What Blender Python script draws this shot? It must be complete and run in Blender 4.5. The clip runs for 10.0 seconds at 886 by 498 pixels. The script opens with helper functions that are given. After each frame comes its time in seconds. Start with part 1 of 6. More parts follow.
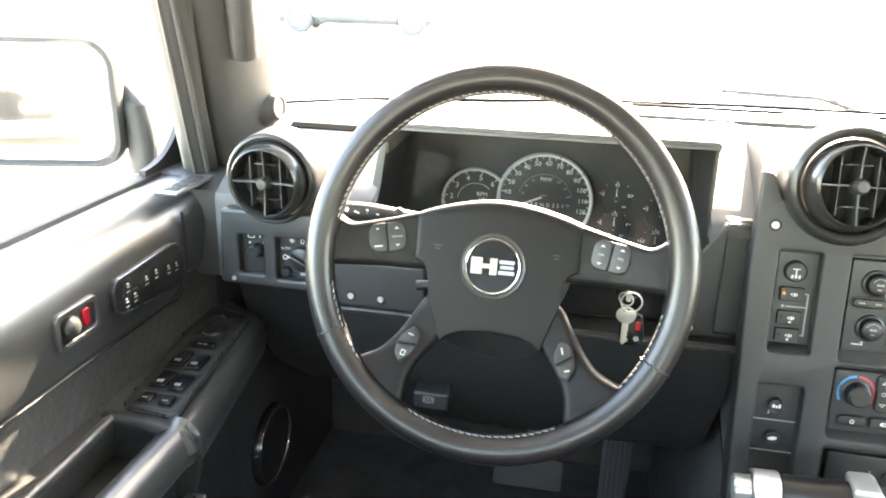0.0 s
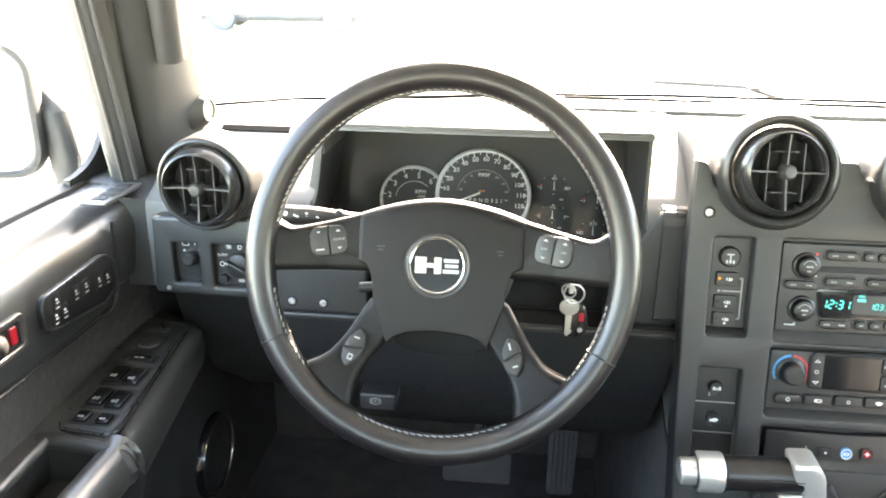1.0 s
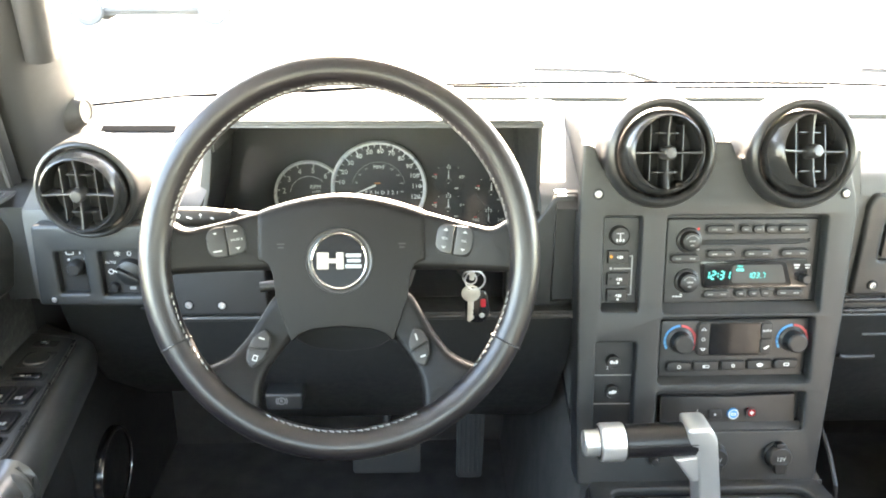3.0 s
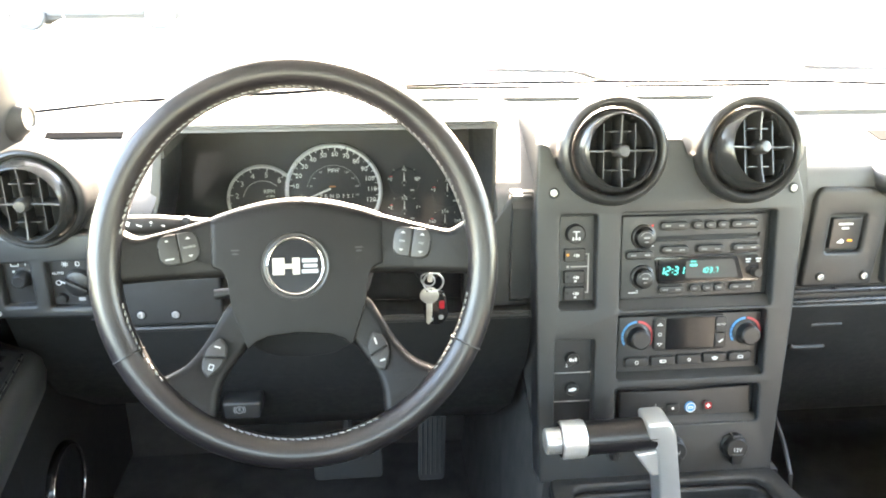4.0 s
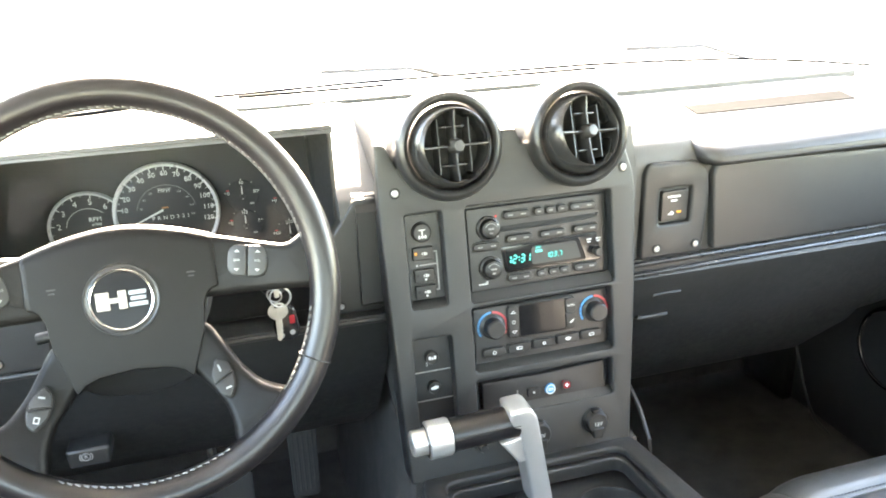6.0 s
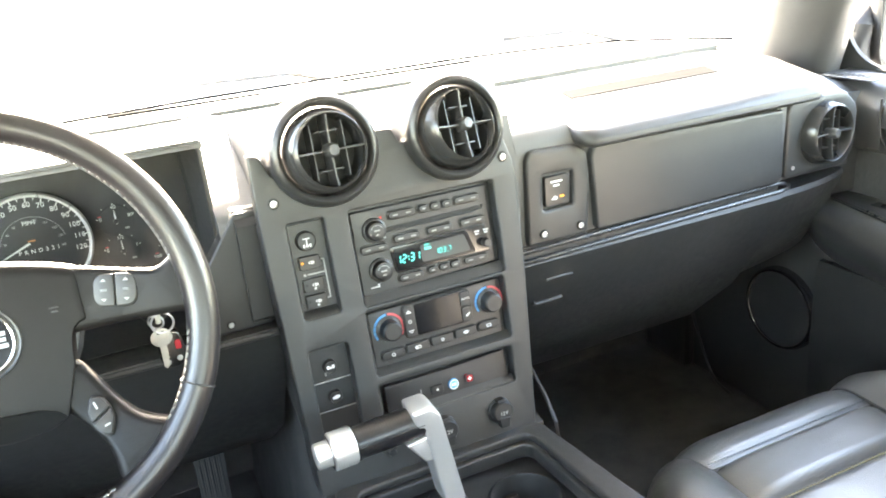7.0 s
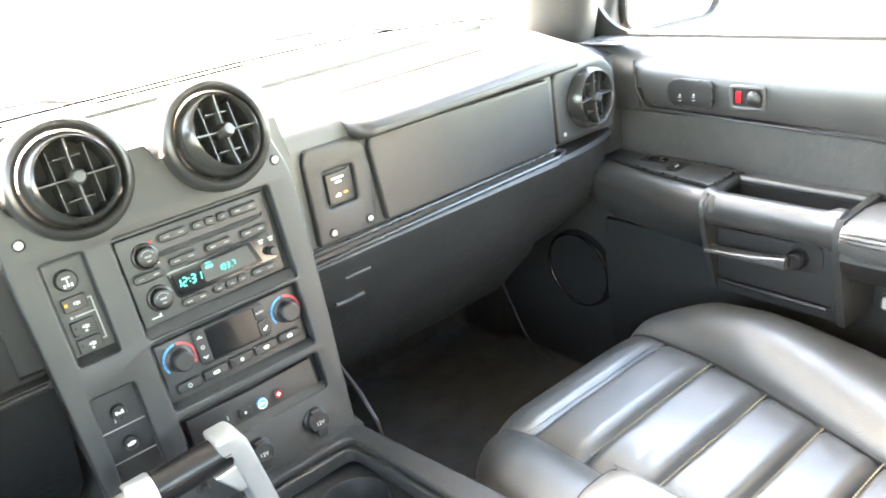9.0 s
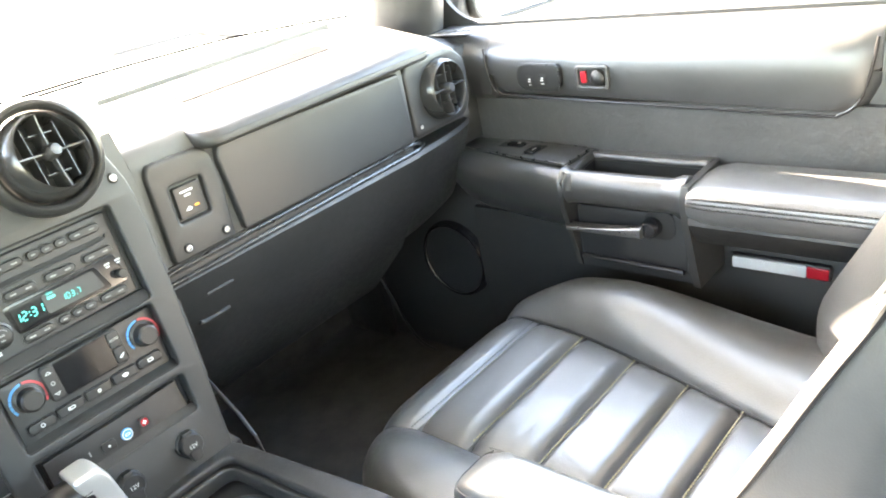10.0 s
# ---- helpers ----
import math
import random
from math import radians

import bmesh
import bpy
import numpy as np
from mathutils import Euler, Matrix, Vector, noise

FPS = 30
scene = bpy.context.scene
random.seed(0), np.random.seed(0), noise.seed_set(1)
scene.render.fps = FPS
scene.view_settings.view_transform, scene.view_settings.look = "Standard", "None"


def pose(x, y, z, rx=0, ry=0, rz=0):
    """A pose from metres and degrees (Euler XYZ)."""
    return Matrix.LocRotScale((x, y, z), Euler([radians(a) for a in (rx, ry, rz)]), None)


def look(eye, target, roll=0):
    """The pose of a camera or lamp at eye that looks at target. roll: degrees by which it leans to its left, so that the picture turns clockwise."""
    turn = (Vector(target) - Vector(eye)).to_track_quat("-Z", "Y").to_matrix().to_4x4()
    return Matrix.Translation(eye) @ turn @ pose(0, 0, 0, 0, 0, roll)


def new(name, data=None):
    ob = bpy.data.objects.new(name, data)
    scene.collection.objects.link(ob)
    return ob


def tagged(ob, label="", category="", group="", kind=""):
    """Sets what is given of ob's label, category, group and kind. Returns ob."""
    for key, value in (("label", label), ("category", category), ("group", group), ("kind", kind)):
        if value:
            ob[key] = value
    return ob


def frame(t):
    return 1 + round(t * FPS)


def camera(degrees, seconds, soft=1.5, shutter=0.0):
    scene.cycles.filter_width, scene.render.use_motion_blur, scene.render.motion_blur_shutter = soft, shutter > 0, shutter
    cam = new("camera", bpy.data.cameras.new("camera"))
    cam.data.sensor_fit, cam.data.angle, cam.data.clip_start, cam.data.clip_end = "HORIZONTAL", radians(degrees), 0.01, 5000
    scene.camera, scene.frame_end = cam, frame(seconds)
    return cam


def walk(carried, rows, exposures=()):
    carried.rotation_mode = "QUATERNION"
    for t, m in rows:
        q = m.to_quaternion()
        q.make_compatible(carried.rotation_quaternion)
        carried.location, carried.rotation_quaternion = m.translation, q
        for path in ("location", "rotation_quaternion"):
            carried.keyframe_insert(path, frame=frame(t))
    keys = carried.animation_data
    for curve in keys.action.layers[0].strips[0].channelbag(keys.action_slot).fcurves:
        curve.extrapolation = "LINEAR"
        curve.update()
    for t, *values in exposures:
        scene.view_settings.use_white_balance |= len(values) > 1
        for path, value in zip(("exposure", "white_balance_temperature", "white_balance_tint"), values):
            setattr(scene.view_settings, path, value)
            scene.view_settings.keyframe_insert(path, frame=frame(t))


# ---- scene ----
cam = camera(58.9, 10.0, soft=1.9)
PATH = [
    (0, (0.096, -0.758, 0.894), (-0.262, 1.089, 0.215), 1.5),
    (0.5, (0.093, -0.753, 0.896), (-0.193, 1.108, 0.222), 1.1),
    (1, (0.087, -0.752, 0.896), (-0.108, 1.116, 0.209), 0.8),
    (1.5, (0.084, -0.757, 0.898), (-0.04, 1.116, 0.206), 0.5),
    (2, (0.083, -0.759, 0.897), (0.024, 1.113, 0.195), 0.5),
    (2.5, (0.081, -0.757, 0.899), (0.092, 1.113, 0.19), 0.4),
    (4, (0.079, -0.752, 0.898), (0.264, 1.112, 0.195), 0.3),
    (4.5, (0.081, -0.746, 0.896), (0.323, 1.108, 0.185), -0.3),
    (5, (0.088, -0.744, 0.896), (0.408, 1.096, 0.181), -0.6),
    (6.5, (0.123, -0.737, 0.901), (0.74, 1.025, 0.184), -3.6),
    (7, (0.141, -0.74, 0.897), (0.862, 0.977, 0.167), -5.3),
    (7.5, (0.156, -0.738, 0.895), (0.989, 0.917, 0.142), -6.1),
    (8, (0.168, -0.74, 0.892), (1.1, 0.856, 0.129), -7.0),
    (8.5, (0.179, -0.74, 0.885), (1.186, 0.807, 0.116), -8.2),
    (9, (0.195, -0.743, 0.877), (1.283, 0.743, 0.098), -9.3),
    (9.5, (0.216, -0.75, 0.868), (1.385, 0.665, 0.074), -11.0),
    (10, (0.228, -0.768, 0.863), (1.505, 0.531, 0.038), -11.9),
]
walk(cam, [(t, look(eye, target, roll)) for t, eye, target, roll in PATH],
     [(0, 5.72, 8700, 14), (4, 6.0, 8700, 14), (6.5, 6.12, 8700, 14), (8.0, 6.4, 8700, 14), (9.5, 6.45, 8700, 14), (10, 6.25, 8700, 14)])

# ---- world, sun, exposure ----
world = bpy.data.worlds.new("sky")
scene.world = world
world.use_nodes = True
wn = world.node_tree.nodes
sky = wn.new("ShaderNodeTexSky")
sky.sky_type = "NISHITA"
sky.sun_disc = False
sky.sun_elevation = radians(28.3)
sky.sun_rotation = radians(9)
wn["Background"].inputs["Strength"].default_value = 0.15
world.node_tree.links.new(sky.outputs[0], wn["Background"].inputs["Color"])
sun = new("sun", bpy.data.lights.new("sun", "SUN"))
sun.data.energy = 3.5
sun.data.angle = radians(0.6)
sun.data.color = (1.0, 0.975, 0.935)
sun.matrix_world = look((1.25, 8.08, 4.80), (0, 0, 0.4))


# ---- materials ----
def material(name, base, rough=0.5, metal=0.0, var=0.12, grain=0.0, grain_scale=900.0, stain_scale=9.0, coat=0.0,
             rough_var=0.03, spec=0.5, cells=False, depth=0.001):
    m = bpy.data.materials.new(name)
    m.use_nodes = True
    nt = m.node_tree
    b = nt.nodes["Principled BSDF"]
    b.inputs["Metallic"].default_value = metal
    b.inputs["Specular IOR Level"].default_value = spec
    b.inputs["Coat Weight"].default_value = coat
    tc = nt.nodes.new("ShaderNodeTexCoord")
    big = nt.nodes.new("ShaderNodeTexNoise")
    big.inputs["Scale"].default_value = stain_scale
    big.inputs["Detail"].default_value = 5
    nt.links.new(tc.outputs["Object"], big.inputs["Vector"])
    fine = nt.nodes.new("ShaderNodeTexNoise")
    fine.inputs["Scale"].default_value = stain_scale * 14
    fine.inputs["Detail"].default_value = 3
    nt.links.new(tc.outputs["Object"], fine.inputs["Vector"])
    mix = nt.nodes.new("ShaderNodeMath")
    mix.operation = "MULTIPLY_ADD"
    mix.inputs[1].default_value = 0.4
    nt.links.new(fine.outputs["Fac"], mix.inputs[0])
    nt.links.new(big.outputs["Fac"], mix.inputs[2])
    ramp = nt.nodes.new("ShaderNodeMapRange")
    ramp.inputs["From Min"].default_value = 0.45
    ramp.inputs["From Max"].default_value = 0.95
    ramp.inputs["To Min"].default_value = 1 - var
    ramp.inputs["To Max"].default_value = 1 + var
    nt.links.new(mix.outputs[0], ramp.inputs["Value"])
    col = nt.nodes.new("ShaderNodeVectorMath")
    col.operation = "SCALE"
    col.inputs[0].default_value = base
    nt.links.new(ramp.outputs[0], col.inputs["Scale"])
    nt.links.new(col.outputs[0], b.inputs["Base Color"])
    rr_ = nt.nodes.new("ShaderNodeMapRange")
    rr_.inputs["From Min"].default_value = 0.3
    rr_.inputs["From Max"].default_value = 0.7
    rr_.inputs["To Min"].default_value = max(0.02, rough - rough_var)
    rr_.inputs["To Max"].default_value = min(1, rough + rough_var)
    nt.links.new(fine.outputs["Fac"], rr_.inputs["Value"])
    nt.links.new(rr_.outputs[0], b.inputs["Roughness"])
    if grain:
        if cells:
            g = nt.nodes.new("ShaderNodeTexVoronoi")
            g.inputs["Scale"].default_value = grain_scale
            out = g.outputs["Distance"]
        else:
            g = nt.nodes.new("ShaderNodeTexNoise")
            g.inputs["Scale"].default_value = grain_scale
            g.inputs["Detail"].default_value = 2
            out = g.outputs["Fac"]
        nt.links.new(tc.outputs["Object"], g.inputs["Vector"])
        bump = nt.nodes.new("ShaderNodeBump")
        bump.inputs["Strength"].default_value = grain
        bump.inputs["Distance"].default_value = depth
        nt.links.new(out, bump.inputs["Height"])
        nt.links.new(bump.outputs[0], b.inputs["Normal"])
    return m


def glowing(name, colour, strength):
    m = bpy.data.materials.new(name)
    m.use_nodes = True
    b = m.node_tree.nodes["Principled BSDF"]
    b.inputs["Base Color"].default_value = (*[c * 0.3 for c in colour], 1)
    b.inputs["Emission Color"].default_value = (*colour, 1)
    b.inputs["Emission Strength"].default_value = strength
    return m


def clear_glass(name, tint=(1, 1, 1), gloss=0.04, rough=0.0):
    m = bpy.data.materials.new(name)
    m.use_nodes = True
    nt = m.node_tree
    nt.nodes.clear()
    out = nt.nodes.new("ShaderNodeOutputMaterial")
    tr = nt.nodes.new("ShaderNodeBsdfTransparent")
    tr.inputs["Color"].default_value = (*tint, 1)
    gl = nt.nodes.new("ShaderNodeBsdfGlossy")
    gl.inputs["Roughness"].default_value = rough
    mx = nt.nodes.new("ShaderNodeMixShader")
    mx.inputs[0].default_value = gloss
    nt.links.new(tr.outputs[0], mx.inputs[1])
    nt.links.new(gl.outputs[0], mx.inputs[2])
    nt.links.new(mx.outputs[0], out.inputs[0])
    return m


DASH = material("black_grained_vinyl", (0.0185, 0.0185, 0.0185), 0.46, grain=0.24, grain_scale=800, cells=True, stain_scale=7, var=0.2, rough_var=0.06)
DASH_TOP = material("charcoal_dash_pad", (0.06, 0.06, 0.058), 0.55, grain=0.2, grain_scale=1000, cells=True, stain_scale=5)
STACK = material("dark_grey_satin_plastic", (0.0186, 0.0194, 0.0194), 0.48, grain=0.12, grain_scale=1400, stain_scale=7)
RECESS = material("black_satin_plastic", (0.016, 0.016, 0.0165), 0.42, grain=0.08, grain_scale=1500)
BUTTON = material("black_rubber_button", (0.0105, 0.0105, 0.0105), 0.45, grain=0.06, grain_scale=1500, stain_scale=30)
DISPLAY = material("smoked_display_plastic", (0.007, 0.007, 0.008), 0.22, var=0.05, rough_var=0.03, spec=0.2)
GLOSS = material("gloss_black_plastic", (0.010, 0.010, 0.011), 0.16, var=0.05, rough_var=0.02)
VENT = material("black_vent_plastic", (0.018, 0.018, 0.018), 0.36, grain=0.06, grain_scale=1600)
# near-black for gaps and for recesses whose shade is put into flat parts
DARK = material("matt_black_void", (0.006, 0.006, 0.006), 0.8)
LEATHER = material("black_wheel_leather", (0.0084, 0.0071, 0.0080), 0.335, grain=0.06, grain_scale=900, cells=True, stain_scale=16, rough_var=0.03)
HUB = material("charcoal_airbag_vinyl", (0.0059, 0.0054, 0.0054), 0.46, grain=0.09, grain_scale=1000, cells=True, stain_scale=10, rough_var=0.05, spec=0.18)
SEAT = material("black_seat_leather", (0.0490, 0.0500, 0.0500), 0.39, grain=0.18, grain_scale=420, cells=True, stain_scale=7, rough_var=0.05, spec=0.9, coat=0.08)
SCREWMETAL = material("zinc_screw_metal", (0.5, 0.5, 0.5), 0.36, 0.7, var=0.1, stain_scale=80)
RUNPALE = material("pale_glass_run_felt", (0.16, 0.155, 0.125), 0.8, grain=0.2)
STRIP = material("grey_frame_highlight", (0.040, 0.040, 0.039), 0.6, grain=0.2)
KICK = material("dark_grey_kick_panel", (0.024, 0.0232, 0.0222), 0.6, grain=0.3, grain_scale=700)
LEVER = material("satin_grey_lever_metal", (0.17, 0.17, 0.17), 0.3, 0.8, var=0.05)
SLOT = material("matt_black_slot", (0.0062, 0.0068, 0.0076), 0.9, spec=0.02)
EDGE = material("glossy_black_moulded_edge", (0.018, 0.018, 0.018), 0.29, rough_var=0.03, spec=0.55)
EMBLEM = material("pale_emblem_enamel", (0.30, 0.268, 0.245), 0.45, var=0.05)
EMBLEM_BLUE = material("pale_blue_emblem_enamel", (0.245, 0.268, 0.295), 0.45, var=0.05)
DOORPAD = material("black_door_vinyl", (0.029, 0.0286, 0.0278), 0.37, grain=0.12, grain_scale=800, cells=True, stain_scale=8, var=0.25, rough_var=0.03, spec=0.9)
# lower plastic trim, with the shade below the armrest put into its colour
DOORLOW = material("shaded_lower_door_plastic", (0.019, 0.0187, 0.0182), 0.5, grain=0.16, grain_scale=900, cells=True, stain_scale=8, var=0.2, spec=0.4)
DOORCLOTH = material("wrinkled_dark_door_insert", (0.037, 0.0360, 0.0345), 0.46, grain=1.0, grain_scale=70, stain_scale=14, var=0.3, rough_var=0.12, depth=0.002, spec=0.7)
DIALWHITE = material("white_dial_print", (0.5, 0.5, 0.49), 0.5, var=0.04)
DIALRING = material("silver_painted_ring", (0.50, 0.50, 0.49), 0.3, 0.4, var=0.04)
CARPET = material("black_floor_carpet", (0.046, 0.0435, 0.0415), 0.95, grain=1.0, grain_scale=420, stain_scale=20, var=0.3)
CHROME = material("polished_chrome", (0.75, 0.75, 0.75), 0.1, 1.0, var=0.04, rough_var=0.05)
SILVER = material("brushed_aluminium", (0.60, 0.60, 0.59), 0.34, 0.75, var=0.05, rough_var=0.05)
STEEL = material("nickel_key_metal", (0.5, 0.485, 0.44), 0.4, 0.7, var=0.15, stain_scale=60)
WHITE = material("white_legend_print", (0.55, 0.555, 0.555), 0.5, var=0.05)
GREYPRINT = material("grey_legend_print", (0.26, 0.26, 0.26), 0.5, var=0.05)
REDPRINT = material("red_print", (0.46, 0.05, 0.06), 0.5, var=0.05)
BLUEPRINT = material("blue_print", (0.03, 0.22, 0.46), 0.5, var=0.05)
AMBERPRINT = material("amber_print", (0.3, 0.11, 0.03), 0.5, var=0.05)
THREAD = material("pale_grey_thread", (0.15, 0.15, 0.145), 0.7, var=0.15, stain_scale=200)
TAN_THREAD = material("tan_thread", (0.20, 0.175, 0.095), 0.7, var=0.15, stain_scale=200)
SEAM = material("dark_seam_piping", (0.012, 0.012, 0.013), 0.5)
CYAN_GLOW = glowing("cyan_display_glow", (0.03, 0.85, 0.85), 0.03)
AMBER_GLOW = glowing("amber_lamp_glow", (1.0, 0.42, 0.03), 0.03)
RED_GLOW = glowing("red_lamp_glow", (1.0, 0.04, 0.03), 0.02)
GLASS = clear_glass("window_glass", (0.97, 0.985, 0.975))
PRIVACY = clear_glass("dark_privacy_glass", (0.60, 0.61, 0.60))
LENS = clear_glass("gauge_lens", (0.93, 0.93, 0.93), 0.012)
MIRROR = material("mirror_silver", (0.85, 0.86, 0.86), 0.02, 1.0, var=0.01, rough_var=0.01)
PAINT = material("white_car_paint", (0.78, 0.78, 0.77), 0.3, var=0.04, coat=0.6)
REDPAINT = material("red_car_paint", (0.16, 0.006, 0.008), 0.3, var=0.06, coat=0.6)
GREYTRIM = material("warm_grey_pillar_trim", (0.014, 0.0143, 0.0143), 0.6, grain=0.4, grain_scale=900, stain_scale=7)
HEADLINER = material("pale_grey_headliner_cloth", (0.45, 0.45, 0.43), 0.95, grain=0.6, grain_scale=500)
CONCRETE = material("pale_concrete_lot", (0.45, 0.445, 0.43), 0.9, grain=0.6, grain_scale=30, stain_scale=0.6, var=0.2)
TYRE = material("tyre_rubber", (0.040, 0.040, 0.040), 0.8)
RUBBER = material("pedal_rubber", (0.02, 0.02, 0.02), 0.7, grain=0.3, grain_scale=800)
RED_LENS = material("red_reflector", (0.32, 0.012, 0.02), 0.2, coat=0.5)
CLEAR_LENS = material("clear_ribbed_reflector", (0.6, 0.62, 0.62), 0.15, 0.3, coat=0.5)

I4 = Matrix.Identity(4)
XC = 0.462          # middle of the car
FLOOR_Z = -0.18


# ---- mesh tools ----
def to_mesh(bm, name="mesh", smooth=True, angle=40):
    bmesh.ops.recalc_face_normals(bm, faces=bm.faces)
    me = bpy.data.meshes.new(name)
    for f in bm.faces:
        f.smooth = smooth
    for e in bm.edges:
        if len(e.link_faces) == 2 and e.calc_face_angle(0) > radians(angle):
            e.smooth = False
    bm.to_mesh(me)
    bm.free()
    return me


def thing(name, label, category, m=I4, group="", kind=""):
    ob = new(name)
    ob.matrix_world = m
    ob.empty_display_size = 0.02
    return tagged(ob, label, category, group, kind)


def part(name, geo, mat, parent=None, label="", m=I4):
    me = geo if isinstance(geo, bpy.types.Mesh) else to_mesh(geo, name)
    if not me.materials:
        me.materials.append(mat)
    ob = new(name, me)
    if parent is not None:
        ob.parent = parent
    ob.matrix_basis = m
    if label:
        ob["label"] = label
    return ob


def structure(name, geo, mat, label, category, m=I4):
    ob = part(name, geo, mat, None, label, m)
    return tagged(ob, label, category, kind="structure")


def at(x, y, z=0.0, rz=0.0):
    return pose(x, y, z, 0, 0, rz)


def rr(cx, cy, w, h, r, n=5):
    """A rounded rectangle as a loop of points."""
    r = min(r, w / 2 - 1e-5, h / 2 - 1e-5)
    pts = []
    for i, (sx, sy) in enumerate(((1, 1), (-1, 1), (-1, -1), (1, -1))):
        for k in range(n + 1):
            a = math.pi / 2 * (i + k / n)
            pts.append((cx + sx * (w / 2 - r) + r * math.cos(a), cy + sy * (h / 2 - r) + r * math.sin(a)))
    return pts


def ring(cx, cy, r, n=40, a0=0.0, a1=360.0):
    full = abs(a1 - a0 - 360) < 1e-6
    k = n if full else n + 1
    return [(cx + r * math.cos(radians(a0 + (a1 - a0) * i / n)), cy + r * math.sin(radians(a0 + (a1 - a0) * i / n))) for i in range(k)]


def rounded(pts, r, n=4):
    """Round the corners of a polygon."""
    out = []
    k = len(pts)
    for i in range(k):
        p, a, b = Vector(pts[i]), Vector(pts[i - 1]), Vector(pts[(i + 1) % k])
        d1, d2 = (a - p), (b - p)
        rad = min(r, d1.length * 0.45, d2.length * 0.45)
        s, e = p + d1.normalized() * rad, p + d2.normalized() * rad
        for j in range(n + 1):
            t = j / n
            q = s * (1 - t) ** 2 + p * 2 * t * (1 - t) + e * t * t
            out.append((q.x, q.y))
    return out


def plate(loops, z0, z1, bevel=0.0, res=2):
    """Flat loops (an outline and its holes) filled and given depth from z0 to z1, with rounded rims."""
    cu = bpy.data.curves.new("plate", "CURVE")
    cu.dimensions, cu.fill_mode = "2D", "BOTH"
    for pts in loops:
        sp = cu.splines.new("POLY")
        sp.points.add(len(pts) - 1)
        for p, (x, y) in zip(sp.points, pts):
            p.co = (x, y, 0, 1)
        sp.use_cyclic_u = True
    cu.extrude = max((z1 - z0) / 2 - bevel, 1e-5)
    cu.bevel_depth, cu.bevel_resolution, cu.offset = bevel, res, -bevel
    ob = bpy.data.objects.new("plate", cu)
    me = bpy.data.meshes.new_from_object(ob)
    bpy.data.objects.remove(ob)
    bpy.data.curves.remove(cu)
    bm = bmesh.new()
    bm.from_mesh(me)
    bpy.data.meshes.remove(me)
    bmesh.ops.remove_doubles(bm, verts=bm.verts, dist=1e-6)
    bmesh.ops.translate(bm, verts=bm.verts, vec=(0, 0, (z0 + z1) / 2))
    return to_mesh(bm, "plate")


def lettering(text, size, depth=0.0004, spacing=1.0):
    cu = bpy.data.curves.new("text", "FONT")
    cu.body, cu.size, cu.align_x, cu.align_y = text, size, "CENTER", "CENTER"
    cu.extrude, cu.resolution_u, cu.space_character = depth / 2, 2, spacing
    ob = bpy.data.objects.new("text", cu)
    me = bpy.data.meshes.new_from_object(ob)
    bpy.data.objects.remove(ob)
    bpy.data.curves.remove(cu)
    return me


def box(w, d, h, bevel=0.0, seg=2, at0=(0, 0, 0)):
    """A box centred in x and y, from z = 0 up, with rounded edges."""
    bm = bmesh.new()
    bmesh.ops.create_cube(bm, size=1, matrix=Matrix.Translation((at0[0], at0[1], at0[2] + h / 2)) @ Matrix.Diagonal((w, d, h, 1)))
    if bevel:
        bmesh.ops.bevel(bm, geom=list(bm.edges), offset=bevel, segments=seg, affect="EDGES", profile=0.5)
    return bm


def lathe(profile, n=40, a0=0.0, a1=360.0):
    """Turn (radius, z) points round the z axis."""
    bm = bmesh.new()
    full = abs(a1 - a0 - 360) < 1e-6
    k = n if full else n + 1
    rows = []
    for i in range(k):
        a = radians(a0 + (a1 - a0) * i / n)
        rows.append([bm.verts.new((max(r, 1e-5) * math.cos(a), max(r, 1e-5) * math.sin(a), z)) for r, z in profile])
    for i in range(n):
        p, q = rows[i], rows[(i + 1) % k]
        for j in range(len(profile) - 1):
            bm.faces.new((p[j], q[j], q[j + 1], p[j + 1]))
    bmesh.ops.remove_doubles(bm, verts=bm.verts, dist=2e-5)
    return bm


def loft(sections, closed=True, caps=True, ends_closed=False):
    """Join sections (lists of 3D points of one length)."""
    bm = bmesh.new()
    rows = [[bm.verts.new(p) for p in s] for s in sections]
    n = len(rows[0])
    pairs = list(zip(rows, rows[1:])) + ([(rows[-1], rows[0])] if ends_closed else [])
    for a, b in pairs:
        for j in range(n if closed else n - 1):
            bm.faces.new((a[j], a[(j + 1) % n], b[(j + 1) % n], b[j]))
    if caps and closed and not ends_closed:
        bm.faces.new(rows[0][::-1])
        bm.faces.new(rows[-1])
    return bm


def tube(points, r, n=10, closed=False, flat=1.0):
    """A round bar along points; r is one radius or one for each point."""
    pts = [Vector(p) for p in points]
    k = len(pts)
    rad = r if isinstance(r, (list, tuple)) else [r] * k
    secs = []
    up = Vector((0.13, 0.27, 0.95)).normalized()
    for i, p in enumerate(pts):
        a = pts[i - 1] if (i or closed) else p
        b = pts[(i + 1) % k] if (i < k - 1 or closed) else p
        t = (b - a).normalized()
        s = t.cross(up)
        s = s.normalized() if s.length > 1e-4 else t.cross(Vector((1, 0, 0))).normalized()
        u = s.cross(t).normalized()
        secs.append([p + (s * math.cos(2 * math.pi * j / n) + u * math.sin(2 * math.pi * j / n) * flat) * rad[i] for j in range(n)])
    return loft(secs, True, not closed, closed)


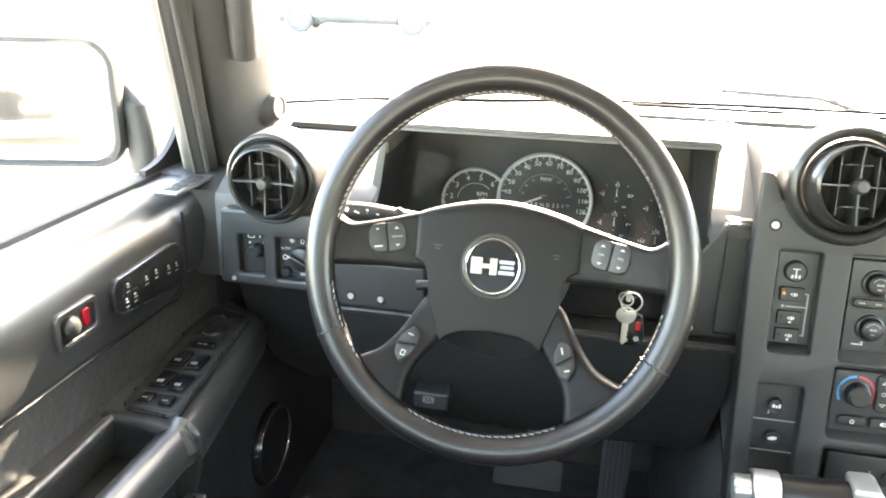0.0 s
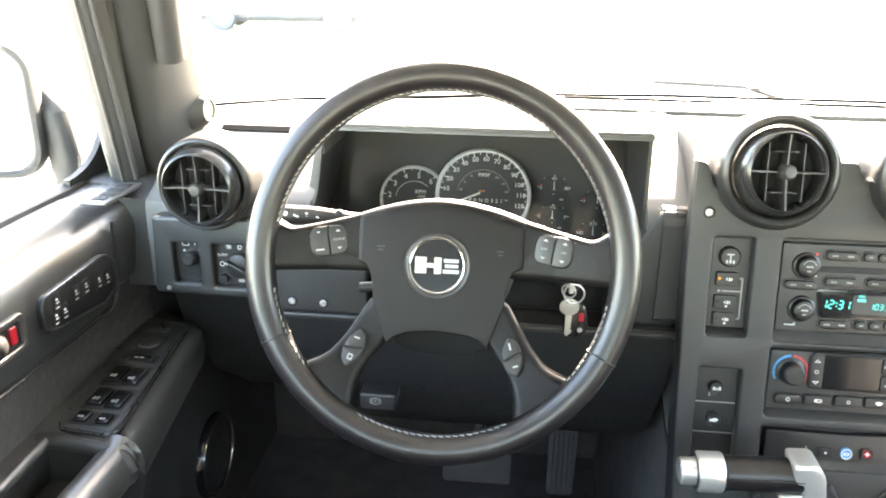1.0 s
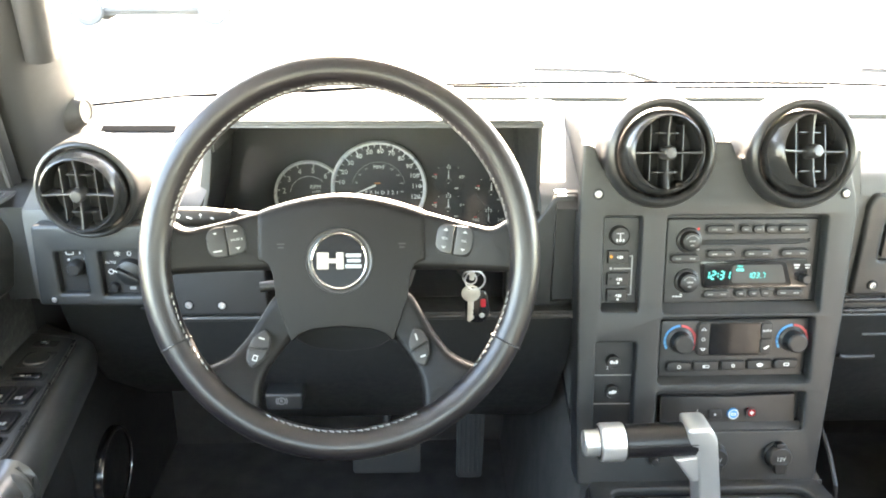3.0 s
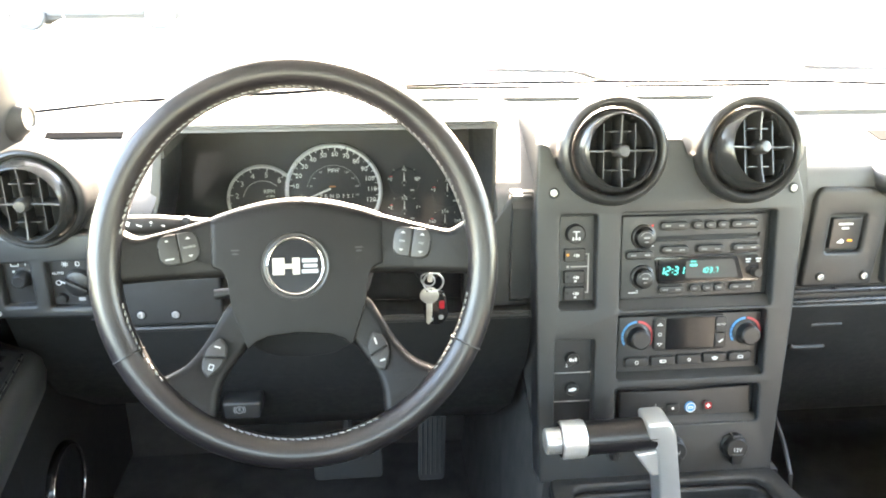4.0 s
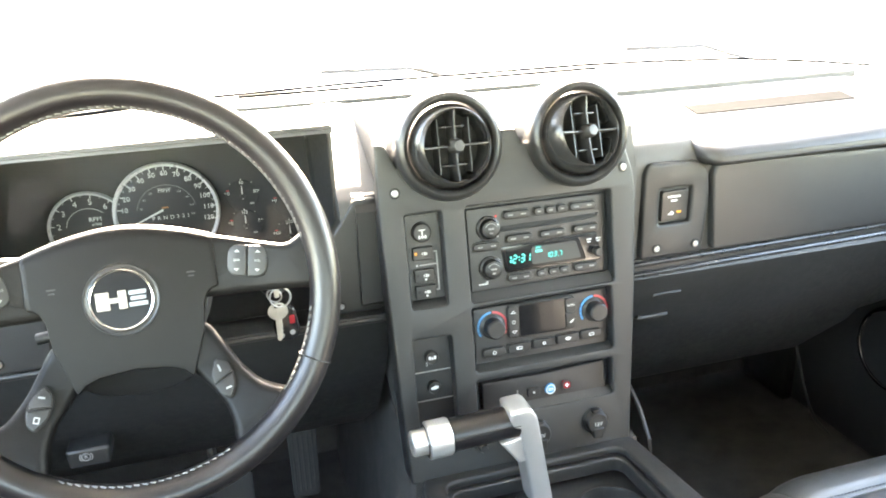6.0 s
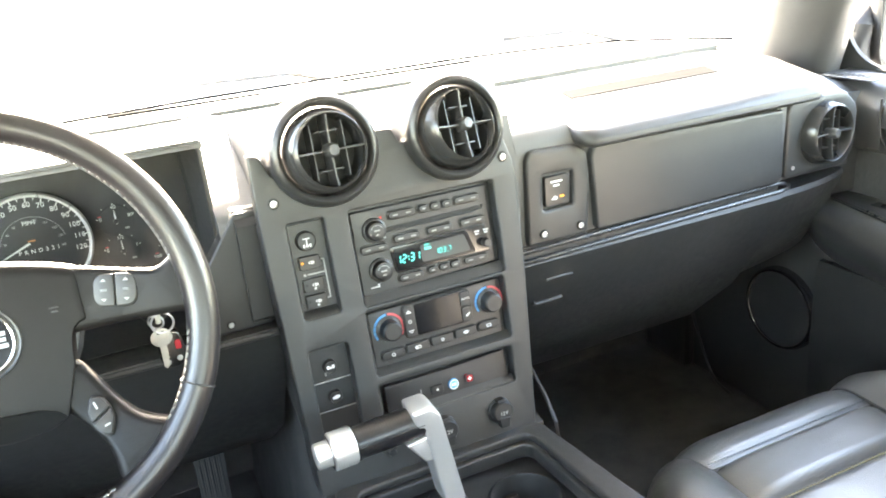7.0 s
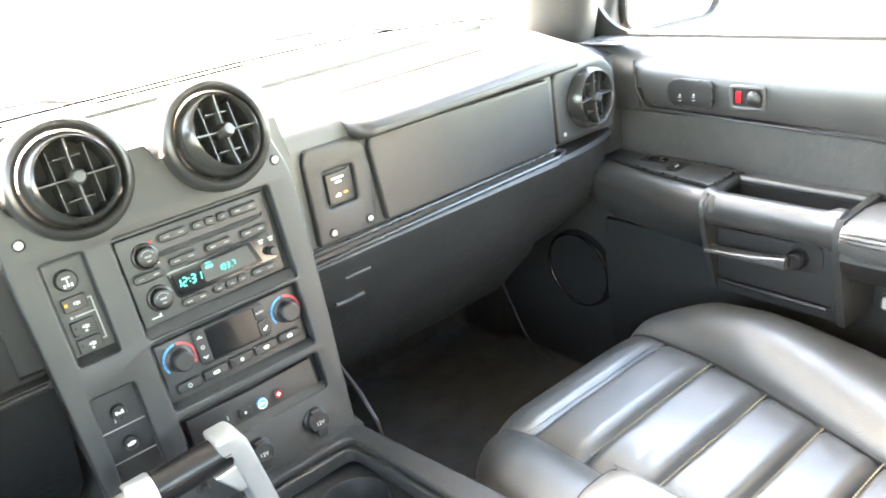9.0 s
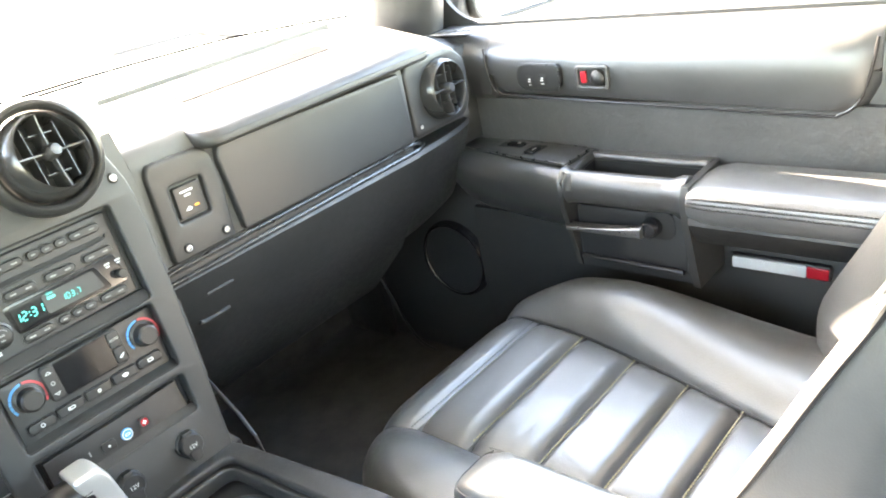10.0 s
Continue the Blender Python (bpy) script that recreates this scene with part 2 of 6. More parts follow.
def patch(x0, x1, y0, y1, fz, nx=12, ny=12, skirt=0.05, fx=None):
    """A cushion: a sheet z = fz(s, t) over a rectangle, s and t from 0 to 1, with sides that go down."""
    bm = bmesh.new()
    g = []
    for j in range(ny + 1):
        row = []
        for i in range(nx + 1):
            s, t = i / nx, j / ny
            y = y0 + (y1 - y0) * t
            a, b = (x0, x1) if fx is None else fx(y)
            row.append(bm.verts.new((a + (b - a) * s, y, fz(s, t))))
        g.append(row)
    for j in range(ny):
        for i in range(nx):
            bm.faces.new((g[j][i], g[j][i + 1], g[j + 1][i + 1], g[j + 1][i]))
    rim = g[0] + [r[-1] for r in g[1:]] + g[-1][-2::-1] + [g[j][0] for j in range(ny - 1, 0, -1)]
    low = [bm.verts.new((v.co.x, v.co.y, v.co.z - skirt)) for v in rim]
    for i in range(len(rim)):
        k = (i + 1) % len(rim)
        bm.faces.new((rim[i], rim[k], low[k], low[i]))
    bm.faces.new(low)
    return bm


def extrude_profile(pts, x0, x1, axis="x", n=1):
    """A closed profile of (a, b) points run along x (a = y, b = z) or along y (a = x, b = z)."""
    secs = []
    for i in range(n + 1):
        q = x0 + (x1 - x0) * i / n
        secs.append([(q, a, b) if axis == "x" else (a, q, b) for a, b in pts])
    return loft(secs)


def dashes(points, r, on=0.0042, off=0.0018):
    """A line of stitches along a path, as short square threads."""
    pts = [Vector(p) for p in points]
    lens = [0.0]
    for a, b in zip(pts, pts[1:]):
        lens.append(lens[-1] + (b - a).length)

    def spot(s):
        for i in range(len(pts) - 1):
            if s <= lens[i + 1]:
                return pts[i].lerp(pts[i + 1], (s - lens[i]) / max(1e-9, lens[i + 1] - lens[i]))
        return pts[-1]
    verts, faces, s = [], [], 0.0
    while s + on < lens[-1]:
        a, b = spot(s), spot(s + on)
        d = (b - a).normalized()
        u = d.orthogonal().normalized()
        w = d.cross(u)
        n = len(verts)
        for p, k in ((a, 0.55), ((a + b) / 2, 1.0), (b, 0.55)):
            verts += [p + u * r * k, p + w * r * k, p - u * r * k, p - w * r * k]
        for q in (0, 4):
            faces += [(n + q + i, n + q + (i + 1) % 4, n + q + 4 + (i + 1) % 4, n + q + 4 + i) for i in range(4)]
        faces += [(n, n + 1, n + 2, n + 3), (n + 8, n + 11, n + 10, n + 9)]
        s += on + off
    me = bpy.data.meshes.new("stitching")
    me.from_pydata([tuple(v) for v in verts], [], faces)
    return me


def smooth(points, n=6):
    """A smooth curve through points."""
    p = [Vector(q) for q in points]
    p = [2 * p[0] - p[1]] + p + [2 * p[-1] - p[-2]]
    out = []
    for i in range(1, len(p) - 2):
        for k in range(n):
            t = k / n
            out.append(0.5 * (2 * p[i] + (p[i + 1] - p[i - 1]) * t + (2 * p[i - 1] - 5 * p[i] + 4 * p[i + 1] - p[i + 2]) * t ** 2 + (3 * p[i] - p[i - 1] - 3 * p[i + 1] + p[i + 2]) * t ** 3))
    return out + [p[-2]]


def frame_of(origin, v, u=(1, 0, 0)):
    """A matrix with its x along u, its y along v, and z out of the face."""
    u, v = Vector(u).normalized(), Vector(v).normalized()
    w = u.cross(v).normalized()
    return Matrix(((u.x, v.x, w.x, origin[0]), (u.y, v.y, w.y, origin[1]), (u.z, v.z, w.z, origin[2]), (0, 0, 0, 1)))


STACK_M = frame_of((XC, 0.1343, 0.46), (0, 0.168, 1))
WHEEL_M = frame_of((0.008, -0.044, 0.621), (0, 0.34, 0.94))
FACE = frame_of((0, 0, 0), (0, 0, 1))     # x right, y up, z towards the rear of the car


def face_at(x, y, z):
    return Matrix.Translation((x, y, z)) @ FACE


# ---- the shell: ground, cabin ----
def sheet(x0, x1, y0, y1, z):
    bm = bmesh.new()
    bm.faces.new([bm.verts.new(p) for p in ((x0, y0, z), (x1, y0, z), (x1, y1, z), (x0, y1, z))])
    return bm


structure("ground", sheet(-900, 900, -900, 900, -1.0), CONCRETE, "pale sunlit concrete car park", "ground")
structure("floor", box(1.98, 2.6, 0.04, 0.0, 2, (XC, -0.45, FLOOR_Z - 0.04)), CARPET, "black carpeted floor of the car", "floor")
structure("wall_front", box(1.98, 0.04, 0.80, 0, 2, (XC, 0.84, FLOOR_Z - 0.02)), CARPET, "black carpeted firewall under the dashboard", "wall")
structure("ceiling", box(1.98, 2.30, 0.04, 0.0, 2, (XC, -0.625, 1.17)), HEADLINER, "pale grey cloth headliner", "ceiling")
# out of view: walls and tinted panes added to set the cabin's fill light
rear = structure("wall_rear", box(1.98, 0.04, 0.84, 0, 2, (XC, -1.75, FLOOR_Z)), DOORPAD, "plain dark rear wall of the cabin below its window", "wall")
part("window_header", box(1.98, 0.04, 0.09, 0, 2, (XC, -1.75, 1.08)), DOORPAD, rear)
part("pane", box(1.98, 0.006, 0.42, 0, 2, (XC, -1.75, 0.66)), PRIVACY, rear, "unseen tinted rear glass that dims the light from behind")
for side, nm in ((-1, "wall_left"), (1, "wall_right")):
    wl = structure(nm, box(0.04, 0.93, 0.80, 0, 2, (XC + side * 1.0, -1.262, FLOOR_Z)), DOORPAD, "black trim behind the front door below a window", "wall")
    part("door_post", box(0.04, 0.10, 1.35, 0, 2, (XC + side * 1.0, -0.775, FLOOR_Z)), DOORPAD, wl)
    part("rear_post", box(0.04, 0.10, 0.55, 0, 2, (XC + side * 1.0, -1.68, 0.62)), DOORPAD, wl)
    part("pane", box(0.006, 0.80, 0.48, 0, 2, (XC + side * 1.0, -1.228, 0.62)), PRIVACY, wl, "unseen tinted side glass that dims the light from behind")
    part("window_header", box(0.04, 0.80, 0.07, 0, 2, (XC + side * 1.0, -1.228, 1.10)), DOORPAD, wl)


# ---- steering wheel ----
def steering_wheel():
    t = thing("steering_wheel", "black leather four-spoke steering wheel with round chrome-ringed badge", "steering wheel", WHEEL_M)
    OV = 1.0165
    R, r = 0.1788, 0.0148
    secs = []
    n, m = 96, 18
    for i in range(n):
        a = 2 * math.pi * i / n
        secs.append([((R + r * math.cos(b)) * math.cos(a), OV * (R + r * math.cos(b)) * math.sin(a), 1.12 * r * math.sin(b))
                     for b in (2 * math.pi * j / m for j in range(m))])
    rim = part("rim", loft(secs, True, False, True), LEATHER, t, "black leather wheel rim", at(0.0018, 0.0))
    for a in (207, 333):
        part("seam", tube([((R + (r + 0.0004) * math.cos(b)) * math.cos(radians(a)),
             OV * (R + (r + 0.0004) * math.cos(b)) * math.sin(radians(a)), 1.12 * (r + 0.0004) * math.sin(b)) for b in
             (2 * math.pi * k / 24 for k in range(24))], 0.0009, 6, True), SEAM, rim)
    for i in range(150):
        a = 2 * math.pi * i / 150
        d = math.degrees(a)
        if 168 < d < 192 or d < 12 or d > 348 or 219 < d < 243 or 297 < d < 321:
            continue
        q = R - r - 0.0002
        part("stitch", STITCH, THREAD, rim, m=Matrix.Translation(((q + 0.0010) * math.cos(a), OV * (q + 0.0010) * math.sin(a), 0.006)) @ Matrix.Rotation(a, 4, "Z") @ Matrix.Rotation(0.5, 4, "X"))
    # spokes
    def spoke(pts):
        bm = bmesh.new()
        bm.from_mesh(plate([rounded(pts, 0.008)], -0.052, -0.022, 0.0085, 4))
        bmesh.ops.subdivide_edges(bm, edges=bm.edges, cuts=2)
        for v in bm.verts:
            d = math.hypot(v.co.x, v.co.y)
            k = max(0, min(1, (d - 0.09) / 0.085))
            v.co.z += 0.024 * k * k * (3 - 2 * k)
        return bm
    for s in (-1, 1):
        sp = part("spoke", spoke([(s * 0.060, 0.050), (s * 0.080, 0.047), (s * 0.1176, 0.036), (s * 0.150, 0.0275), (s * 0.165, 0.037), (s * 0.182, 0.048), (s * 0.182, -0.022),
                                  (s * 0.166, -0.0155), (s * 0.12, -0.0135), (s * 0.060, -0.013)][::s]), HUB, t, "charcoal upper spoke with a cluster of buttons")
        tilt = at(s * 0.1130, 0.0168, -0.0178, s * -9) @ Matrix.Rotation(-s * 0.27, 4, "Y")
        part("button_base", plate([rr(0, 0, 0.0400, 0.0318, 0.011)], -0.004, 0.0016, 0.001), DARK, sp, m=tilt)
        for i in (-1, 1):
            x0, x1 = (0.0007, 0.0188) if i > 0 else (-0.0188, -0.0007)
            c = 0.0095
            if i > 0:
                half = [(x0, -0.0145)] + ring(x1 - c, -0.0145 + c, c, 6, -90, 0) + ring(x1 - c, 0.0145 - c, c, 6, 0, 90) + [(x0, 0.0145)]
            else:
                half = [(x1, 0.0145)] + ring(x0 + c, 0.0145 - c, c, 6, 90, 180) + ring(x0 + c, -0.0145 + c, c, 6, 180, 270) + [(x1, -0.0145)]
            part("button", plate([half], 0.001, 0.0036, 0.0011), BUTTON, sp, m=tilt)
            for j in (-1, 1):
                if s < 0 and i < 0:
                    g = plate([rr(0, 0, 0.0085 if j < 0 else 0.0028, 0.0016, 0.0005)], 0, 0.0004)
                else:
                    g = plate([[(-0.0026, -0.0011), (0.0026, -0.0011), (0, 0.0014)]], 0, 0.0004)
                part("legend", g, GREYPRINT, sp, m=tilt @ at(i * 0.0098, j * 0.0088, 0.0036, 180 if j < 0 else 0))
            word = {(-1, 1): "SOURCE", (1, -1): "SEEK", (1, 1): "VOL"}.get((s, i))
            if word:
                part("lettering", lettering(word, 0.0031), GREYPRINT, sp, m=tilt @ at(i * 0.0098, 0, 0.0037))
        lo = part("spoke", spoke([(s * 0.056, -0.030), (s * 0.0705, -0.040), (s * 0.0935, -0.079), (s * 0.108, -0.096), (s * 0.123, -0.1035), (s * 0.142, -0.110), (s * 0.088, -0.160), (s * 0.0800, -0.148),
                                  (s * 0.0795, -0.128), (s * 0.074, -0.111), (s * 0.0545, -0.0855), (s * 0.042, -0.072)][::s]), HUB, t, "charcoal lower spoke with two thumb buttons")
        a = s * 17
        base = at(s * 0.079 - 0.0022, -0.0890, -0.0128, a) @ Matrix.Rotation(-0.25, 4, "X")
        lens = [(0.0, 0.0215), (0.0085, 0.0150), (0.0108, 0.004), (0.0095, -0.008), (0.0, -0.0215), (-0.0085, -0.0150), (-0.0108, -0.004), (-0.0095, 0.008)][::-1]
        part("button_base", plate([rounded(lens, 0.005)], -0.002, 0.0012, 0.0006), DARK, lo, m=base)
        for half in ([(0.0, 0.0195), (0.0075, 0.0140), (0.0095, 0.0040), (0.0093, 0.0030), (-0.0090, -0.0020), (-0.0086, 0.007)], [(0.0, -0.0195), (-0.0075, -0.0140), (-0.0095, -0.0040), (-0.0092, -0.0033), (0.0091, 0.0017), (0.0086, -0.007)]):
            part("button", plate([rounded(half[::-1], 0.003)], 0.0008, 0.0034, 0.001), BUTTON, lo, m=base)
        marks = [[rr(0, 0.010, 0.006, 0.0016, 0.0005)], [rr(0, -0.010, 0.005, 0.006, 0.0008), rr(0, -0.010, 0.003, 0.0035, 0.0004)]]
        if s > 0:
            marks = [[rr(0, 0.010, 0.0018, 0.007, 0.0005)], [rr(0.0008, -0.010, 0.0055, 0.0018, 0.0005)]]
        for g in marks:
            part("legend", plate(g, 0.0034, 0.0038), GREYPRINT, lo, m=base)
    # airbag cover: swollen pad
    foot = [(0.0, -0.0695), (0.030, -0.0725), (0.043, -0.0775), (0.0500, -0.084), (0.0515, -0.082), (0.0590, -0.061), (0.0655, -0.042), (0.0668, -0.028), (0.0685, -0.017), (0.0720, -0.009), (0.0770, -0.005), (0.0835, -0.003)]

    def cover():
        """The airbag cover: a broad roll along its upper edge, narrow rounded edges elsewhere."""
        fx, fy = [p[0] for p in foot], [p[1] for p in foot]
        xs = sorted({round(sg * v, 5) for v in fx + [0.006 * k for k in range(14)] + [0.0820, 0.0828] for sg in (-1, 1)})
        ts = [0, 0.012, 0.03, 0.06, 0.12] + [0.2 + 0.06 * k for k in range(11)] + [0.83, 0.86, 0.89, 0.915, 0.94, 0.96, 0.975, 0.988, 1.0]
        fall = lambda d, r: r - math.sqrt(max(0, r * r - max(0, r - d) ** 2))
        bm = bmesh.new()
        rows = []
        for x in xs:
            lo, hi = np.interp(abs(x), fx, fy), 0.0645 - 0.0175 * (abs(x) / 0.0835) ** 1.8
            col = []
            for t_ in ts:
                y = lo + (hi - lo) * t_
                z = -0.0172 - 0.0028 * (x / 0.0835) ** 2 - 0.0018 * ((y + 0.01) / 0.075) ** 2
                z -= fall(hi - y, 0.012) + fall(y - lo, 0.003) + fall(0.0835 - abs(x), 0.0025)
                col.append(bm.verts.new((x, y, z)))
            rows.append(col)
        for p, q in zip(rows, rows[1:]):
            for j in range(len(ts) - 1):
                bm.faces.new((p[j], q[j], q[j + 1], p[j + 1]))
        edge = [r[0] for r in rows] + rows[-1][1:] + [r[-1] for r in rows[-2::-1]] + rows[0][-2:0:-1]
        low = [bm.verts.new((v.co.x, v.co.y, -0.065)) for v in edge]
        for i in range(len(edge)):
            k = (i + 1) % len(edge)
            bm.faces.new((edge[i], edge[k], low[k], low[i]))
        return bm
    lip = [(0.056, 0.020), (0.053, -0.030), (0.034, -0.046), (0.0, -0.052), (-0.034, -0.046), (-0.053, -0.030), (-0.056, 0.020)]
    part("lower_cover", plate([rounded(lip, 0.008)], -0.030, 0.0, 0.004, 3), RECESS, t, "dark scooped cover under the airbag", at(-0.002, -0.066, -0.046) @ Matrix.Rotation(0.75, 4, "X"))
    part("airbag_cover", cover(), HUB, t, "charcoal grained airbag cover")
    for s in (-1, 1):
        for k, w in enumerate((0.0075, 0.0055)):
            part("moulded_mark", plate([rr(s * 0.060, 0.0135 - 0.0035 * k, w, 0.0014, 0.0005)], -0.0200, -0.0180), RECESS, t)
    badge = part("badge", lathe([(0.0, 0.001), (0.0265, 0.001), (0.0265, -0.003)], 48), DISPLAY, t, "round gloss-black badge", m=at(-0.0022, -0.0032, -0.0165))
    part("badge_well", lathe([(0.0288, 0.0004), (0.0305, -0.0002), (0.0325, 0.0006), (0.0335, -0.002)], 48), RECESS, badge)
    part("badge_ring", lathe([(0.0262, -0.001), (0.0262, 0.0018), (0.0275, 0.0022), (0.0285, 0.0012), (0.0288, -0.002)], 56), CHROME, badge, "thin chrome ring")
    for x0, y0, w, h, mt in ((-0.0160, 0, 0.0115, 0.0165, EMBLEM), (-0.0065, 0, 0.010, 0.0045, EMBLEM), (0.0010, 0, 0.0072, 0.0165, EMBLEM),
                             (0.0142, 0.0052, 0.0150, 0.0038, EMBLEM_BLUE), (0.0146, 0.0, 0.0135, 0.0034, EMBLEM_BLUE), (0.0142, -0.0054, 0.0160, 0.0038, EMBLEM_BLUE)):
        part("emblem_bar", plate([rr(x0, y0, w, h, 0.0006)], 0.001, 0.0022, 0.0003), mt, badge)
    # shroud of the column behind the hub
    part("back_cover", lathe([(0.0, -0.055), (0.060, -0.055), (0.066, -0.075), (0.055, -0.11), (0.0, -0.11)], 36), RECESS, t)
    return t


STITCH = to_mesh(tube([(0, -0.0026, 0), (0, 0.0026, 0)], 0.0010, 5), "stitch")
wheel = steering_wheel()


# ---- air vents ----
SATIN = material("satin_black_plastic", (0.030, 0.030, 0.030), 0.34)
def air_vent(m, swivel=(0, 0), outer=0.0684, opening=0.0432, label="round black swivelling air vent"):
    t = thing("air_vent", label, "air vent", m, group="dashboard vents")
    k = opening / 0.0408
    inner = 0.0488 * k + 0.0012
    w = outer - inner
    h = min(0.8, 0.8 * w / 0.0155)
    prof = [(0.0, -0.03), (0.03, 0.002), (0.09, 0.010), (0.23, 0.0150), (0.43, 0.0170), (0.66, 0.0150), (0.83, 0.010), (0.94, 0.003), (1.0, -0.008), (1.0, -0.05)]
    part("flange", lathe([(inner + w * f, z if z < 0 else z * h) for f, z in prof], 64), VENT, t, "rounded black outer ring")
    ball = part("ball", lathe([(0.0, -0.030), (0.0385, -0.028), (0.0398, 0.012), (0.0406, 0.0232), (0.0414, 0.0242), (0.0424, 0.0234), (0.0446, 0.0190), (0.0470, 0.0125), (0.0484, 0.006), (0.0488, 0.0), (0.0475, -0.011), (0.045, -0.019)], 72), BEZEL, t,
                "satin black swivel bezel", m=Matrix.Rotation(radians(swivel[0]), 4, "X") @ Matrix.Rotation(radians(swivel[1]), 4, "Y") @ Matrix.Scale(k, 4) @ at(0, 0, 0.001))
    # flat disc; the shade of the duct's depth is put into its colour
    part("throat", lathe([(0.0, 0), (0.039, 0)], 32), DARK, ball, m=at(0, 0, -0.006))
    for a in (0, 90):
        # a thin blade whose front edge is slightly hollowed towards the knob
        edge = [(-0.0402, -0.004), (0.0402, -0.004), (0.0402, 0.0222), (0.026, 0.0196), (0.010, 0.0188), (-0.010, 0.0188), (-0.026, 0.0196), (-0.0402, 0.0222)]
        part("vane", plate([edge], -0.0010, 0.0010, 0.0004), SATIN, ball, m=Matrix.Rotation(radians(a), 4, "Z") @ Matrix.Rotation(math.pi / 2, 4, "X"))
    for x in (-0.0195, 0.0195):
        part("vane", box(0.0011, 0.062, 0.018, 0), SATIN, ball, m=at(x, 0, -0.003))
        part("vane", box(0.028, 0.0011, 0.018, 0), SATIN, ball, m=at(0, x * 1.12, -0.004))
    part("knob", lathe([(0, 0.0285), (0.0062, 0.028), (0.0082, 0.0245), (0.0086, 0.010)], 8), SATIN, ball, "faceted centre knob")
    return t


BEZEL = material("satin_bezel_plastic", (0.020, 0.020, 0.020), 0.24, rough_var=0.02)
C1 = STACK_M @ at(-0.0843, 0.2165, 0.010)
C2 = STACK_M @ at(0.0885, 0.2155, 0.010)
air_vent(C1, (-3, 8))
air_vent(C2, (-10, 13), label="round black air vent swivelled to one side")
air_vent(face_at(-0.3255, 0.196, 0.620), (0, -2), 0.0630, 0.0442)
air_vent(face_at(1.248, 0.197, 0.540), (-3, 5), 0.0598, 0.0460)

# ---- centre stack ----
def centre_stack():
    t = thing("center_stack", "dark grey centre stack with recessed panels and screws", "dashboard console", STACK_M)
    out = [(-0.168, -0.222), (-0.172, -0.1), (-0.177, 0.10), (-0.1765, 0.166), (-0.1748, 0.2272), (-0.1618, 0.2235), (-0.1500, 0.1960)] + ring(-0.0843, 0.2165, 0.0655, 18, 197, 12) + [(-0.0165, 0.2300), (0.0066, 0.2292), (0.0150, 0.2090)] \
        + ring(0.0885, 0.2155, 0.0655, 18, 187, -14) + [(0.1590, 0.1940), (0.1695, 0.160), (0.1722, 0.138), (0.171, 0.10), (0.167, 0.0), (0.160, -0.1), (0.151, -0.222)]
    holes = [rr(-0.122, 0.0755, 0.048, 0.122, 0.004), rr(-0.124, -0.088, 0.052, 0.124, 0.004), rr(0.035, 0.0745, 0.204, 0.126, 0.005),
             rr(0.032, -0.039, 0.200, 0.089, 0.005), rr(0.030, -0.1225, 0.198, 0.053, 0.005), ring(-0.0843, 0.2165, 0.0535), ring(0.0885, 0.2155, 0.0535)]
    part("fascia", plate([rounded(out, 0.004)] + holes, -0.020, 0.0, 0.003), STACK, t, "dark grey satin fascia")
    part("backing", plate([[(-0.167, -0.222), (-0.176, 0.14), (0.168, 0.14), (0.150, -0.222)][::-1]], -0.05, -0.0205), RECESS, t)
    for cx, cy, w, h, hi, dp in ((0.035, 0.0745, 0.204, 0.126, 0.0125, 0.015), (0.032, -0.039, 0.200, 0.089, 0.008, 0.013), (0.030, -0.1225, 0.198, 0.053, 0.009, 0.012), (-0.122, 0.0755, 0.048, 0.122, 0.009, 0.016)):
        vb, ub = cy - h / 2 - 0.001, cx - w / 2 - 0.001
        part("ledge", loft([[(u, vb, -0.0025), (u, vb + hi, -dp), (u, vb + hi, -0.0203), (u, vb, -0.0203)] for u in (cx - w / 2, cx + w / 2)]), STACK, t, "sloping ledge under the opening")
        part("ledge", loft([[(ub, v, -0.0025), (ub + 0.005, v, -dp), (ub + 0.005, v, -0.0203), (ub, v, -0.0203)] for v in (cy - h / 2 + 0.003, cy + h / 2 - 0.003)]), STACK, t, "sloping side of the opening")
    for x in (-0.155, 0.155):
        screw(t, at(x, 0.165, 0.0))
    return t


def screw_mesh():
    """A domed screw with a hexagonal socket."""
    bm = lathe([(0.0, 0.0002), (0.0018, 0.0002), (0.0022, 0.0026), (0.0040, 0.0024), (0.0050, 0.0006), (0.0050, -0.002)], 18)
    return to_mesh(bm, "screw")


SCREW = screw_mesh()
SCREW_WELL = to_mesh(lathe([(0.0046, 0.0009), (0.0062, 0.0007), (0.0070, 0.0001), (0.0070, -0.001)], 20), "screw_well")


def screw(parent, m):
    ob = part("screw", SCREW, SCREWMETAL, parent, "bright hex screw", m=m)
    part("screw_well", SCREW_WELL, DARK, ob)


centre_stack()


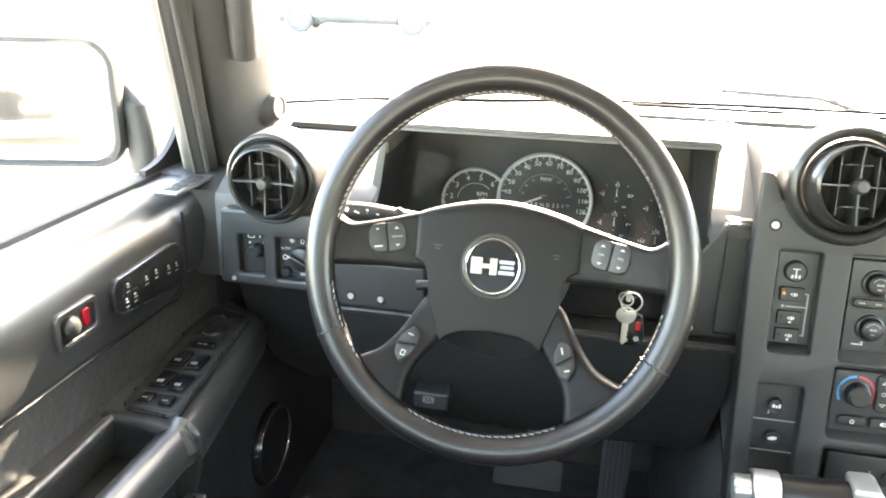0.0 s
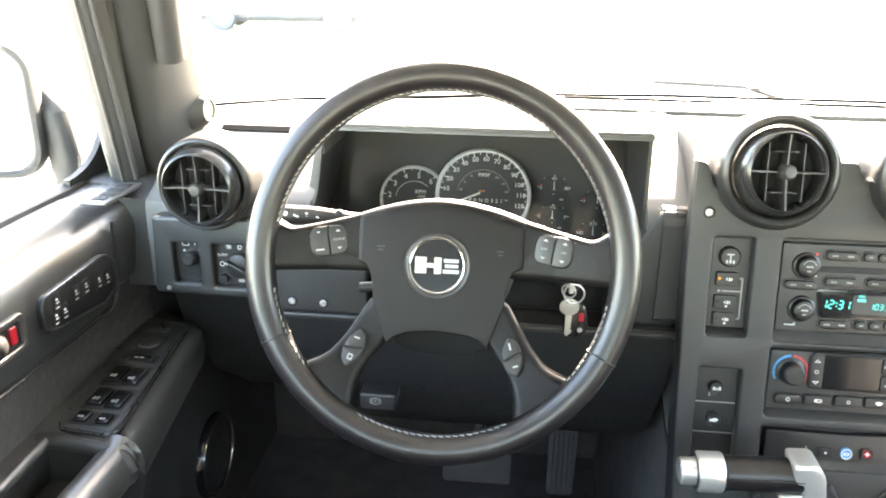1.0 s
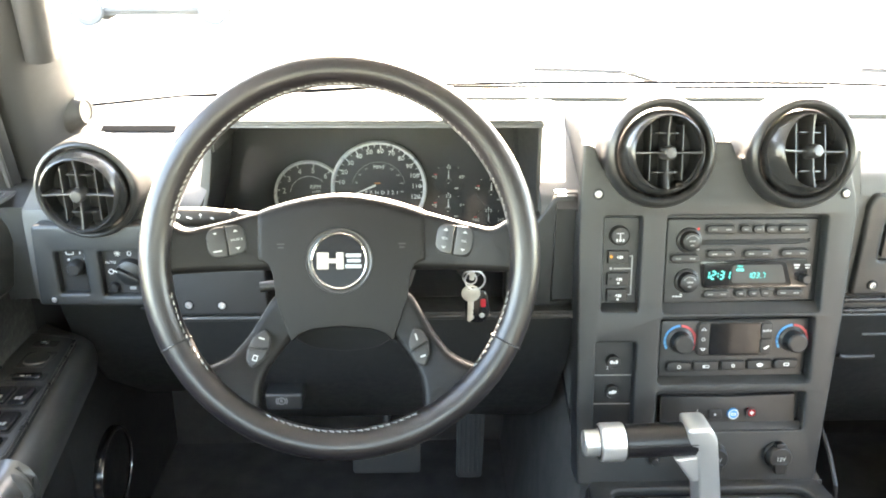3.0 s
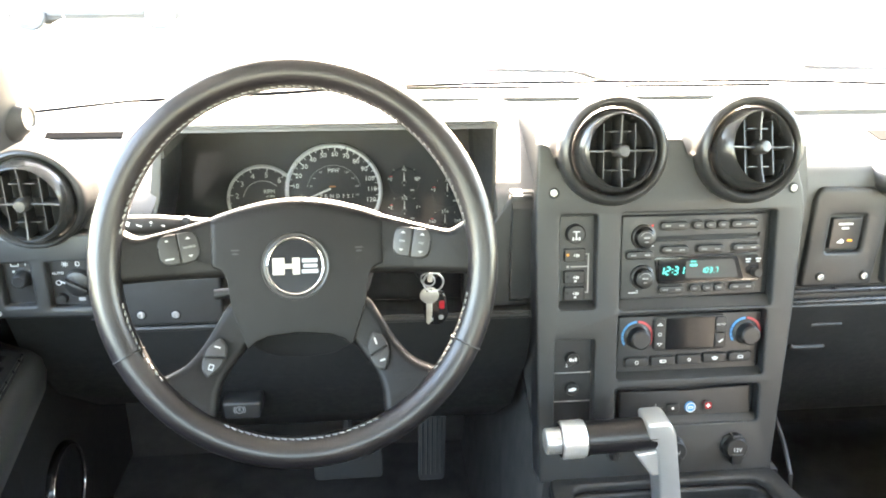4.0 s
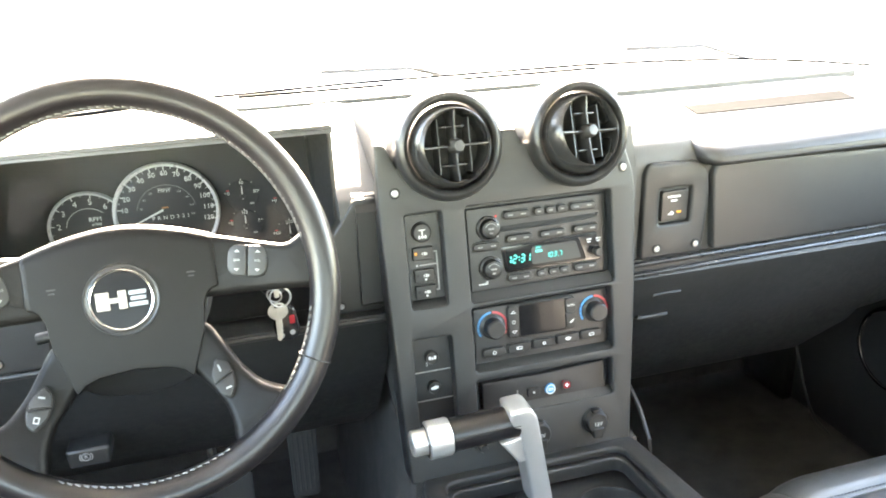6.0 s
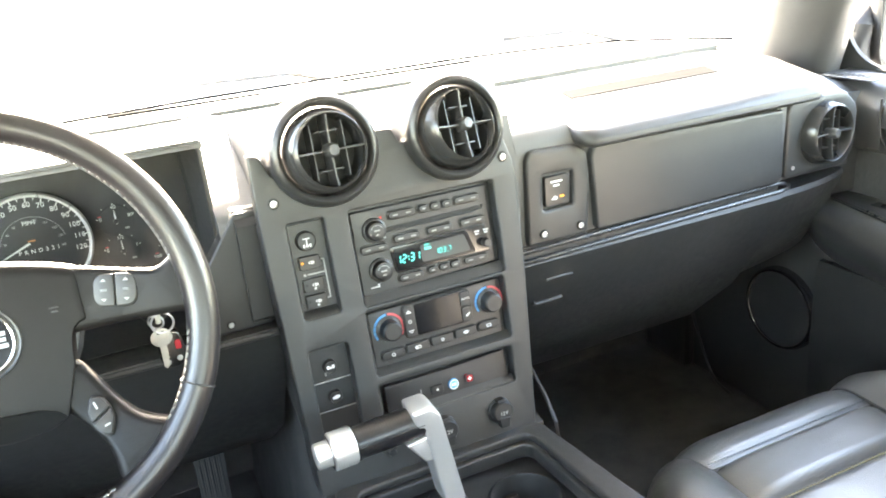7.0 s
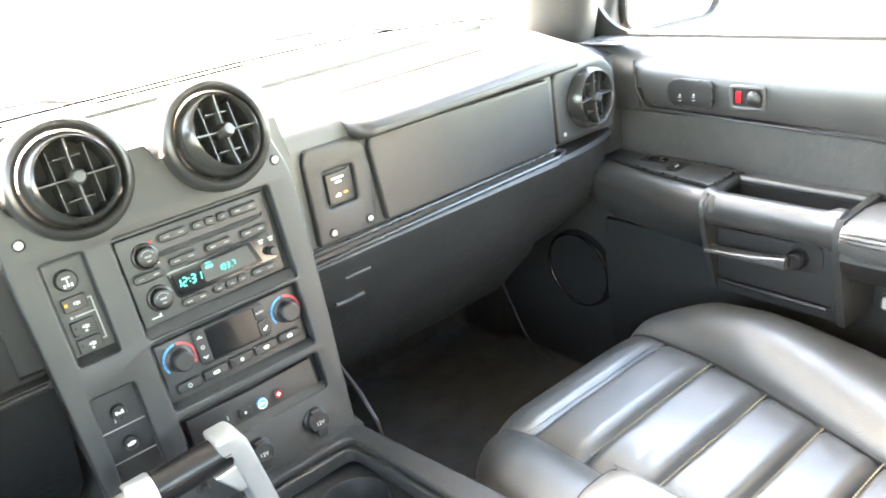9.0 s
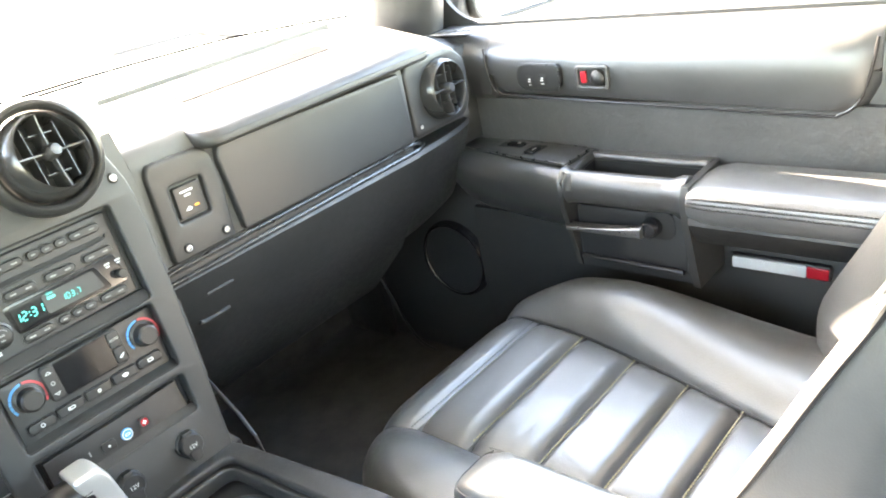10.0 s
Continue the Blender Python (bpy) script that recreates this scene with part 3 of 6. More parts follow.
# ---- dashboard ----
def dashboard():
    t = thing("dashboard", "black and charcoal grained dashboard across the car", "dashboard")
    top = [(0.56, 0.672), (0.575, 0.664), (0.60, 0.662), (0.79, 0.660), (0.80, 0.63), (0.80, 0.40), (0.40, 0.40)]
    core = [(0.194, 0.465), (0.192, 0.592), (0.193, 0.612), (0.197, 0.626), (0.208, 0.6365), (0.25, 0.6475), (0.34, 0.664)] + top
    core2 = [(0.21, 0.465), (0.21, 0.57), (0.214, 0.60), (0.225, 0.62), (0.25, 0.640), (0.34, 0.664)] + top
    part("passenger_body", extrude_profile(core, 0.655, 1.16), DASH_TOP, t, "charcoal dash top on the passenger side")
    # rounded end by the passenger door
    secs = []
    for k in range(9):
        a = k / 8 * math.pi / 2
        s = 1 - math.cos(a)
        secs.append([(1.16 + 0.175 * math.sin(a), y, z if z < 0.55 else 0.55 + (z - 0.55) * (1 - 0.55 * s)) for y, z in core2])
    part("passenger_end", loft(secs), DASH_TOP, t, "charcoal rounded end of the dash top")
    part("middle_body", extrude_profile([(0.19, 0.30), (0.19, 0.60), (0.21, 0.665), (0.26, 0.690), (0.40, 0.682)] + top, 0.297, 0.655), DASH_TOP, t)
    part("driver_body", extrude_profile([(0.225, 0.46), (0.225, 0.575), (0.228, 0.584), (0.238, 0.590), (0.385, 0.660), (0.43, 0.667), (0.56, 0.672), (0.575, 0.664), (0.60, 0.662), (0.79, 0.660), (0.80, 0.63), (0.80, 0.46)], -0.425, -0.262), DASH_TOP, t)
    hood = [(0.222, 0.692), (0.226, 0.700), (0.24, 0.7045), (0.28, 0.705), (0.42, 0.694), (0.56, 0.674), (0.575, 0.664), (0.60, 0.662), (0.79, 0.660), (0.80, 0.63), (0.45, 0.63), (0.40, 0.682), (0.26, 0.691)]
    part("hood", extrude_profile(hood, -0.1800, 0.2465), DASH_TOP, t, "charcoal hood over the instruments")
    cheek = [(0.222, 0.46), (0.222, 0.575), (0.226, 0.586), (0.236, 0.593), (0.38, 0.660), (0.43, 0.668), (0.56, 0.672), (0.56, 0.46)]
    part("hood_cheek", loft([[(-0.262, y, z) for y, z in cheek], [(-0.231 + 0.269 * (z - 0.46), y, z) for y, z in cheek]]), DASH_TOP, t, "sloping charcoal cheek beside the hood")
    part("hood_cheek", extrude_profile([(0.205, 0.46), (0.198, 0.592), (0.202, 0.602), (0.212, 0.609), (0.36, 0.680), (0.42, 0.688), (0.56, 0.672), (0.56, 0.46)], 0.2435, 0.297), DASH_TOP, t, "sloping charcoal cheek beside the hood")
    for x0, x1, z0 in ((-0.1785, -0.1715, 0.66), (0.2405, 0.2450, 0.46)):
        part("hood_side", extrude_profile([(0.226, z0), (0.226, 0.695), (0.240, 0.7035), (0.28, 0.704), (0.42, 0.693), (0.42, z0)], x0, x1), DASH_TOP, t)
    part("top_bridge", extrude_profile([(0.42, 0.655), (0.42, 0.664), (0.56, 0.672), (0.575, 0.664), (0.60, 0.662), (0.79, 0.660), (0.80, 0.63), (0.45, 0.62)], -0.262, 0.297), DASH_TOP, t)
    for sd in (-1, 1):
        part("end_filler", extrude_profile([(0.235, 0.40 + 0.056 * (sd < 0)), (0.235, 0.585), (0.27, 0.60), (0.34, 0.610), (0.78, 0.62), (0.80, 0.40)], XC + sd * 0.865, XC + sd * 0.955), DASH, t)
    # strips let into the top by the windscreen
    for x0, x1, y, w, zt in ((0.155, 0.424, 0.735, 0.004, 0.6650), (0.577, 0.868, 0.735, 0.004, 0.6650)):
        part("defroster_strip", extrude_profile([(y - w, 0.640), (y - w, zt), (y + w, zt - 0.0005), (y + w, 0.640)], x0, x1), SLOT, t, "dark defroster grille strip")
    part("defroster_strip", extrude_profile([(0.373, 0.640), (0.373, 0.6558), (0.385, 0.6615), (0.385, 0.640)], -0.368, -0.262), SLOT, t, "dark defroster grille strip")
    part("screen_seal", tube([(-0.445, 0.482, 0.670), (-0.30, 0.566, 0.6725), (-0.10, 0.680, 0.664), (0.10, 0.760, 0.662), (0.35, 0.790, 0.662), (0.62, 0.793, 0.662), (0.87, 0.790, 0.662), (1.00, 0.765, 0.662), (1.20, 0.700, 0.662), (1.33, 0.625, 0.655), (1.40, 0.565, 0.650)], 0.0030, 8), SLOT, t, "dark seal along the windscreen foot")
    # no slot is cut: this strip's colour stands for the shade in it
    part("pad_slot_shade", extrude_profile([(0.282, 0.64), (0.282, 0.6546), (0.318, 0.6614), (0.318, 0.64)], 0.806, 1.098), SLOT, t, "flat dark strip standing in for a shaded slot in the dash pad")
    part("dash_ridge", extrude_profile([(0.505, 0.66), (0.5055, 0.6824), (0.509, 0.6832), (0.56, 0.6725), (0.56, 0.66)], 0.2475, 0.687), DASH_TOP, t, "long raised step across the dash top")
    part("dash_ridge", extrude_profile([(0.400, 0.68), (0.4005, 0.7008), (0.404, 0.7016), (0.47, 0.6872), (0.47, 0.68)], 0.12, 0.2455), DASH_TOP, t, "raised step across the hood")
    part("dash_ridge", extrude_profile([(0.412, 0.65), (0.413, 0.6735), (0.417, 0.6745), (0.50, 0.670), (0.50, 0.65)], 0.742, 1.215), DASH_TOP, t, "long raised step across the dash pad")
    under = [(0.183, 0.444), (0.187, 0.452), (0.24, 0.458), (0.62, 0.32), (0.64, 0.05), (0.55, 0.05), (0.40, 0.135), (0.285, 0.25), (0.218, 0.352)]
    under_end = [(0.183, 0.444), (0.187, 0.452), (0.24, 0.458), (0.60, 0.32), (0.60, 0.23), (0.44, 0.21), (0.33, 0.235), (0.265, 0.285), (0.226, 0.345)]
    part("lower_panel", extrude_profile(under, 0.63, 1.155), DASH, t, "black panel under the glove box")
    bow = lambda x: 0.30 * (0.22 - math.sqrt(max(0, 0.22 ** 2 - (x - 1.150) ** 2))) if x > 1.150 else 0.0
    part("lower_end", loft([[(x, y + 0.004 + bow(x), z) for y, z in under_end] for x in (1.1552, 1.18, 1.21, 1.24, 1.27, 1.30, 1.33, 1.345)]), DASH, t)
    part("lower_edge", tube([(0.640, 0.1845, 0.4505), (0.68, 0.1845, 0.4505), (1.155, 0.1868, 0.4558), (1.172, 0.190, 0.4575), (1.185, 0.200, 0.458)], 0.0038, 8), EDGE, t)
    part("trim_edge", tube([(0.645, 0.186, 0.4655), (1.148, 0.1878, 0.4700), (1.166, 0.1905, 0.4665), (1.176, 0.198, 0.460)], 0.0037, 8), EDGE, t)
    part("gap_strip", extrude_profile([(0.1895, 0.452), (0.1905, 0.472), (0.20, 0.472), (0.20, 0.452)], 0.645, 1.150), DASH, t, "narrow black strip under the glove box")
    slope = lambda x, z: (x, 0.1835 + (0.445 - z) * 0.347, z)
    part("pull", tube(smooth([slope(x, z) for x, z in ((0.679, 0.3700), (0.686, 0.3665), (0.705, 0.3655), (0.732, 0.3665))]), 0.0040, 8), DASH, t, "moulded lower rim of the pull")
    part("pull", tube(smooth([slope(x, z) for x, z in ((0.698, 0.4085), (0.72, 0.409), (0.743, 0.4085))]), 0.0028, 8), DASH, t, "moulded upper edge of the pull")
    BACK = Matrix.Translation((0, 0.0105, 0)) @ FACE
    part("glove_box_door", plate([rounded([(0.782, 0.474), (1.143, 0.474), (1.150, 0.49), (1.142, 0.598), (0.778, 0.606), (0.772, 0.59)], 0.006)], -0.20, -0.1695, 0.004), DASH, t, "black grained glove box door", m=BACK)
    out = rounded([(0.664, 0.472), (0.766, 0.472), (0.772, 0.56), (0.766, 0.600), (0.750, 0.612), (0.672, 0.614), (0.665, 0.60)], 0.008)
    part("switch_panel", plate([out, rr(0.7165, 0.549, 0.050, 0.052, 0.004)], -0.20, -0.1735, 0.005), DASH, t, "black panel with a square switch", m=BACK)
    part("switch_well", plate([rr(0.7165, 0.549, 0.050, 0.052, 0.003)], -0.20, -0.186), RECESS, t, m=BACK)
    sw = part("airbag_switch", plate([rr(0.7165, 0.549, 0.042, 0.045, 0.003)], -0.19, -0.1755, 0.0015), BUTTON, t, "black passenger airbag indicator", m=BACK)
    for w, z in ((0.020, 0.563), (0.010, 0.557)):
        part("legend", plate([rr(0.7145, z, w, 0.0026, 0.0006)], -0.1755, -0.1751), WHITE, sw)
    part("legend", plate([rounded([(0.705, 0.5365), (0.712, 0.542), (0.716, 0.5385), (0.714, 0.5355)], 0.001)], -0.1755, -0.1751), WHITE, sw)
    part("indicator", plate([rr(0.7235, 0.5395, 0.007, 0.0028, 0.0008)], -0.1755, -0.175), AMBER_GLOW, sw)
    for x, z in ((0.6895, 0.4885), (0.7525, 0.4885)):
        screw(t, face_at(x, 0.1825, z))
    vp = rounded([(1.165, 0.472), (1.30, 0.472), (1.325, 0.50), (1.325, 0.575), (1.29, 0.607), (1.175, 0.607), (1.162, 0.59)], 0.014)
    part("vent_panel", plate([vp, ring(1.248, 0.540, 0.050)], -0.222, -0.190, 0.006), DASH, t, "black panel round the vent", m=FACE)
    screw(t, face_at(1.181, 0.190, 0.4905) @ Matrix.Scale(0.8, 4))
    sp = rounded([(-0.410, 0.462), (-0.20, 0.458), (-0.20, 0.555), (-0.245, 0.572), (-0.405, 0.572)], 0.006)
    part("side_panel", plate([sp, rr(-0.3625, 0.507, 0.037, 0.058, 0.003), rr(-0.2955, 0.505, 0.060, 0.062, 0.003)], -0.225, -0.1985, 0.004), STACK, t, "dark grey panel with light switches", m=FACE)
    part("vent_collar", plate([ring(-0.326, 0.616, 0.0625, 48), ring(-0.326, 0.616, 0.051, 48)], -0.26, -0.2005, 0.004), STACK, t, "dark grey collar round the vent", m=FACE)
    part("side_backing", plate([rr(-0.33, 0.51, 0.15, 0.085, 0.004)], -0.235, -0.212), RECESS, t, m=FACE)
    screw(t, face_at(-0.390, 0.1985, 0.470) @ Matrix.Scale(0.75, 4))
    # stitched pad over the glove box
    pad = [(y + 0.006, z) for y, z in ((0.168, 0.6055), (0.159, 0.6065), (0.1542, 0.6105), (0.1532, 0.6165), (0.1556, 0.6225), (0.163, 0.6285), (0.175, 0.6335), (0.19, 0.6380), (0.215, 0.6445), (0.245, 0.6502), (0.262, 0.652), (0.262, 0.60), (0.2, 0.60))]
    secs = []
    for k in range(25):
        f = k / 24
        x = 0.748 + (1.216 - 0.748) * 0.5 * (1 - math.cos(math.pi * f)) 
        e = min(1, min(x - 0.748, 1.216 - x) / 0.020)
        sc = 0.45 + 0.55 * math.sqrt(max(0, 1 - (1 - e) ** 2))
        secs.append([(x, 0.232 + (y - 0.232) * sc, 0.630 + (z - 0.630) * sc) for y, z in pad])
    tp = part("top_pad", loft(secs), DASH, t, "black padded dash roll with stitching")
    for z, y in ((0.6125, 0.1596), (0.6200, 0.1602)):
        part("seam", tube([(0.768, y, z), (1.202, y, z)], 0.0010, 6), SEAM, tp, "thin dark seam along the pad")
    # knee panel and column shroud on the driver's side
    knee = [(0.175, 0.448), (0.180, 0.456), (0.24, 0.456), (0.55, 0.30), (0.56, 0.10), (0.46, 0.12), (0.30, 0.24), (0.205, 0.37)]
    part("knee_panel", extrude_profile(knee, -0.245, 0.292), DASH, t, "black knee panel")
    part("knee_side", extrude_profile([(y + 0.100, z - 0.004) for y, z in knee], -0.425, -0.245), DASH, t)
    part("knee_edge", tube([(-0.245, 0.176, 0.4515), (0.285, 0.176, 0.4515)], 0.004, 8), DASH, t)
    part("knee_plate", plate([rr(-0.175, 0.490, 0.135, 0.066, 0.006)], -0.225, -0.172, 0.004), DASH, t, m=FACE)
    for x, z in ((-0.209, 0.473), (-0.167, 0.472)):
        screw(t, face_at(x, 0.172, z))
    part("cheek_panel", plate([rounded([(0.20, 0.455), (0.29, 0.455), (0.29, 0.61), (0.262, 0.61), (0.20, 0.52)], 0.006)], -0.225, -0.196, 0.004), DASH, t, m=FACE)
    part("cheek_rib", extrude_profile([(0.205, 0.455), (0.188, 0.47), (0.188, 0.595), (0.205, 0.612), (0.23, 0.612), (0.23, 0.455)], 0.262, 0.292), DASH, t)
    screw(t, face_at(0.235, 0.195, 0.468) @ Matrix.Scale(0.8, 4))
    part("panel_seam", box(0.14, 0.004, 0.002, 0, 1, (-0.21, 0.1985, 0.456)), SEAM, t)
    return t


dashboard()


# ---- doors (side -1: driver's, 1: passenger's) ----
def door(side):
    X = lambda d: XC + side * d
    dz = -0.010 if side < 0 else 0.001
    t = thing("vehicle_door", "black vinyl inner door with armrest and red lock latch", "vehicle door", group="front doors")

    def run(name, prof, y0, y1, mat, label="", n=1, skew=0.0, parent=None):
        secs = []
        for k in range(n + 1):
            y = y0 + (y1 - y0) * k / n
            secs.append([(X(a + skew * (y + 0.03)), y, b + dz) for a, b in prof])
        return part(name, loft(secs), mat, parent or t, label)

    def face(name, loops, d0, d1, bev, mat, label="", parent=None):
        """A plate in the door's plane: loops of (y, z), from depth d0 (inwards) to d1."""
        flip = [[(y * -side, z + dz) for y, z in lp] for lp in loops]
        m = frame_of((XC, 0, 0), (0, 0, 1), (0, -side, 0))
        # local z points to the middle of the car
        return part(name, plate(flip, -d1, -d0, bev), mat, parent or t, label, m if parent is None else I4)

    run("panel", [(1.012, 0.598), (0.992, 0.603), (0.980, 0.601), (0.964, 0.593), (0.951, 0.579), (0.943, 0.562), (0.939, 0.54), (0.938, 0.47), (0.94, 0.0), (0.945, -0.17), (1.012, -0.17)], -0.80, 0.31, DOORPAD, "black vinyl inner door panel")
    run("insert", [(0.944, 0.37), (0.930, 0.372), (0.929, 0.475), (0.944, 0.478)], -0.80, 0.29, DOORCLOTH, "grained dark insert above the armrest")
    # swollen upper pad with a rounded lower edge
    secs = []
    slope = 0.040 if side > 0 else -0.012
    ys = [0.190 - 0.675 * k / 44 for k in range(45)]
    for k, y in enumerate(ys):
        e0, e1 = min(1, (0.190 - y) / 0.045), min(1, (y + 0.485) / 0.070)
        e = math.sqrt(max(0, 1 - (1 - max(0, min(e0, e1))) ** 2))
        eb = math.sqrt(max(0, 1 - (1 - max(0, e1)) ** 2))
        lo = 0.462 + slope * (y + 0.42) + (1 - e) * 0.045
        b = 0.4 + 0.6 * eb
        secs.append([(X(d), y, z + dz) for d, z in ((0.945, lo), (0.945 - 0.012 * b, lo + 0.001), (0.945 - 0.021 * b, lo + 0.007), (0.945 - 0.026 * b, lo + 0.025), (0.945 - 0.026 * b, 0.525),
                    (0.945 - 0.0245 * b, 0.546), (0.945 - 0.018 * b, 0.563), (0.947 - 0.008 * b, 0.579), (0.957, 0.592), (0.975, 0.6005), (0.991, 0.604), (0.991, 0.55))])
    part("upper_pad", loft(secs), DOORPAD, t, "swollen black upper door pad")
    zb = lambda y: 0.460 + slope * (y + 0.42)
    bead = [(0.190, 0.575), (0.189, zb(0.19) + 0.05), (0.182, zb(0.18) + 0.024), (0.164, zb(0.165) + 0.005), (0.14, zb(0.14)), (0.10, zb(0.10)), (-0.20, zb(-0.20)), (-0.405, zb(-0.405)), (-0.436, zb(-0.436) + 0.005), (-0.456, zb(-0.456) + 0.020), (-0.468, zb(-0.468) + 0.044), (-0.478, 0.545), (-0.482, 0.575)]
    part("pad_bead", tube(smooth([(X(0.9265 - (0.0075 if y > 0.16 else 0.0)), y, z + dz) for y, z in bead], 5), 0.0023, 8), LEATHER, t, "bright rolled edge of the pad")
    # sill vent
    near_pad = [(0.992, 0.6025), (0.974, 0.599), (0.955, 0.5905), (0.939, 0.578), (0.927, 0.562), (0.9205, 0.545), (0.919, 0.52), (0.921, 0.485), (0.936, 0.470), (0.992, 0.468)]
    by_pillar = [(0.992, 0.6050), (0.930, 0.6045), (0.912, 0.6015), (0.901, 0.593), (0.896, 0.578), (0.898, 0.555), (0.907, 0.52), (0.919, 0.485), (0.936, 0.470), (0.992, 0.468)]
    secs = []
    for k in range(25):
        y = 0.186 + 0.134 * k / 24
        q = max(0, min(1, (y - 0.186) / 0.105))
        q = q * q * (3 - 2 * q)
        secs.append([(X(a + (c - a) * q), y, b + (d - b) * q + dz) for (a, b), (c, d) in zip(near_pad, by_pillar)])
    part("sill_end", loft(secs), DOORPAD, t, "black sill by the windscreen pillar")
    yv = 0.216 if side < 0 else 0.258
    sv = part("sill_vent", box(0.036, 0.104, 0.005, 0.002, 2, (X(0.926), yv, 0.6035 + dz - 0.0012 * (side > 0))), DOORPAD, t, "small slotted demister vent")
    for k in range(4):
        part("slat", box(0.019, 0.015, 0.002, 0.0005, 1, (X(0.926), yv - 0.033 + 0.021 * k, 0.6078 + dz - 0.0012 * (side > 0))), DARK, sv)
    # lock latch
    yl, zl, wl = (-0.041, 0.520, 0.066) if side > 0 else (-0.056, 0.518, 0.074)
    lk = face("lock_surround", [rr(yl, zl, wl, 0.044, 0.008), rr(yl, zl, wl - 0.014, 0.030, 0.005)], 0.914, 0.93, 0.002, DOORPAD, "moulded lock surround")
    # shallow floor, coloured near-black for the shade inside the latch opening
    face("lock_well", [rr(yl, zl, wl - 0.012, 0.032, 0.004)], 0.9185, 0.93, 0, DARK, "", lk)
    face("lock_flag", [rr(yl + 0.016, zl + 0.001, 0.011, 0.020, 0.002)], 0.915, 0.92, 0.001, RED_LENS, "bright red unlock flag", lk)
    part("lock_knob", lathe([(0, 0.014), (0.009, 0.013), (0.0135, 0.009), (0.0135, -0.004)], 20), BUTTON, lk, "black rocking latch",
         m=Matrix.Translation((-side * (yl - 0.012), zl + dz, -0.922)))
    # seat switches
    if side > 0:
        sl = rounded([(0.114, 0.521), (0.109, 0.540), (0.092, 0.547), (0.028, 0.545), (0.022, 0.538), (0.022, 0.505), (0.030, 0.498), (0.098, 0.499), (0.110, 0.506)], 0.009)
        marks = [(0.086, 0.515), (0.058, 0.517)]
    else:
        sl = rounded([(0.170, 0.492), (0.165, 0.535), (0.15, 0.544), (0.016, 0.540), (0.008, 0.530), (0.008, 0.504), (0.018, 0.496), (0.14, 0.481)], 0.009)
        marks = [(0.035, 0.526), (0.030, 0.508), (0.048, 0.508), (0.075, 0.520), (0.098, 0.520), (0.128, 0.515), (0.148, 0.512)]
    ss = face("seat_switch_panel", [sl], 0.911, 0.93, 0.0025, BUTTON, "black seat heater and memory switches")
    part("panel_edge", tube([(y * -side, z + dz, -0.9118) for y, z in sl], 0.0016, 6, True), EDGE, ss, "bright rounded edge of the panel")
    for y, z in marks:
        b = face("button", [rr(y, z, 0.016, 0.020, 0.003)], 0.9105, 0.915, 0.0004, BUTTON, "", ss)
        face("legend", [rr(y, z + 0.0035, 0.0035, 0.0028, 0.0010)], 0.9097, 0.911, 0, WHITE, "", ss)
        face("legend", [rr(y + 0.001, z - 0.0005, 0.0058, 0.0012, 0.0004)], 0.9097, 0.911, 0, WHITE, "", ss)
        face("legend", [rr(y, z - 0.0065, 0.0065, 0.0008, 0.0003)], 0.9097, 0.911, 0, WHITE, "", ss)
    # armrest with window switches: its inner edge swings outwards to the front
    arm = [(0.94, 0.386), (0.90, 0.386), (0.835, 0.385), (0.815, 0.381), (0.803, 0.370), (0.800, 0.350), (0.806, 0.32), (0.83, 0.285), (0.87, 0.25), (0.94, 0.235)]
    secs = []
    for k in range(15):
        y = -0.028 + (0.325 if side > 0 else 0.366) * k / 14
        sk = 0.17 * max(0, y) + 0.8 * max(0, y - 0.24) ** 1.2
        if side < 0:
            sk = 0.004 + 0.150 * max(0, y) + 3 * max(0, y - 0.285) ** 1.2
        secs.append([(X(min(0.945, a + sk * (1 if a < 0.9 else 0.3))), y, b + dz) for a, b in arm])
    part("armrest", loft(secs), DOORPAD, t, "black armrest front")
    pan = [(-0.022, 0.832), (-0.022, 0.915), (0.245, 0.940), (0.268, 0.925), (0.250, 0.885), (0.10, 0.851)]
    if side < 0:
        pan = [(-0.026, 0.827), (-0.016, 0.902), (0.245, 0.936), (0.278, 0.932), (0.262, 0.863)]
    wm = Matrix(((0, side, 0, XC), (1, 0, 0, 0), (0, 0, 1, 0.3872 + dz), (0, 0, 0, 1)))
    if side > 0:
        wm = Matrix(((0, 1, 0, XC), (1, 0, 0, 0), (0, 0, -1, 0.3872 + dz), (0, 0, 0, 1)))
    up = 1 if side < 0 else -1

    def top(name, loops, z0, z1, bev, mat, label="", parent=None):
        a, b = (z0, z1) if up > 0 else (-z1, -z0)
        return part(name, plate(loops, a, b, bev), mat, parent or t, label, wm if parent is None else I4)
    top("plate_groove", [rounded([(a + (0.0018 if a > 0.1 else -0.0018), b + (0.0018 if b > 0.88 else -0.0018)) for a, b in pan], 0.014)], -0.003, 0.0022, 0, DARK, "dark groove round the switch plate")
    sp = top("switch_plate", [rounded(pan, 0.012)], -0.003, 0.0055, 0.0026, STACK, "dark grey switch plate")
    hq = 0.004 * up
    part("plate_edge", tube([(a, b, hq) for a, b in rounded(pan, 0.012)], 0.0024, 6, True), EDGE, sp, "bright rounded edge of the switch plate")
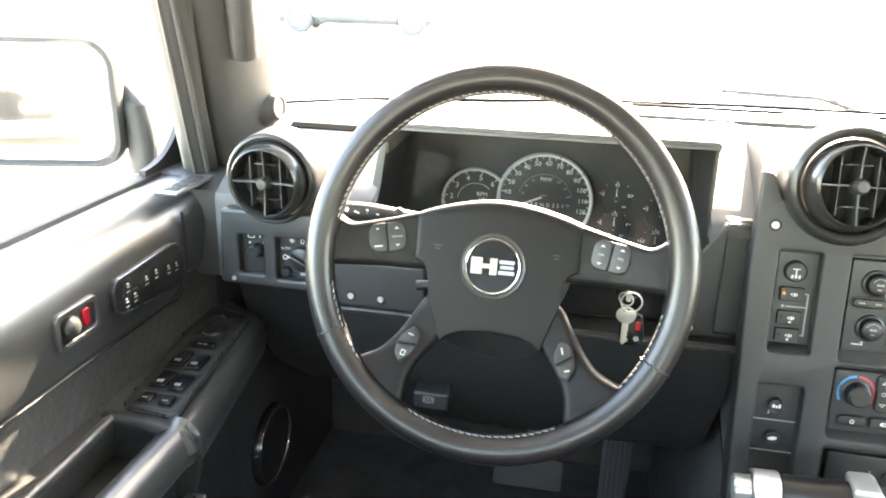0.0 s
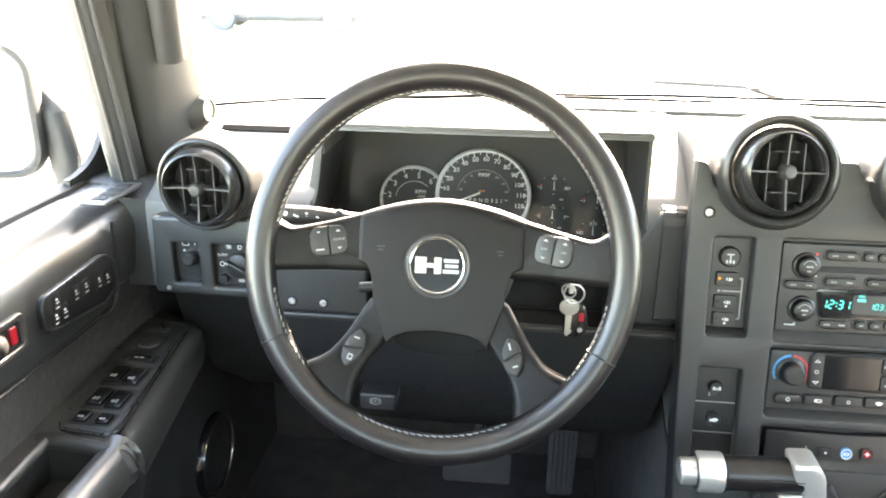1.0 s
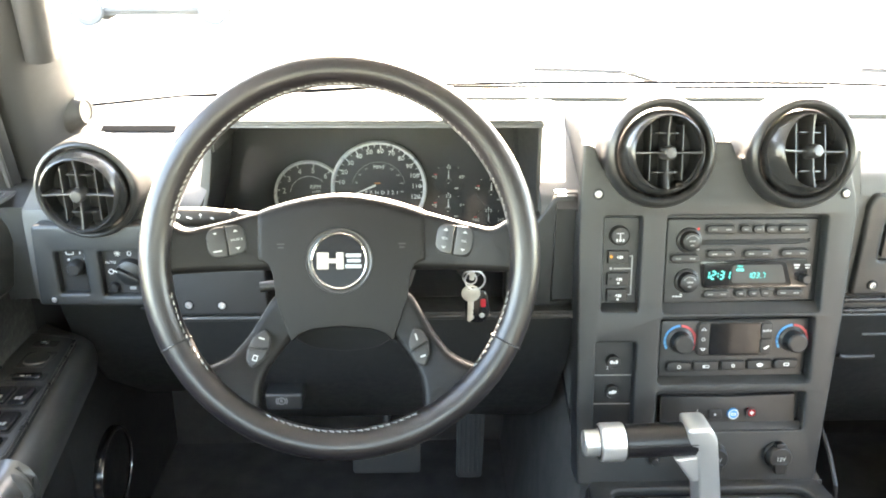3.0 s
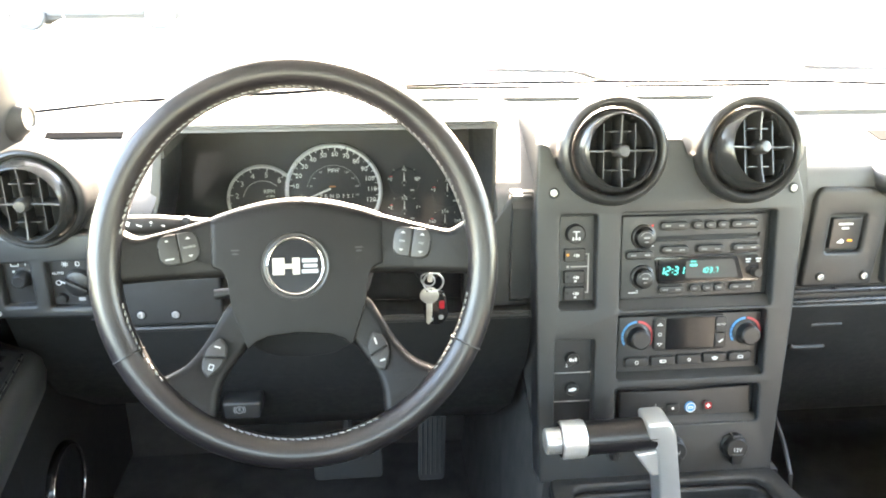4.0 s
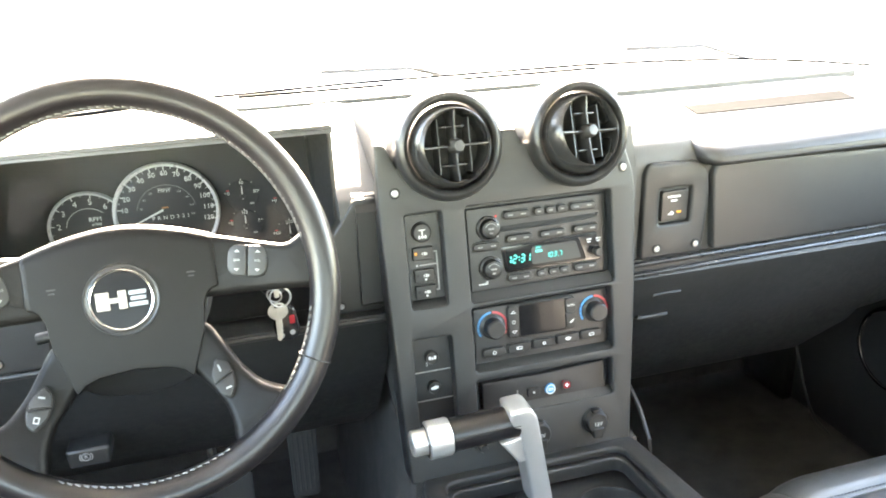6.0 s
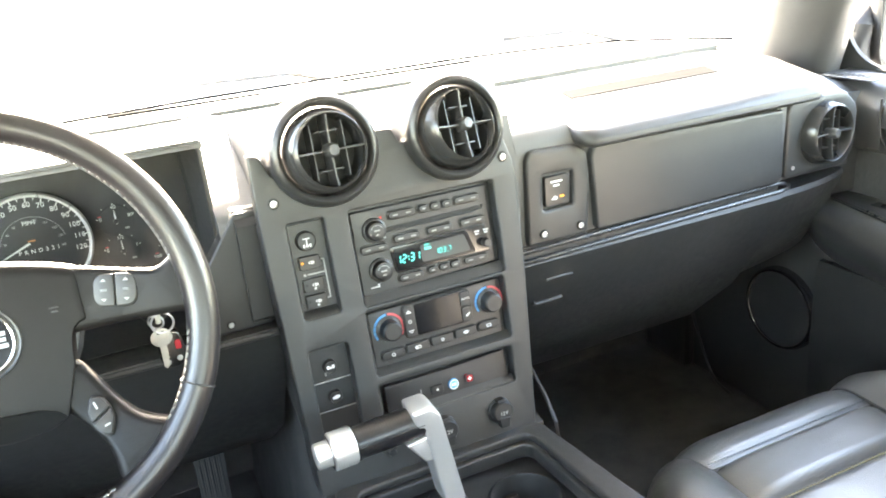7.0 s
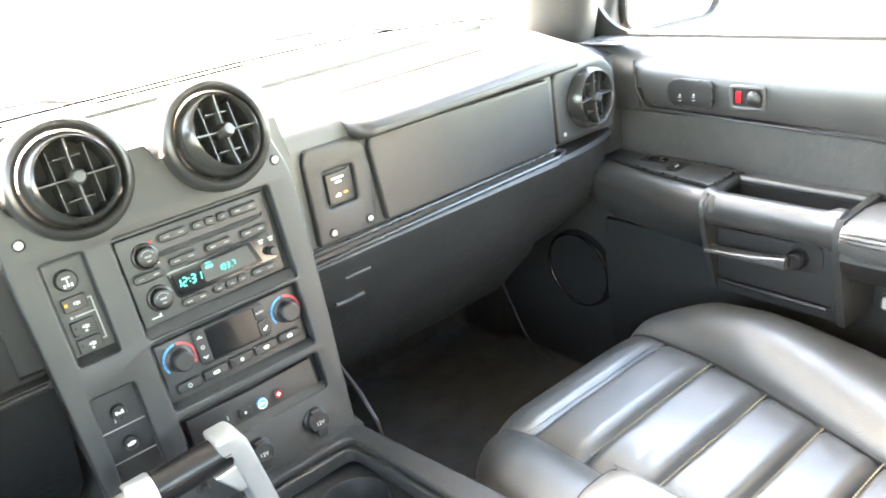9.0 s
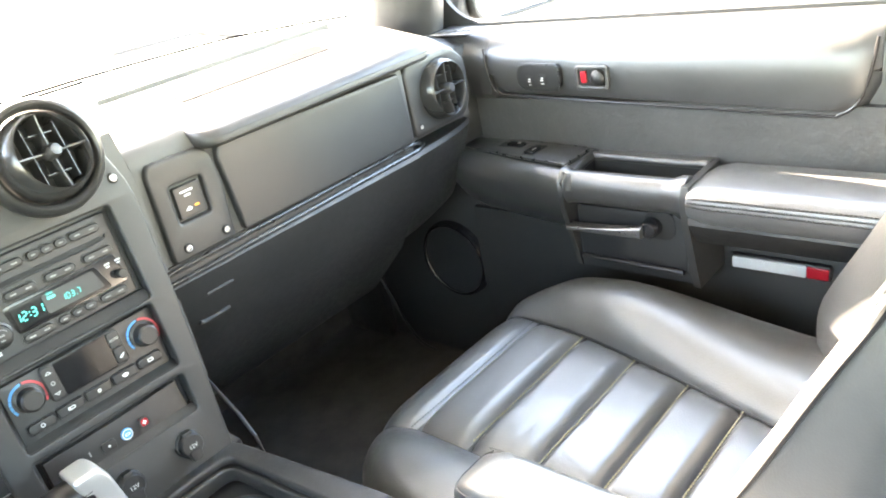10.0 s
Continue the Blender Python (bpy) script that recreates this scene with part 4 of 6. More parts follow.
    if side < 0:
        wells = [(0.002, 0.866, 0.027, 0.052), (0.047, 0.870, 0.050, 0.053), (0.103, 0.877, 0.050, 0.052), (0.150, 0.882, 0.020, 0.050), (0.198, 0.890, 0.042, 0.040), (0.243, 0.897, 0.018, 0.034)]
        keys = [(0.001, 0.852, 0.019, 0.017), (0.003, 0.880, 0.019, 0.017), (0.044, 0.857, 0.037, 0.021), (0.048, 0.883, 0.037, 0.021), (0.100, 0.864, 0.037, 0.021), (0.104, 0.890, 0.037, 0.021), (0.149, 0.880, 0.012, 0.036), (0.243, 0.897, 0.010, 0.012)]
    else:
        wells = [(0.078, 0.884, 0.028, 0.050), (0.140, 0.902, 0.056, 0.024)]
        keys = [(0.078, 0.877, 0.020, 0.030), (0.132, 0.902, 0.036, 0.016)]
    # switch wells are not cut: flat patches carry their shade as colour
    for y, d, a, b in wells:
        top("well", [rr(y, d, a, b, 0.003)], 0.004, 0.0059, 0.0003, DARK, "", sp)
    for y, d, a, b in keys:
        top("window_switch", [rr(y, d, a, b, 0.003)], 0.004, 0.0105, 0.002, GLOSS, "gloss black rocker switch", sp)
        top("legend", [rr(y - a * 0.22, d - b * 0.10, a * 0.18, b * 0.16, 0.0006), rr(y - a * 0.22, d + b * 0.12, a * 0.14, b * 0.18, 0.0006)], 0.0105, 0.0109, 0, GREYPRINT, "", sp)
    if side < 0:
        top("mirror_pad", [rr(0.198, 0.890, 0.034, 0.030, 0.013)], 0.003, 0.009, 0.003, BUTTON, "round mirror adjuster", sp)
    # pull handle with its well
    run("handle_frame", [(0.94, 0.384), (0.905, 0.386), (0.899, 0.380), (0.905, 0.372), (0.91, 0.30), (0.94, 0.30)], -0.252, -0.028, DOORPAD, "moulded rim of the pull handle well")
    run("handle_well", [(0.912, 0.33), (0.835, 0.33), (0.832, 0.20), (0.912, 0.20)], -0.252, -0.028, RECESS)
    gs = []
    for k in range(17):
        f = k / 16
        y = -0.026 - 0.226 * f
        fat = 1 + 0.22 * (1 if (f < 0.06 or f > 0.90) else 0)
        gs.append([(X(0.823 + 0.024 * fat * math.cos(a)), y, 0.358 + 0.029 * fat * math.sin(a) + dz) for a in (2 * math.pi * j / 16 for j in range(16))])
    part("grip", loft(gs), DOORPAD, t, "black leather-wrapped pull grip")
    run("end_cap", [(0.915, 0.388), (0.80, 0.386), (0.79, 0.372), (0.79, 0.330), (0.82, 0.20), (0.915, 0.20)], -0.262, -0.250, DOORLOW)
    run("front_cap", [(0.915, 0.388), (0.81, 0.387), (0.797, 0.372), (0.797, 0.330), (0.83, 0.20), (0.915, 0.20)], -0.034, -0.024, DOORLOW)
    part("well_rim", tube(smooth([(X(d), y, z + dz) for d, y, z in ((0.918, -0.030, 0.381), (0.87, -0.034, 0.381), (0.83, -0.039, 0.379), (0.808, -0.042, 0.373), (0.800, -0.043, 0.358))]), 0.0085, 10), DOORLOW, t, "rounded rim across the front of the handle well")
    part("well_edge", tube([(X(0.906), -0.034, 0.3815 + dz), (X(0.902), -0.14, 0.382 + dz), (X(0.902), -0.252, 0.382 + dz)], 0.0075, 10), DOORPAD, t, "rounded edge of the handle well")
    # release handle
    lf = face("release_plate", [rr(-0.143, 0.272, 0.205, 0.100, 0.008)], 0.826, 0.84, 0.002, RECESS, "black plate behind the door release")
    # dark oval on the plate; the recess shade is only its colour
    face("release_well", [rr(-0.196, 0.302, 0.052, 0.050, 0.018)], 0.8245, 0.832, 0, DARK, "flat dark patch painted for a shaded recess", lf)
    hl = part("release_handle", loft([[(X(0.812 + (0.0125 - 0.0035 * f) * math.copysign(abs(math.cos(a)) ** 0.5, math.cos(a)) - 0.010), -0.036 - 0.140 * f, 0.2915 + 0.006 * f * f + (0.0040 + 0.0065 * f * f) * math.copysign(abs(math.sin(a)) ** 0.5, math.sin(a)) + dz)
                                      for a in (2 * math.pi * k / 16 for k in range(16))] for f in (k / 10 for k in range(11))]), LEVER, t, "satin grey door release lever")
    part("pivot", lathe([(0, 0.012), (0.012, 0.011), (0.0155, 0.006), (0.0165, -0.012)], 24), GLOSS, hl, "round pivot boss", m=frame_of((X(0.814), -0.184, 0.300 + dz), (0, 0, 1), (0, -side, 0)))
    part("release_edge", tube([(X(0.818), -0.045, 0.2275 + dz), (X(0.818), -0.235, 0.2245 + dz)], 0.0045, 8), LEATHER, t)
    part("release_edge", tube([(X(0.820), -0.246, 0.385 + dz), (X(0.820), -0.246, 0.226 + dz)], 0.004, 8), DOORLOW, t)
    # stitched armrest pad
    apad = [(0.915, 0.384), (0.86, 0.392), (0.805, 0.3895), (0.790, 0.385), (0.7810, 0.3775), (0.7838, 0.376), (0.7800, 0.3745), (0.7785, 0.371), (0.7815, 0.3695), (0.7780, 0.368), (0.7772, 0.3645), (0.7802, 0.363), (0.7768, 0.3615), (0.779, 0.345), (0.790, 0.332), (0.915, 0.325)]
    secs = []
    for k in range(20):
        f = k / 19
        y = -0.262 - 0.50 * f
        e = math.sqrt(max(0, 1 - (1 - min(1, f / 0.06)) ** 2))
        secs.append([(X(0.86 + (a - 0.86) * (0.93 + 0.07 * e)), y, 0.357 + (b - 0.357) * (0.8 + 0.2 * e) + dz) for a, b in apad])
    ap = part("armrest_pad", loft(secs), SEAT, t, "stitched black leather armrest pad")
    for z, d in ((0.376, 0.7826), (0.3695, 0.7803), (0.363, 0.7790)):
        part("stitching", dashes([(X(d), -0.275, z + dz), (X(d), -0.75, z + dz)], 0.0011), SEAM, ap)
    run("armrest_base", [(0.92, 0.345), (0.792, 0.341), (0.788, 0.328), (0.82, 0.285), (0.895, 0.245), (0.908, 0.238), (0.925, 0.236)], -0.76, -0.262, DOORLOW)
    # lower door with courtesy reflector
    run("lower_panel", [(0.945, 0.24), (0.925, 0.235), (0.917, 0.20), (0.917, 0.06), (0.93, -0.16), (0.95, -0.16)], -0.80, 0.29, DOORLOW, "black lower door panel")
    rf = face("reflector", [rr(-0.354, 0.211, 0.158, 0.026, 0.004)], 0.908, 0.918, 0.0015, RECESS, "courtesy lamp and reflector")
    face("clear_lens", [rr(-0.338, 0.211, 0.118, 0.020, 0.003)], 0.905, 0.910, 0.001, CLEAR_LENS, "clear ribbed lens", rf)
    face("red_lens", [rr(-0.414, 0.211, 0.033, 0.020, 0.003)], 0.905, 0.910, 0.001, RED_LENS, "red reflector lens", rf)
    # window: lower rubber, glass, front frame post
    run("window_seal", [(0.986, 0.596), (1.010, 0.596), (1.010, 0.612), (0.998, 0.613), (0.988, 0.609)], -0.80, 0.26, RUBBER, "black window seal")
    g = run("glass", [(0.9985, 0.60), (1.0005, 0.60), (0.929, 1.18), (0.927, 1.18)], -0.80, 0.26, GLASS, "clear side window glass")
    g.visible_shadow = False
    return t


door(-1)
door(1)


# ---- pillars, windscreen ----
def pillar(side, nm):
    P = lambda d, y, z: (XC + side * d, y, z)
    out, ahead = (0.010, 0.055) if side > 0 else (0, 0)

    def lean(d, y, z):
        """A place on the pillar's foot carried up along its lean."""
        k = (z - 0.62)
        return P(d - 0.13 * k, y - 0.36 * k, z)
    zs = (0.60, 0.66, 0.75, 0.87, 1.0, 1.19)
    frame_prof = [(0.996, 0.342), (0.957, 0.272), (0.950, 0.264), (0.936, 0.260), (0.922, 0.266), (0.911, 0.285), (0.94, 0.335)]
    door_lean = lambda d, y, z: P(d - 0.07 * (z - 0.62), y - 0.36 * (z - 0.62), z)
    trim_prof = [(0.955, 0.305), (0.930, 0.296), (0.905, 0.298), (0.888, 0.315), (0.872, 0.36), (0.862, 0.395), (0.866, 0.425), (0.90, 0.45), (0.97, 0.43)]
    ob = structure(nm, loft([[lean(d + out, y + 0.012 * (side > 0), z) for d, y in trim_prof] for z in zs]), GREYTRIM, "warm grey windscreen pillar trim", "pillar")
    part("door_frame", loft([[door_lean(d, y + ahead, z) for d, y in frame_prof] for z in zs]), GREYTRIM, ob, "grey door window frame")
    part("weatherstrip", tube([lean(0.930 + 0.6 * out, 0.296 + 0.6 * ahead, z) for z in zs], 0.008, 8), RUBBER, ob, "black rubber weatherstrip")
    part("weatherstrip", tube([door_lean(0.9195, 0.268 + ahead, z) for z in zs], 0.0035, 8), RUBBER, ob, "thin black rubber lip")
    part("glass_run", tube([door_lean(0.9615, 0.2795 + ahead, z) for z in zs], 0.0028, 6), RUNPALE, ob, "pale glass run along the window")
    # paler tube: the highlight on the frame's edge is put into its colour
    part("frame_highlight", tube([door_lean(0.936, 0.2605 + ahead, z) for z in zs], 0.0030, 6), STRIP, ob, "paler line painting the highlight along the door frame")
    part("grab_handle", tube([lean(0.880 + out, 0.33, 1.16), lean(0.873 + out, 0.33, 1.0), lean(0.874 + out, 0.335, 0.85), lean(0.876 + out, 0.338, 0.772)], [0.022, 0.022, 0.022, 0.022], 14), GREYTRIM, ob, "grey grab handle")
    if side < 0:
        tw = part("tweeter", lathe([(0, 0.003), (0.013, 0.003), (0.0145, 0.005), (0.018, 0.005), (0.0195, 0.001), (0.024, -0.006), (0.031, -0.020), (0.036, -0.04)], 28), GREYTRIM, ob, "small round tweeter",
                  m=look(P(0.846, 0.365, 0.686), P(1.846, 0.50, 0.62)))
        part("grille", lathe([(0, 0.0034), (0.0135, 0.0034)], 24), RECESS, tw)
    fil = [(0.40, 0.60), (0.39, 0.69)]
    for k in range(11):
        q = k / 10
        a, b, c = (0.334, 0.69), (0.312, 0.6115), (0.225, 0.609)
        fil.append(tuple((1 - q) ** 2 * a[n] + 2 * q * (1 - q) * b[n] + q * q * c[n] for n in (0, 1)))
    fil.append((0.225, 0.60))
    part("corner_trim", loft([[P(d - 0.07 * (z - 0.62), y, z) for y, z in fil] for d in (1.000, 0.998, 0.992, 0.990)]), RUBBER, ob, "black rounded window corner")
    return ob


pillar(-1, "pillar_left")
pillar(1, "pillar_right")
ws = structure("windscreen", loft([[(XC - 0.93, 0.80, 0.66), (XC + 0.93, 0.80, 0.66), (XC + 0.93, 0.805, 0.66), (XC - 0.93, 0.805, 0.66)],
                [(XC - 0.82, 0.50, 1.2), (XC + 0.82, 0.50, 1.2), (XC + 0.82, 0.505, 1.2), (XC - 0.82, 0.505, 1.2)]]), GLASS, "clear windscreen glass", "windscreen")
ws.visible_shadow = False


# ---- centre console and shifter ----
def console():
    t = thing("center_console", "black centre console with tray and round cup holder", "console")
    rim = rounded([(0.306, 0.108), (0.618, 0.108), (0.650, -0.16), (0.656, -0.62), (0.27, -0.62), (0.28, -0.16)], 0.02)
    well = rounded([(0.333, 0.082), (0.592, 0.082), (0.606, -0.13), (0.606, -0.30), (0.318, -0.30), (0.322, -0.13)], 0.018)
    lip = rounded([(0.325, 0.090), (0.600, 0.090), (0.615, -0.13), (0.615, -0.31), (0.310, -0.31), (0.314, -0.13)], 0.02)
    part("body", plate([rim, lip], FLOOR_Z, 0.236, 0.006), DASH, t, "black console body")
    part("rim", plate([rounded([(0.308, 0.106), (0.616, 0.106), (0.648, -0.16), (0.654, -0.61), (0.272, -0.61), (0.282, -0.16)], 0.02), well], 0.232, 0.245, 0.004), DASH, t, "raised black tray rim")
    part("inner_lip", plate([lip, rounded([(0.340, 0.076), (0.586, 0.076), (0.600, -0.13), (0.600, -0.29), (0.325, -0.29), (0.328, -0.13)], 0.016)], 0.21, 0.232, 0.003), DASH, t)
    part("tray", plate([lip, ring(0.540, 0.005, 0.047, 40), ring(0.535, -0.125, 0.044, 40)], 0.185, 0.205, 0.003), RECESS, t, "recessed black tray")
    for x, y, r in ((0.540, 0.005, 0.047), (0.535, -0.125, 0.044)):
        part("cup_holder", lathe([(r + 0.004, 0.206), (r, 0.208), (r - 0.002, 0.203), (r - 0.006, 0.13), (0, 0.125)], 40), RECESS, t, "round black cup holder", m=at(x, y))
        part("clip", box(0.022, 0.008, 0.02, 0.003, 2), RECESS, t, m=at(x - 0.005, y + r - 0.010, 0.165))
    part("gate", plate([rr(0.40, -0.02, 0.085, 0.14, 0.01)], 0.2, 0.213, 0.003), RECESS, t, "black shift gate")
    return t


console()


CONSOLE_SIDE = tube([(0.650, 0.205, 0.306), (0.650, 0.17, 0.282), (0.650, 0.133, 0.257), (0.650, 0.106, 0.226), (0.652, 0.098, 0.18)], 0.003, 8)
part("side_rail", CONSOLE_SIDE, RECESS, bpy.data.objects["center_console"], "moulded edge beside the stack")


def shifter():
    t = thing("gear_shifter", "brushed aluminium gear lever with black grip and push button", "gear lever", pose(0.37, 0.025, 0.360, 0, -2, 0))
    part("handle", lathe([(0, -0.044), (0.0185, -0.044), (0.0198, -0.040), (0.0198, 0.044), (0, 0.044)], 32), LEATHER, t, "black leather grip", m=pose(0, 0, 0, 0, 90, 0))
    part("seam", tube([(-0.04, -0.0197, 0.004), (0.04, -0.0197, 0.004)], 0.0007, 5), SEAM, t)
    part("collar", lathe([(0, 0), (0.0215, 0), (0.0228, 0.0015), (0.0228, 0.026), (0.0215, 0.0285), (0, 0.0285)], 36), SILVER, t, "aluminium collar", m=pose(-0.0725, 0, 0, 0, 90, 0))
    part("gap", lathe([(0.0165, 0), (0.0205, 0.0)], 32), DARK, t, m=pose(-0.0735, 0, 0, 0, 90, 0))
    part("ring", lathe([(0.0200, -0.0015), (0.0212, -0.0015), (0.0216, 0.0015), (0.0200, 0.0018)], 32), DARK, t, "dark joint", m=pose(-0.0430, 0, 0, 0, 90, 0))
    part("button", lathe([(0, 0), (0.0140, 0.0), (0.0155, 0.0015), (0.0155, 0.02), (0, 0.02)], 32), SILVER, t, "aluminium push button", m=pose(-0.091, 0, 0, 0, 90, 0))
    prof = rounded([(0.026, 0.0245), (0.054, 0.0245), (0.0625, 0.010), (0.081, -0.125), (0.054, -0.125), (0.0385, -0.002), (0.030, 0.0)], 0.006)
    part("arm", plate([prof], -0.020, 0.020, 0.004), SILVER, t, "flat aluminium lever arm", m=FACE)
    part("gusset", plate([rounded([(0.014, -0.017), (0.042, -0.014), (0.046, -0.050), (0.036, -0.050)], 0.003)], -0.010, 0.018, 0.003), SILVER, t, "aluminium gusset", m=FACE)
    part("boot", lathe([(0.034, -0.158), (0.030, -0.14), (0.022, -0.125), (0.0, -0.12)], 24), DASH, t, "black lever boot", m=at(0.060, 0, 0))
    return t


shifter()


# ---- passenger seat ----
def seat():
    t = thing("bucket_seat", "black leather passenger seat with ribbed cushion and tan stitching", "car seat", Matrix.Translation((1.0, -0.25, FLOOR_Z)))
    inv = Matrix.Translation((-1.0, 0.25, -FLOOR_Z))
    P = lambda nm, g, mat, lab="", par=None: part(nm, g, mat, par or t, lab, inv if par is None else I4)
    R = lambda y: 1.145 - 0.27 * max(0, -0.06 - y) ** 2 / (max(0, -0.06 - y) + 0.12)
    L = lambda y: 0.822 - 0.25 * max(0, y + 0.04)
    seams = [-0.032, -0.126, -0.230, -0.325, -0.412, -0.53]
    X0, X1, YF, RC, RL = 0.662, 1.296, 0.056, 0.125, 0.215

    def side_limits(y):
        """The cushion's outline, with round front corners."""
        k, kl = max(0, y - (YF - RC)), max(0, y - (YF - RL))
        c, cl = RC - math.sqrt(max(0, RC * RC - k * k)), RL - math.sqrt(max(0, RL * RL - kl * kl))
        return X0 + cl, X1 - c - 0.10 * max(0, -0.25 - y)

    def inside(x, y):
        """How far a place lies within the outline."""
        cx, hw = (X0 + X1) / 2, (X1 - X0) / 2 - 0.05 * max(0, -0.25 - y)
        r = RC if x > cx else RL
        qx, qy = abs(x - cx) - (hw - r), y - (YF - r)
        return r - math.hypot(max(0, qx), max(0, qy)) if max(qx, qy) > 0 else min(r - qx, r - qy)

    def soft(a, b, v):
        k = max(0, min(1, (v - a) / (b - a)))
        return k * k * (3 - 2 * k)

    def crease(x, y):
        w = 0.0006 * noise.noise(Vector((x * 7, y * 9, 0.3))) + 0.0004 * noise.noise(Vector((x * 22, y * 30, 1.7)))
        f = noise.noise(Vector((x * 13 + 2.5 * y, y * 13 - 3 * x, 4.1)))
        return w - 0.0024 * max(0, 1 - abs(f) * 10) * max(0, noise.noise(Vector((x * 5, y * 5, 9.2))) + 0.22)

    def height(x, y):
        z = 0.163 + 0.03 * y + crease(x, y)
        d = max(0.0, inside(x, y))
        r = 0.055
        if d < r:
            z -= r - math.sqrt(max(0, r * r - (r - d) ** 2))
        if x > R(y):
            k = (x - R(y)) / (side_limits(min(y, YF - 0.02))[1] - R(y))
            z += 0.062 * math.sin(math.pi * min(1, 0.78 * k) ** 0.72) * (0.25 + 0.75 * soft(-0.06, -0.17, y) * 0.3 + 0.75 * 0.7 * soft(-0.06, 0.06, -y - 0.03)) * (1 - 0.35 * soft(-0.15, -0.47, y))
        elif x < L(y):
            k = (L(y) - x) / (L(y) - X0)
            z += 0.036 * math.sin(math.pi * min(1, 0.80 * k) ** 0.75) * (0.3 + 0.7 * soft(0.05, -0.08, y))
        return z
    for a, b in zip(seams, seams[1:]):
        def fz(s, q, a=a, b=b):
            y = b + (a - b) * q
            x = L(y) + (R(y) - L(y)) * s
            p = soft(-0.02, 0.22, q) * math.sqrt(max(0, 1 - max(0, (q - 0.86) / 0.14) ** 2))
            return height(x, y) - 0.010 + 0.023 * p * (1 - abs(2 * s - 1) ** 7 * 0.75)
        P("rib", patch(0, 1, b, a, fz, 26, 18, 0.03, lambda y: (L(y), R(y))), SEAT, "puffed leather cushion rib")
    for y in seams[:5]:
        xs = [L(y) + (R(y) - L(y)) * i / 24 for i in range(25)]
        P("piping", tube([(x, y, height(x, y) - 0.0050) for x in xs], 0.0030, 6), SEAM, "dark channel piping")
        if y < -0.1:
            P("stitching", dashes([(x, y - 0.0050, height(x, y) + 0.0092) for x in xs[1:-1]], 0.0013, 0.0050, 0.0016), TAN_THREAD, "tan stitching")
        else:
            P("stitching", dashes([(x, y + 0.0075, height(x, y) + 0.0036) for x in xs], 0.0010), SEAM, "dark stitching")

    def roll(s, q):
        y = seams[0] + (YF - seams[0]) * q
        x = L(y) + (R(y) - L(y)) * s
        return height(x, y) - 0.004 + 0.010 * soft(0, 0.25, q) * (1 - abs(2 * s - 1) ** 7 * 0.8)
    P("front_roll", patch(0, 1, seams[0], YF, roll, 26, 22, 0.14, lambda y: (L(y), R(y))), SEAT, "rolled leather front edge")
    P("side_bolster", patch(0, 1, -0.53, YF - 0.001, lambda s, q: height(R(-0.53 + (YF + 0.529) * q) + (side_limits(-0.53 + (YF + 0.529) * q)[1] - R(-0.53 + (YF + 0.529) * q)) * s, -0.53 + (YF + 0.529) * q),
                            30, 80, 0.16, lambda y: (R(y), side_limits(y)[1])), SEAT, "rounded leather side bolster with creases")
    P("side_bolster", patch(0, 1, -0.53, YF - 0.001, lambda s, q: height(side_limits(-0.53 + (YF + 0.529) * q)[0] + (L(-0.53 + (YF + 0.529) * q) - side_limits(-0.53 + (YF + 0.529) * q)[0]) * s, -0.53 + (YF + 0.529) * q),
                            30, 80, 0.16, lambda y: (side_limits(y)[0], L(y))), SEAT, "rounded leather side bolster with creases")
    for f in (R, L):
        ys = [YF - 0.012 - 0.55 * i / 40 for i in range(41)]
        P("piping", tube([(f(y), y, height(f(y), y) - 0.0005) for y in ys], 0.0020, 6), SEAM, "dark seam piping")
    P("seat_base", box(0.50, 0.50, 0.24, 0.03, 2, (0.99, -0.27, FLOOR_Z)), DOORPAD, "black seat plinth")

    # backrest: sections across its height
    def section(z):
        yb = -0.505 - 0.52 * (z - 0.12)
        yn = -0.492 - 0.50 * (z - 0.25)
        wing = 0.028 + 0.082 * soft(0.06, 0.27, z)
        near = yn - yb
        pts = []
        for x, dy in ((0.756, -0.20), (0.742, near - 0.080), (0.738, near - 0.026), (0.743, near - 0.011), (0.762, near - 0.003), (0.782, near), (0.806, near - 0.006), (0.830, 0.4 * near), (0.87, 0.006), (0.92, 0.002), (1.0, 0.0), (1.10, 0.004),
                      (1.155, 0.02), (1.190, 0.75 * wing), (1.222, wing), (1.245, 0.9 * wing), (1.262, 0.045), (1.268, -0.03), (1.262, -0.18), (1.14, -0.21), (0.88, -0.21)):
            pts.append((x, yb + dy + 0.0025 * noise.noise(Vector((x * 11, z * 12, 5))), z))
        return pts
    zs = [0.10, 0.16] + [0.16 + 0.02 * i for i in range(1, 33)]
    P("backrest", loft([section(z) for z in zs]), SEAT, "black leather backrest with side wings")
    edge = [Vector(section(z)[3]) for z in zs]
    P("piping", tube([p + Vector((-0.001, 0.001, 0)) for p in edge], 0.0028, 6), SEAM)
    P("stitching", dashes([p + Vector((0.010, 0.0085, 0)) for p in edge], 0.0011), THREAD)
    # fold-down armrest
    secs = []
    for k in range(15):
        f = k / 14
        y = -0.268 - 0.36 * f
        e = math.sqrt(max(0, 1 - (1 - min(1, f / 0.10)) ** 2))
        secs.append([(0.693 + 0.040 * (0.86 + 0.14 * e) * math.copysign(abs(math.cos(a)) ** 0.45, math.cos(a)), y, 0.272 + 0.030 * (0.6 + 0.4 * e) * math.copysign(abs(math.sin(a)) ** 0.55, math.sin(a)))
                     for a in (2 * math.pi * j / 20 for j in range(20))])
    ar = P("armrest", loft(secs), SEAT, "black leather fold-down armrest")
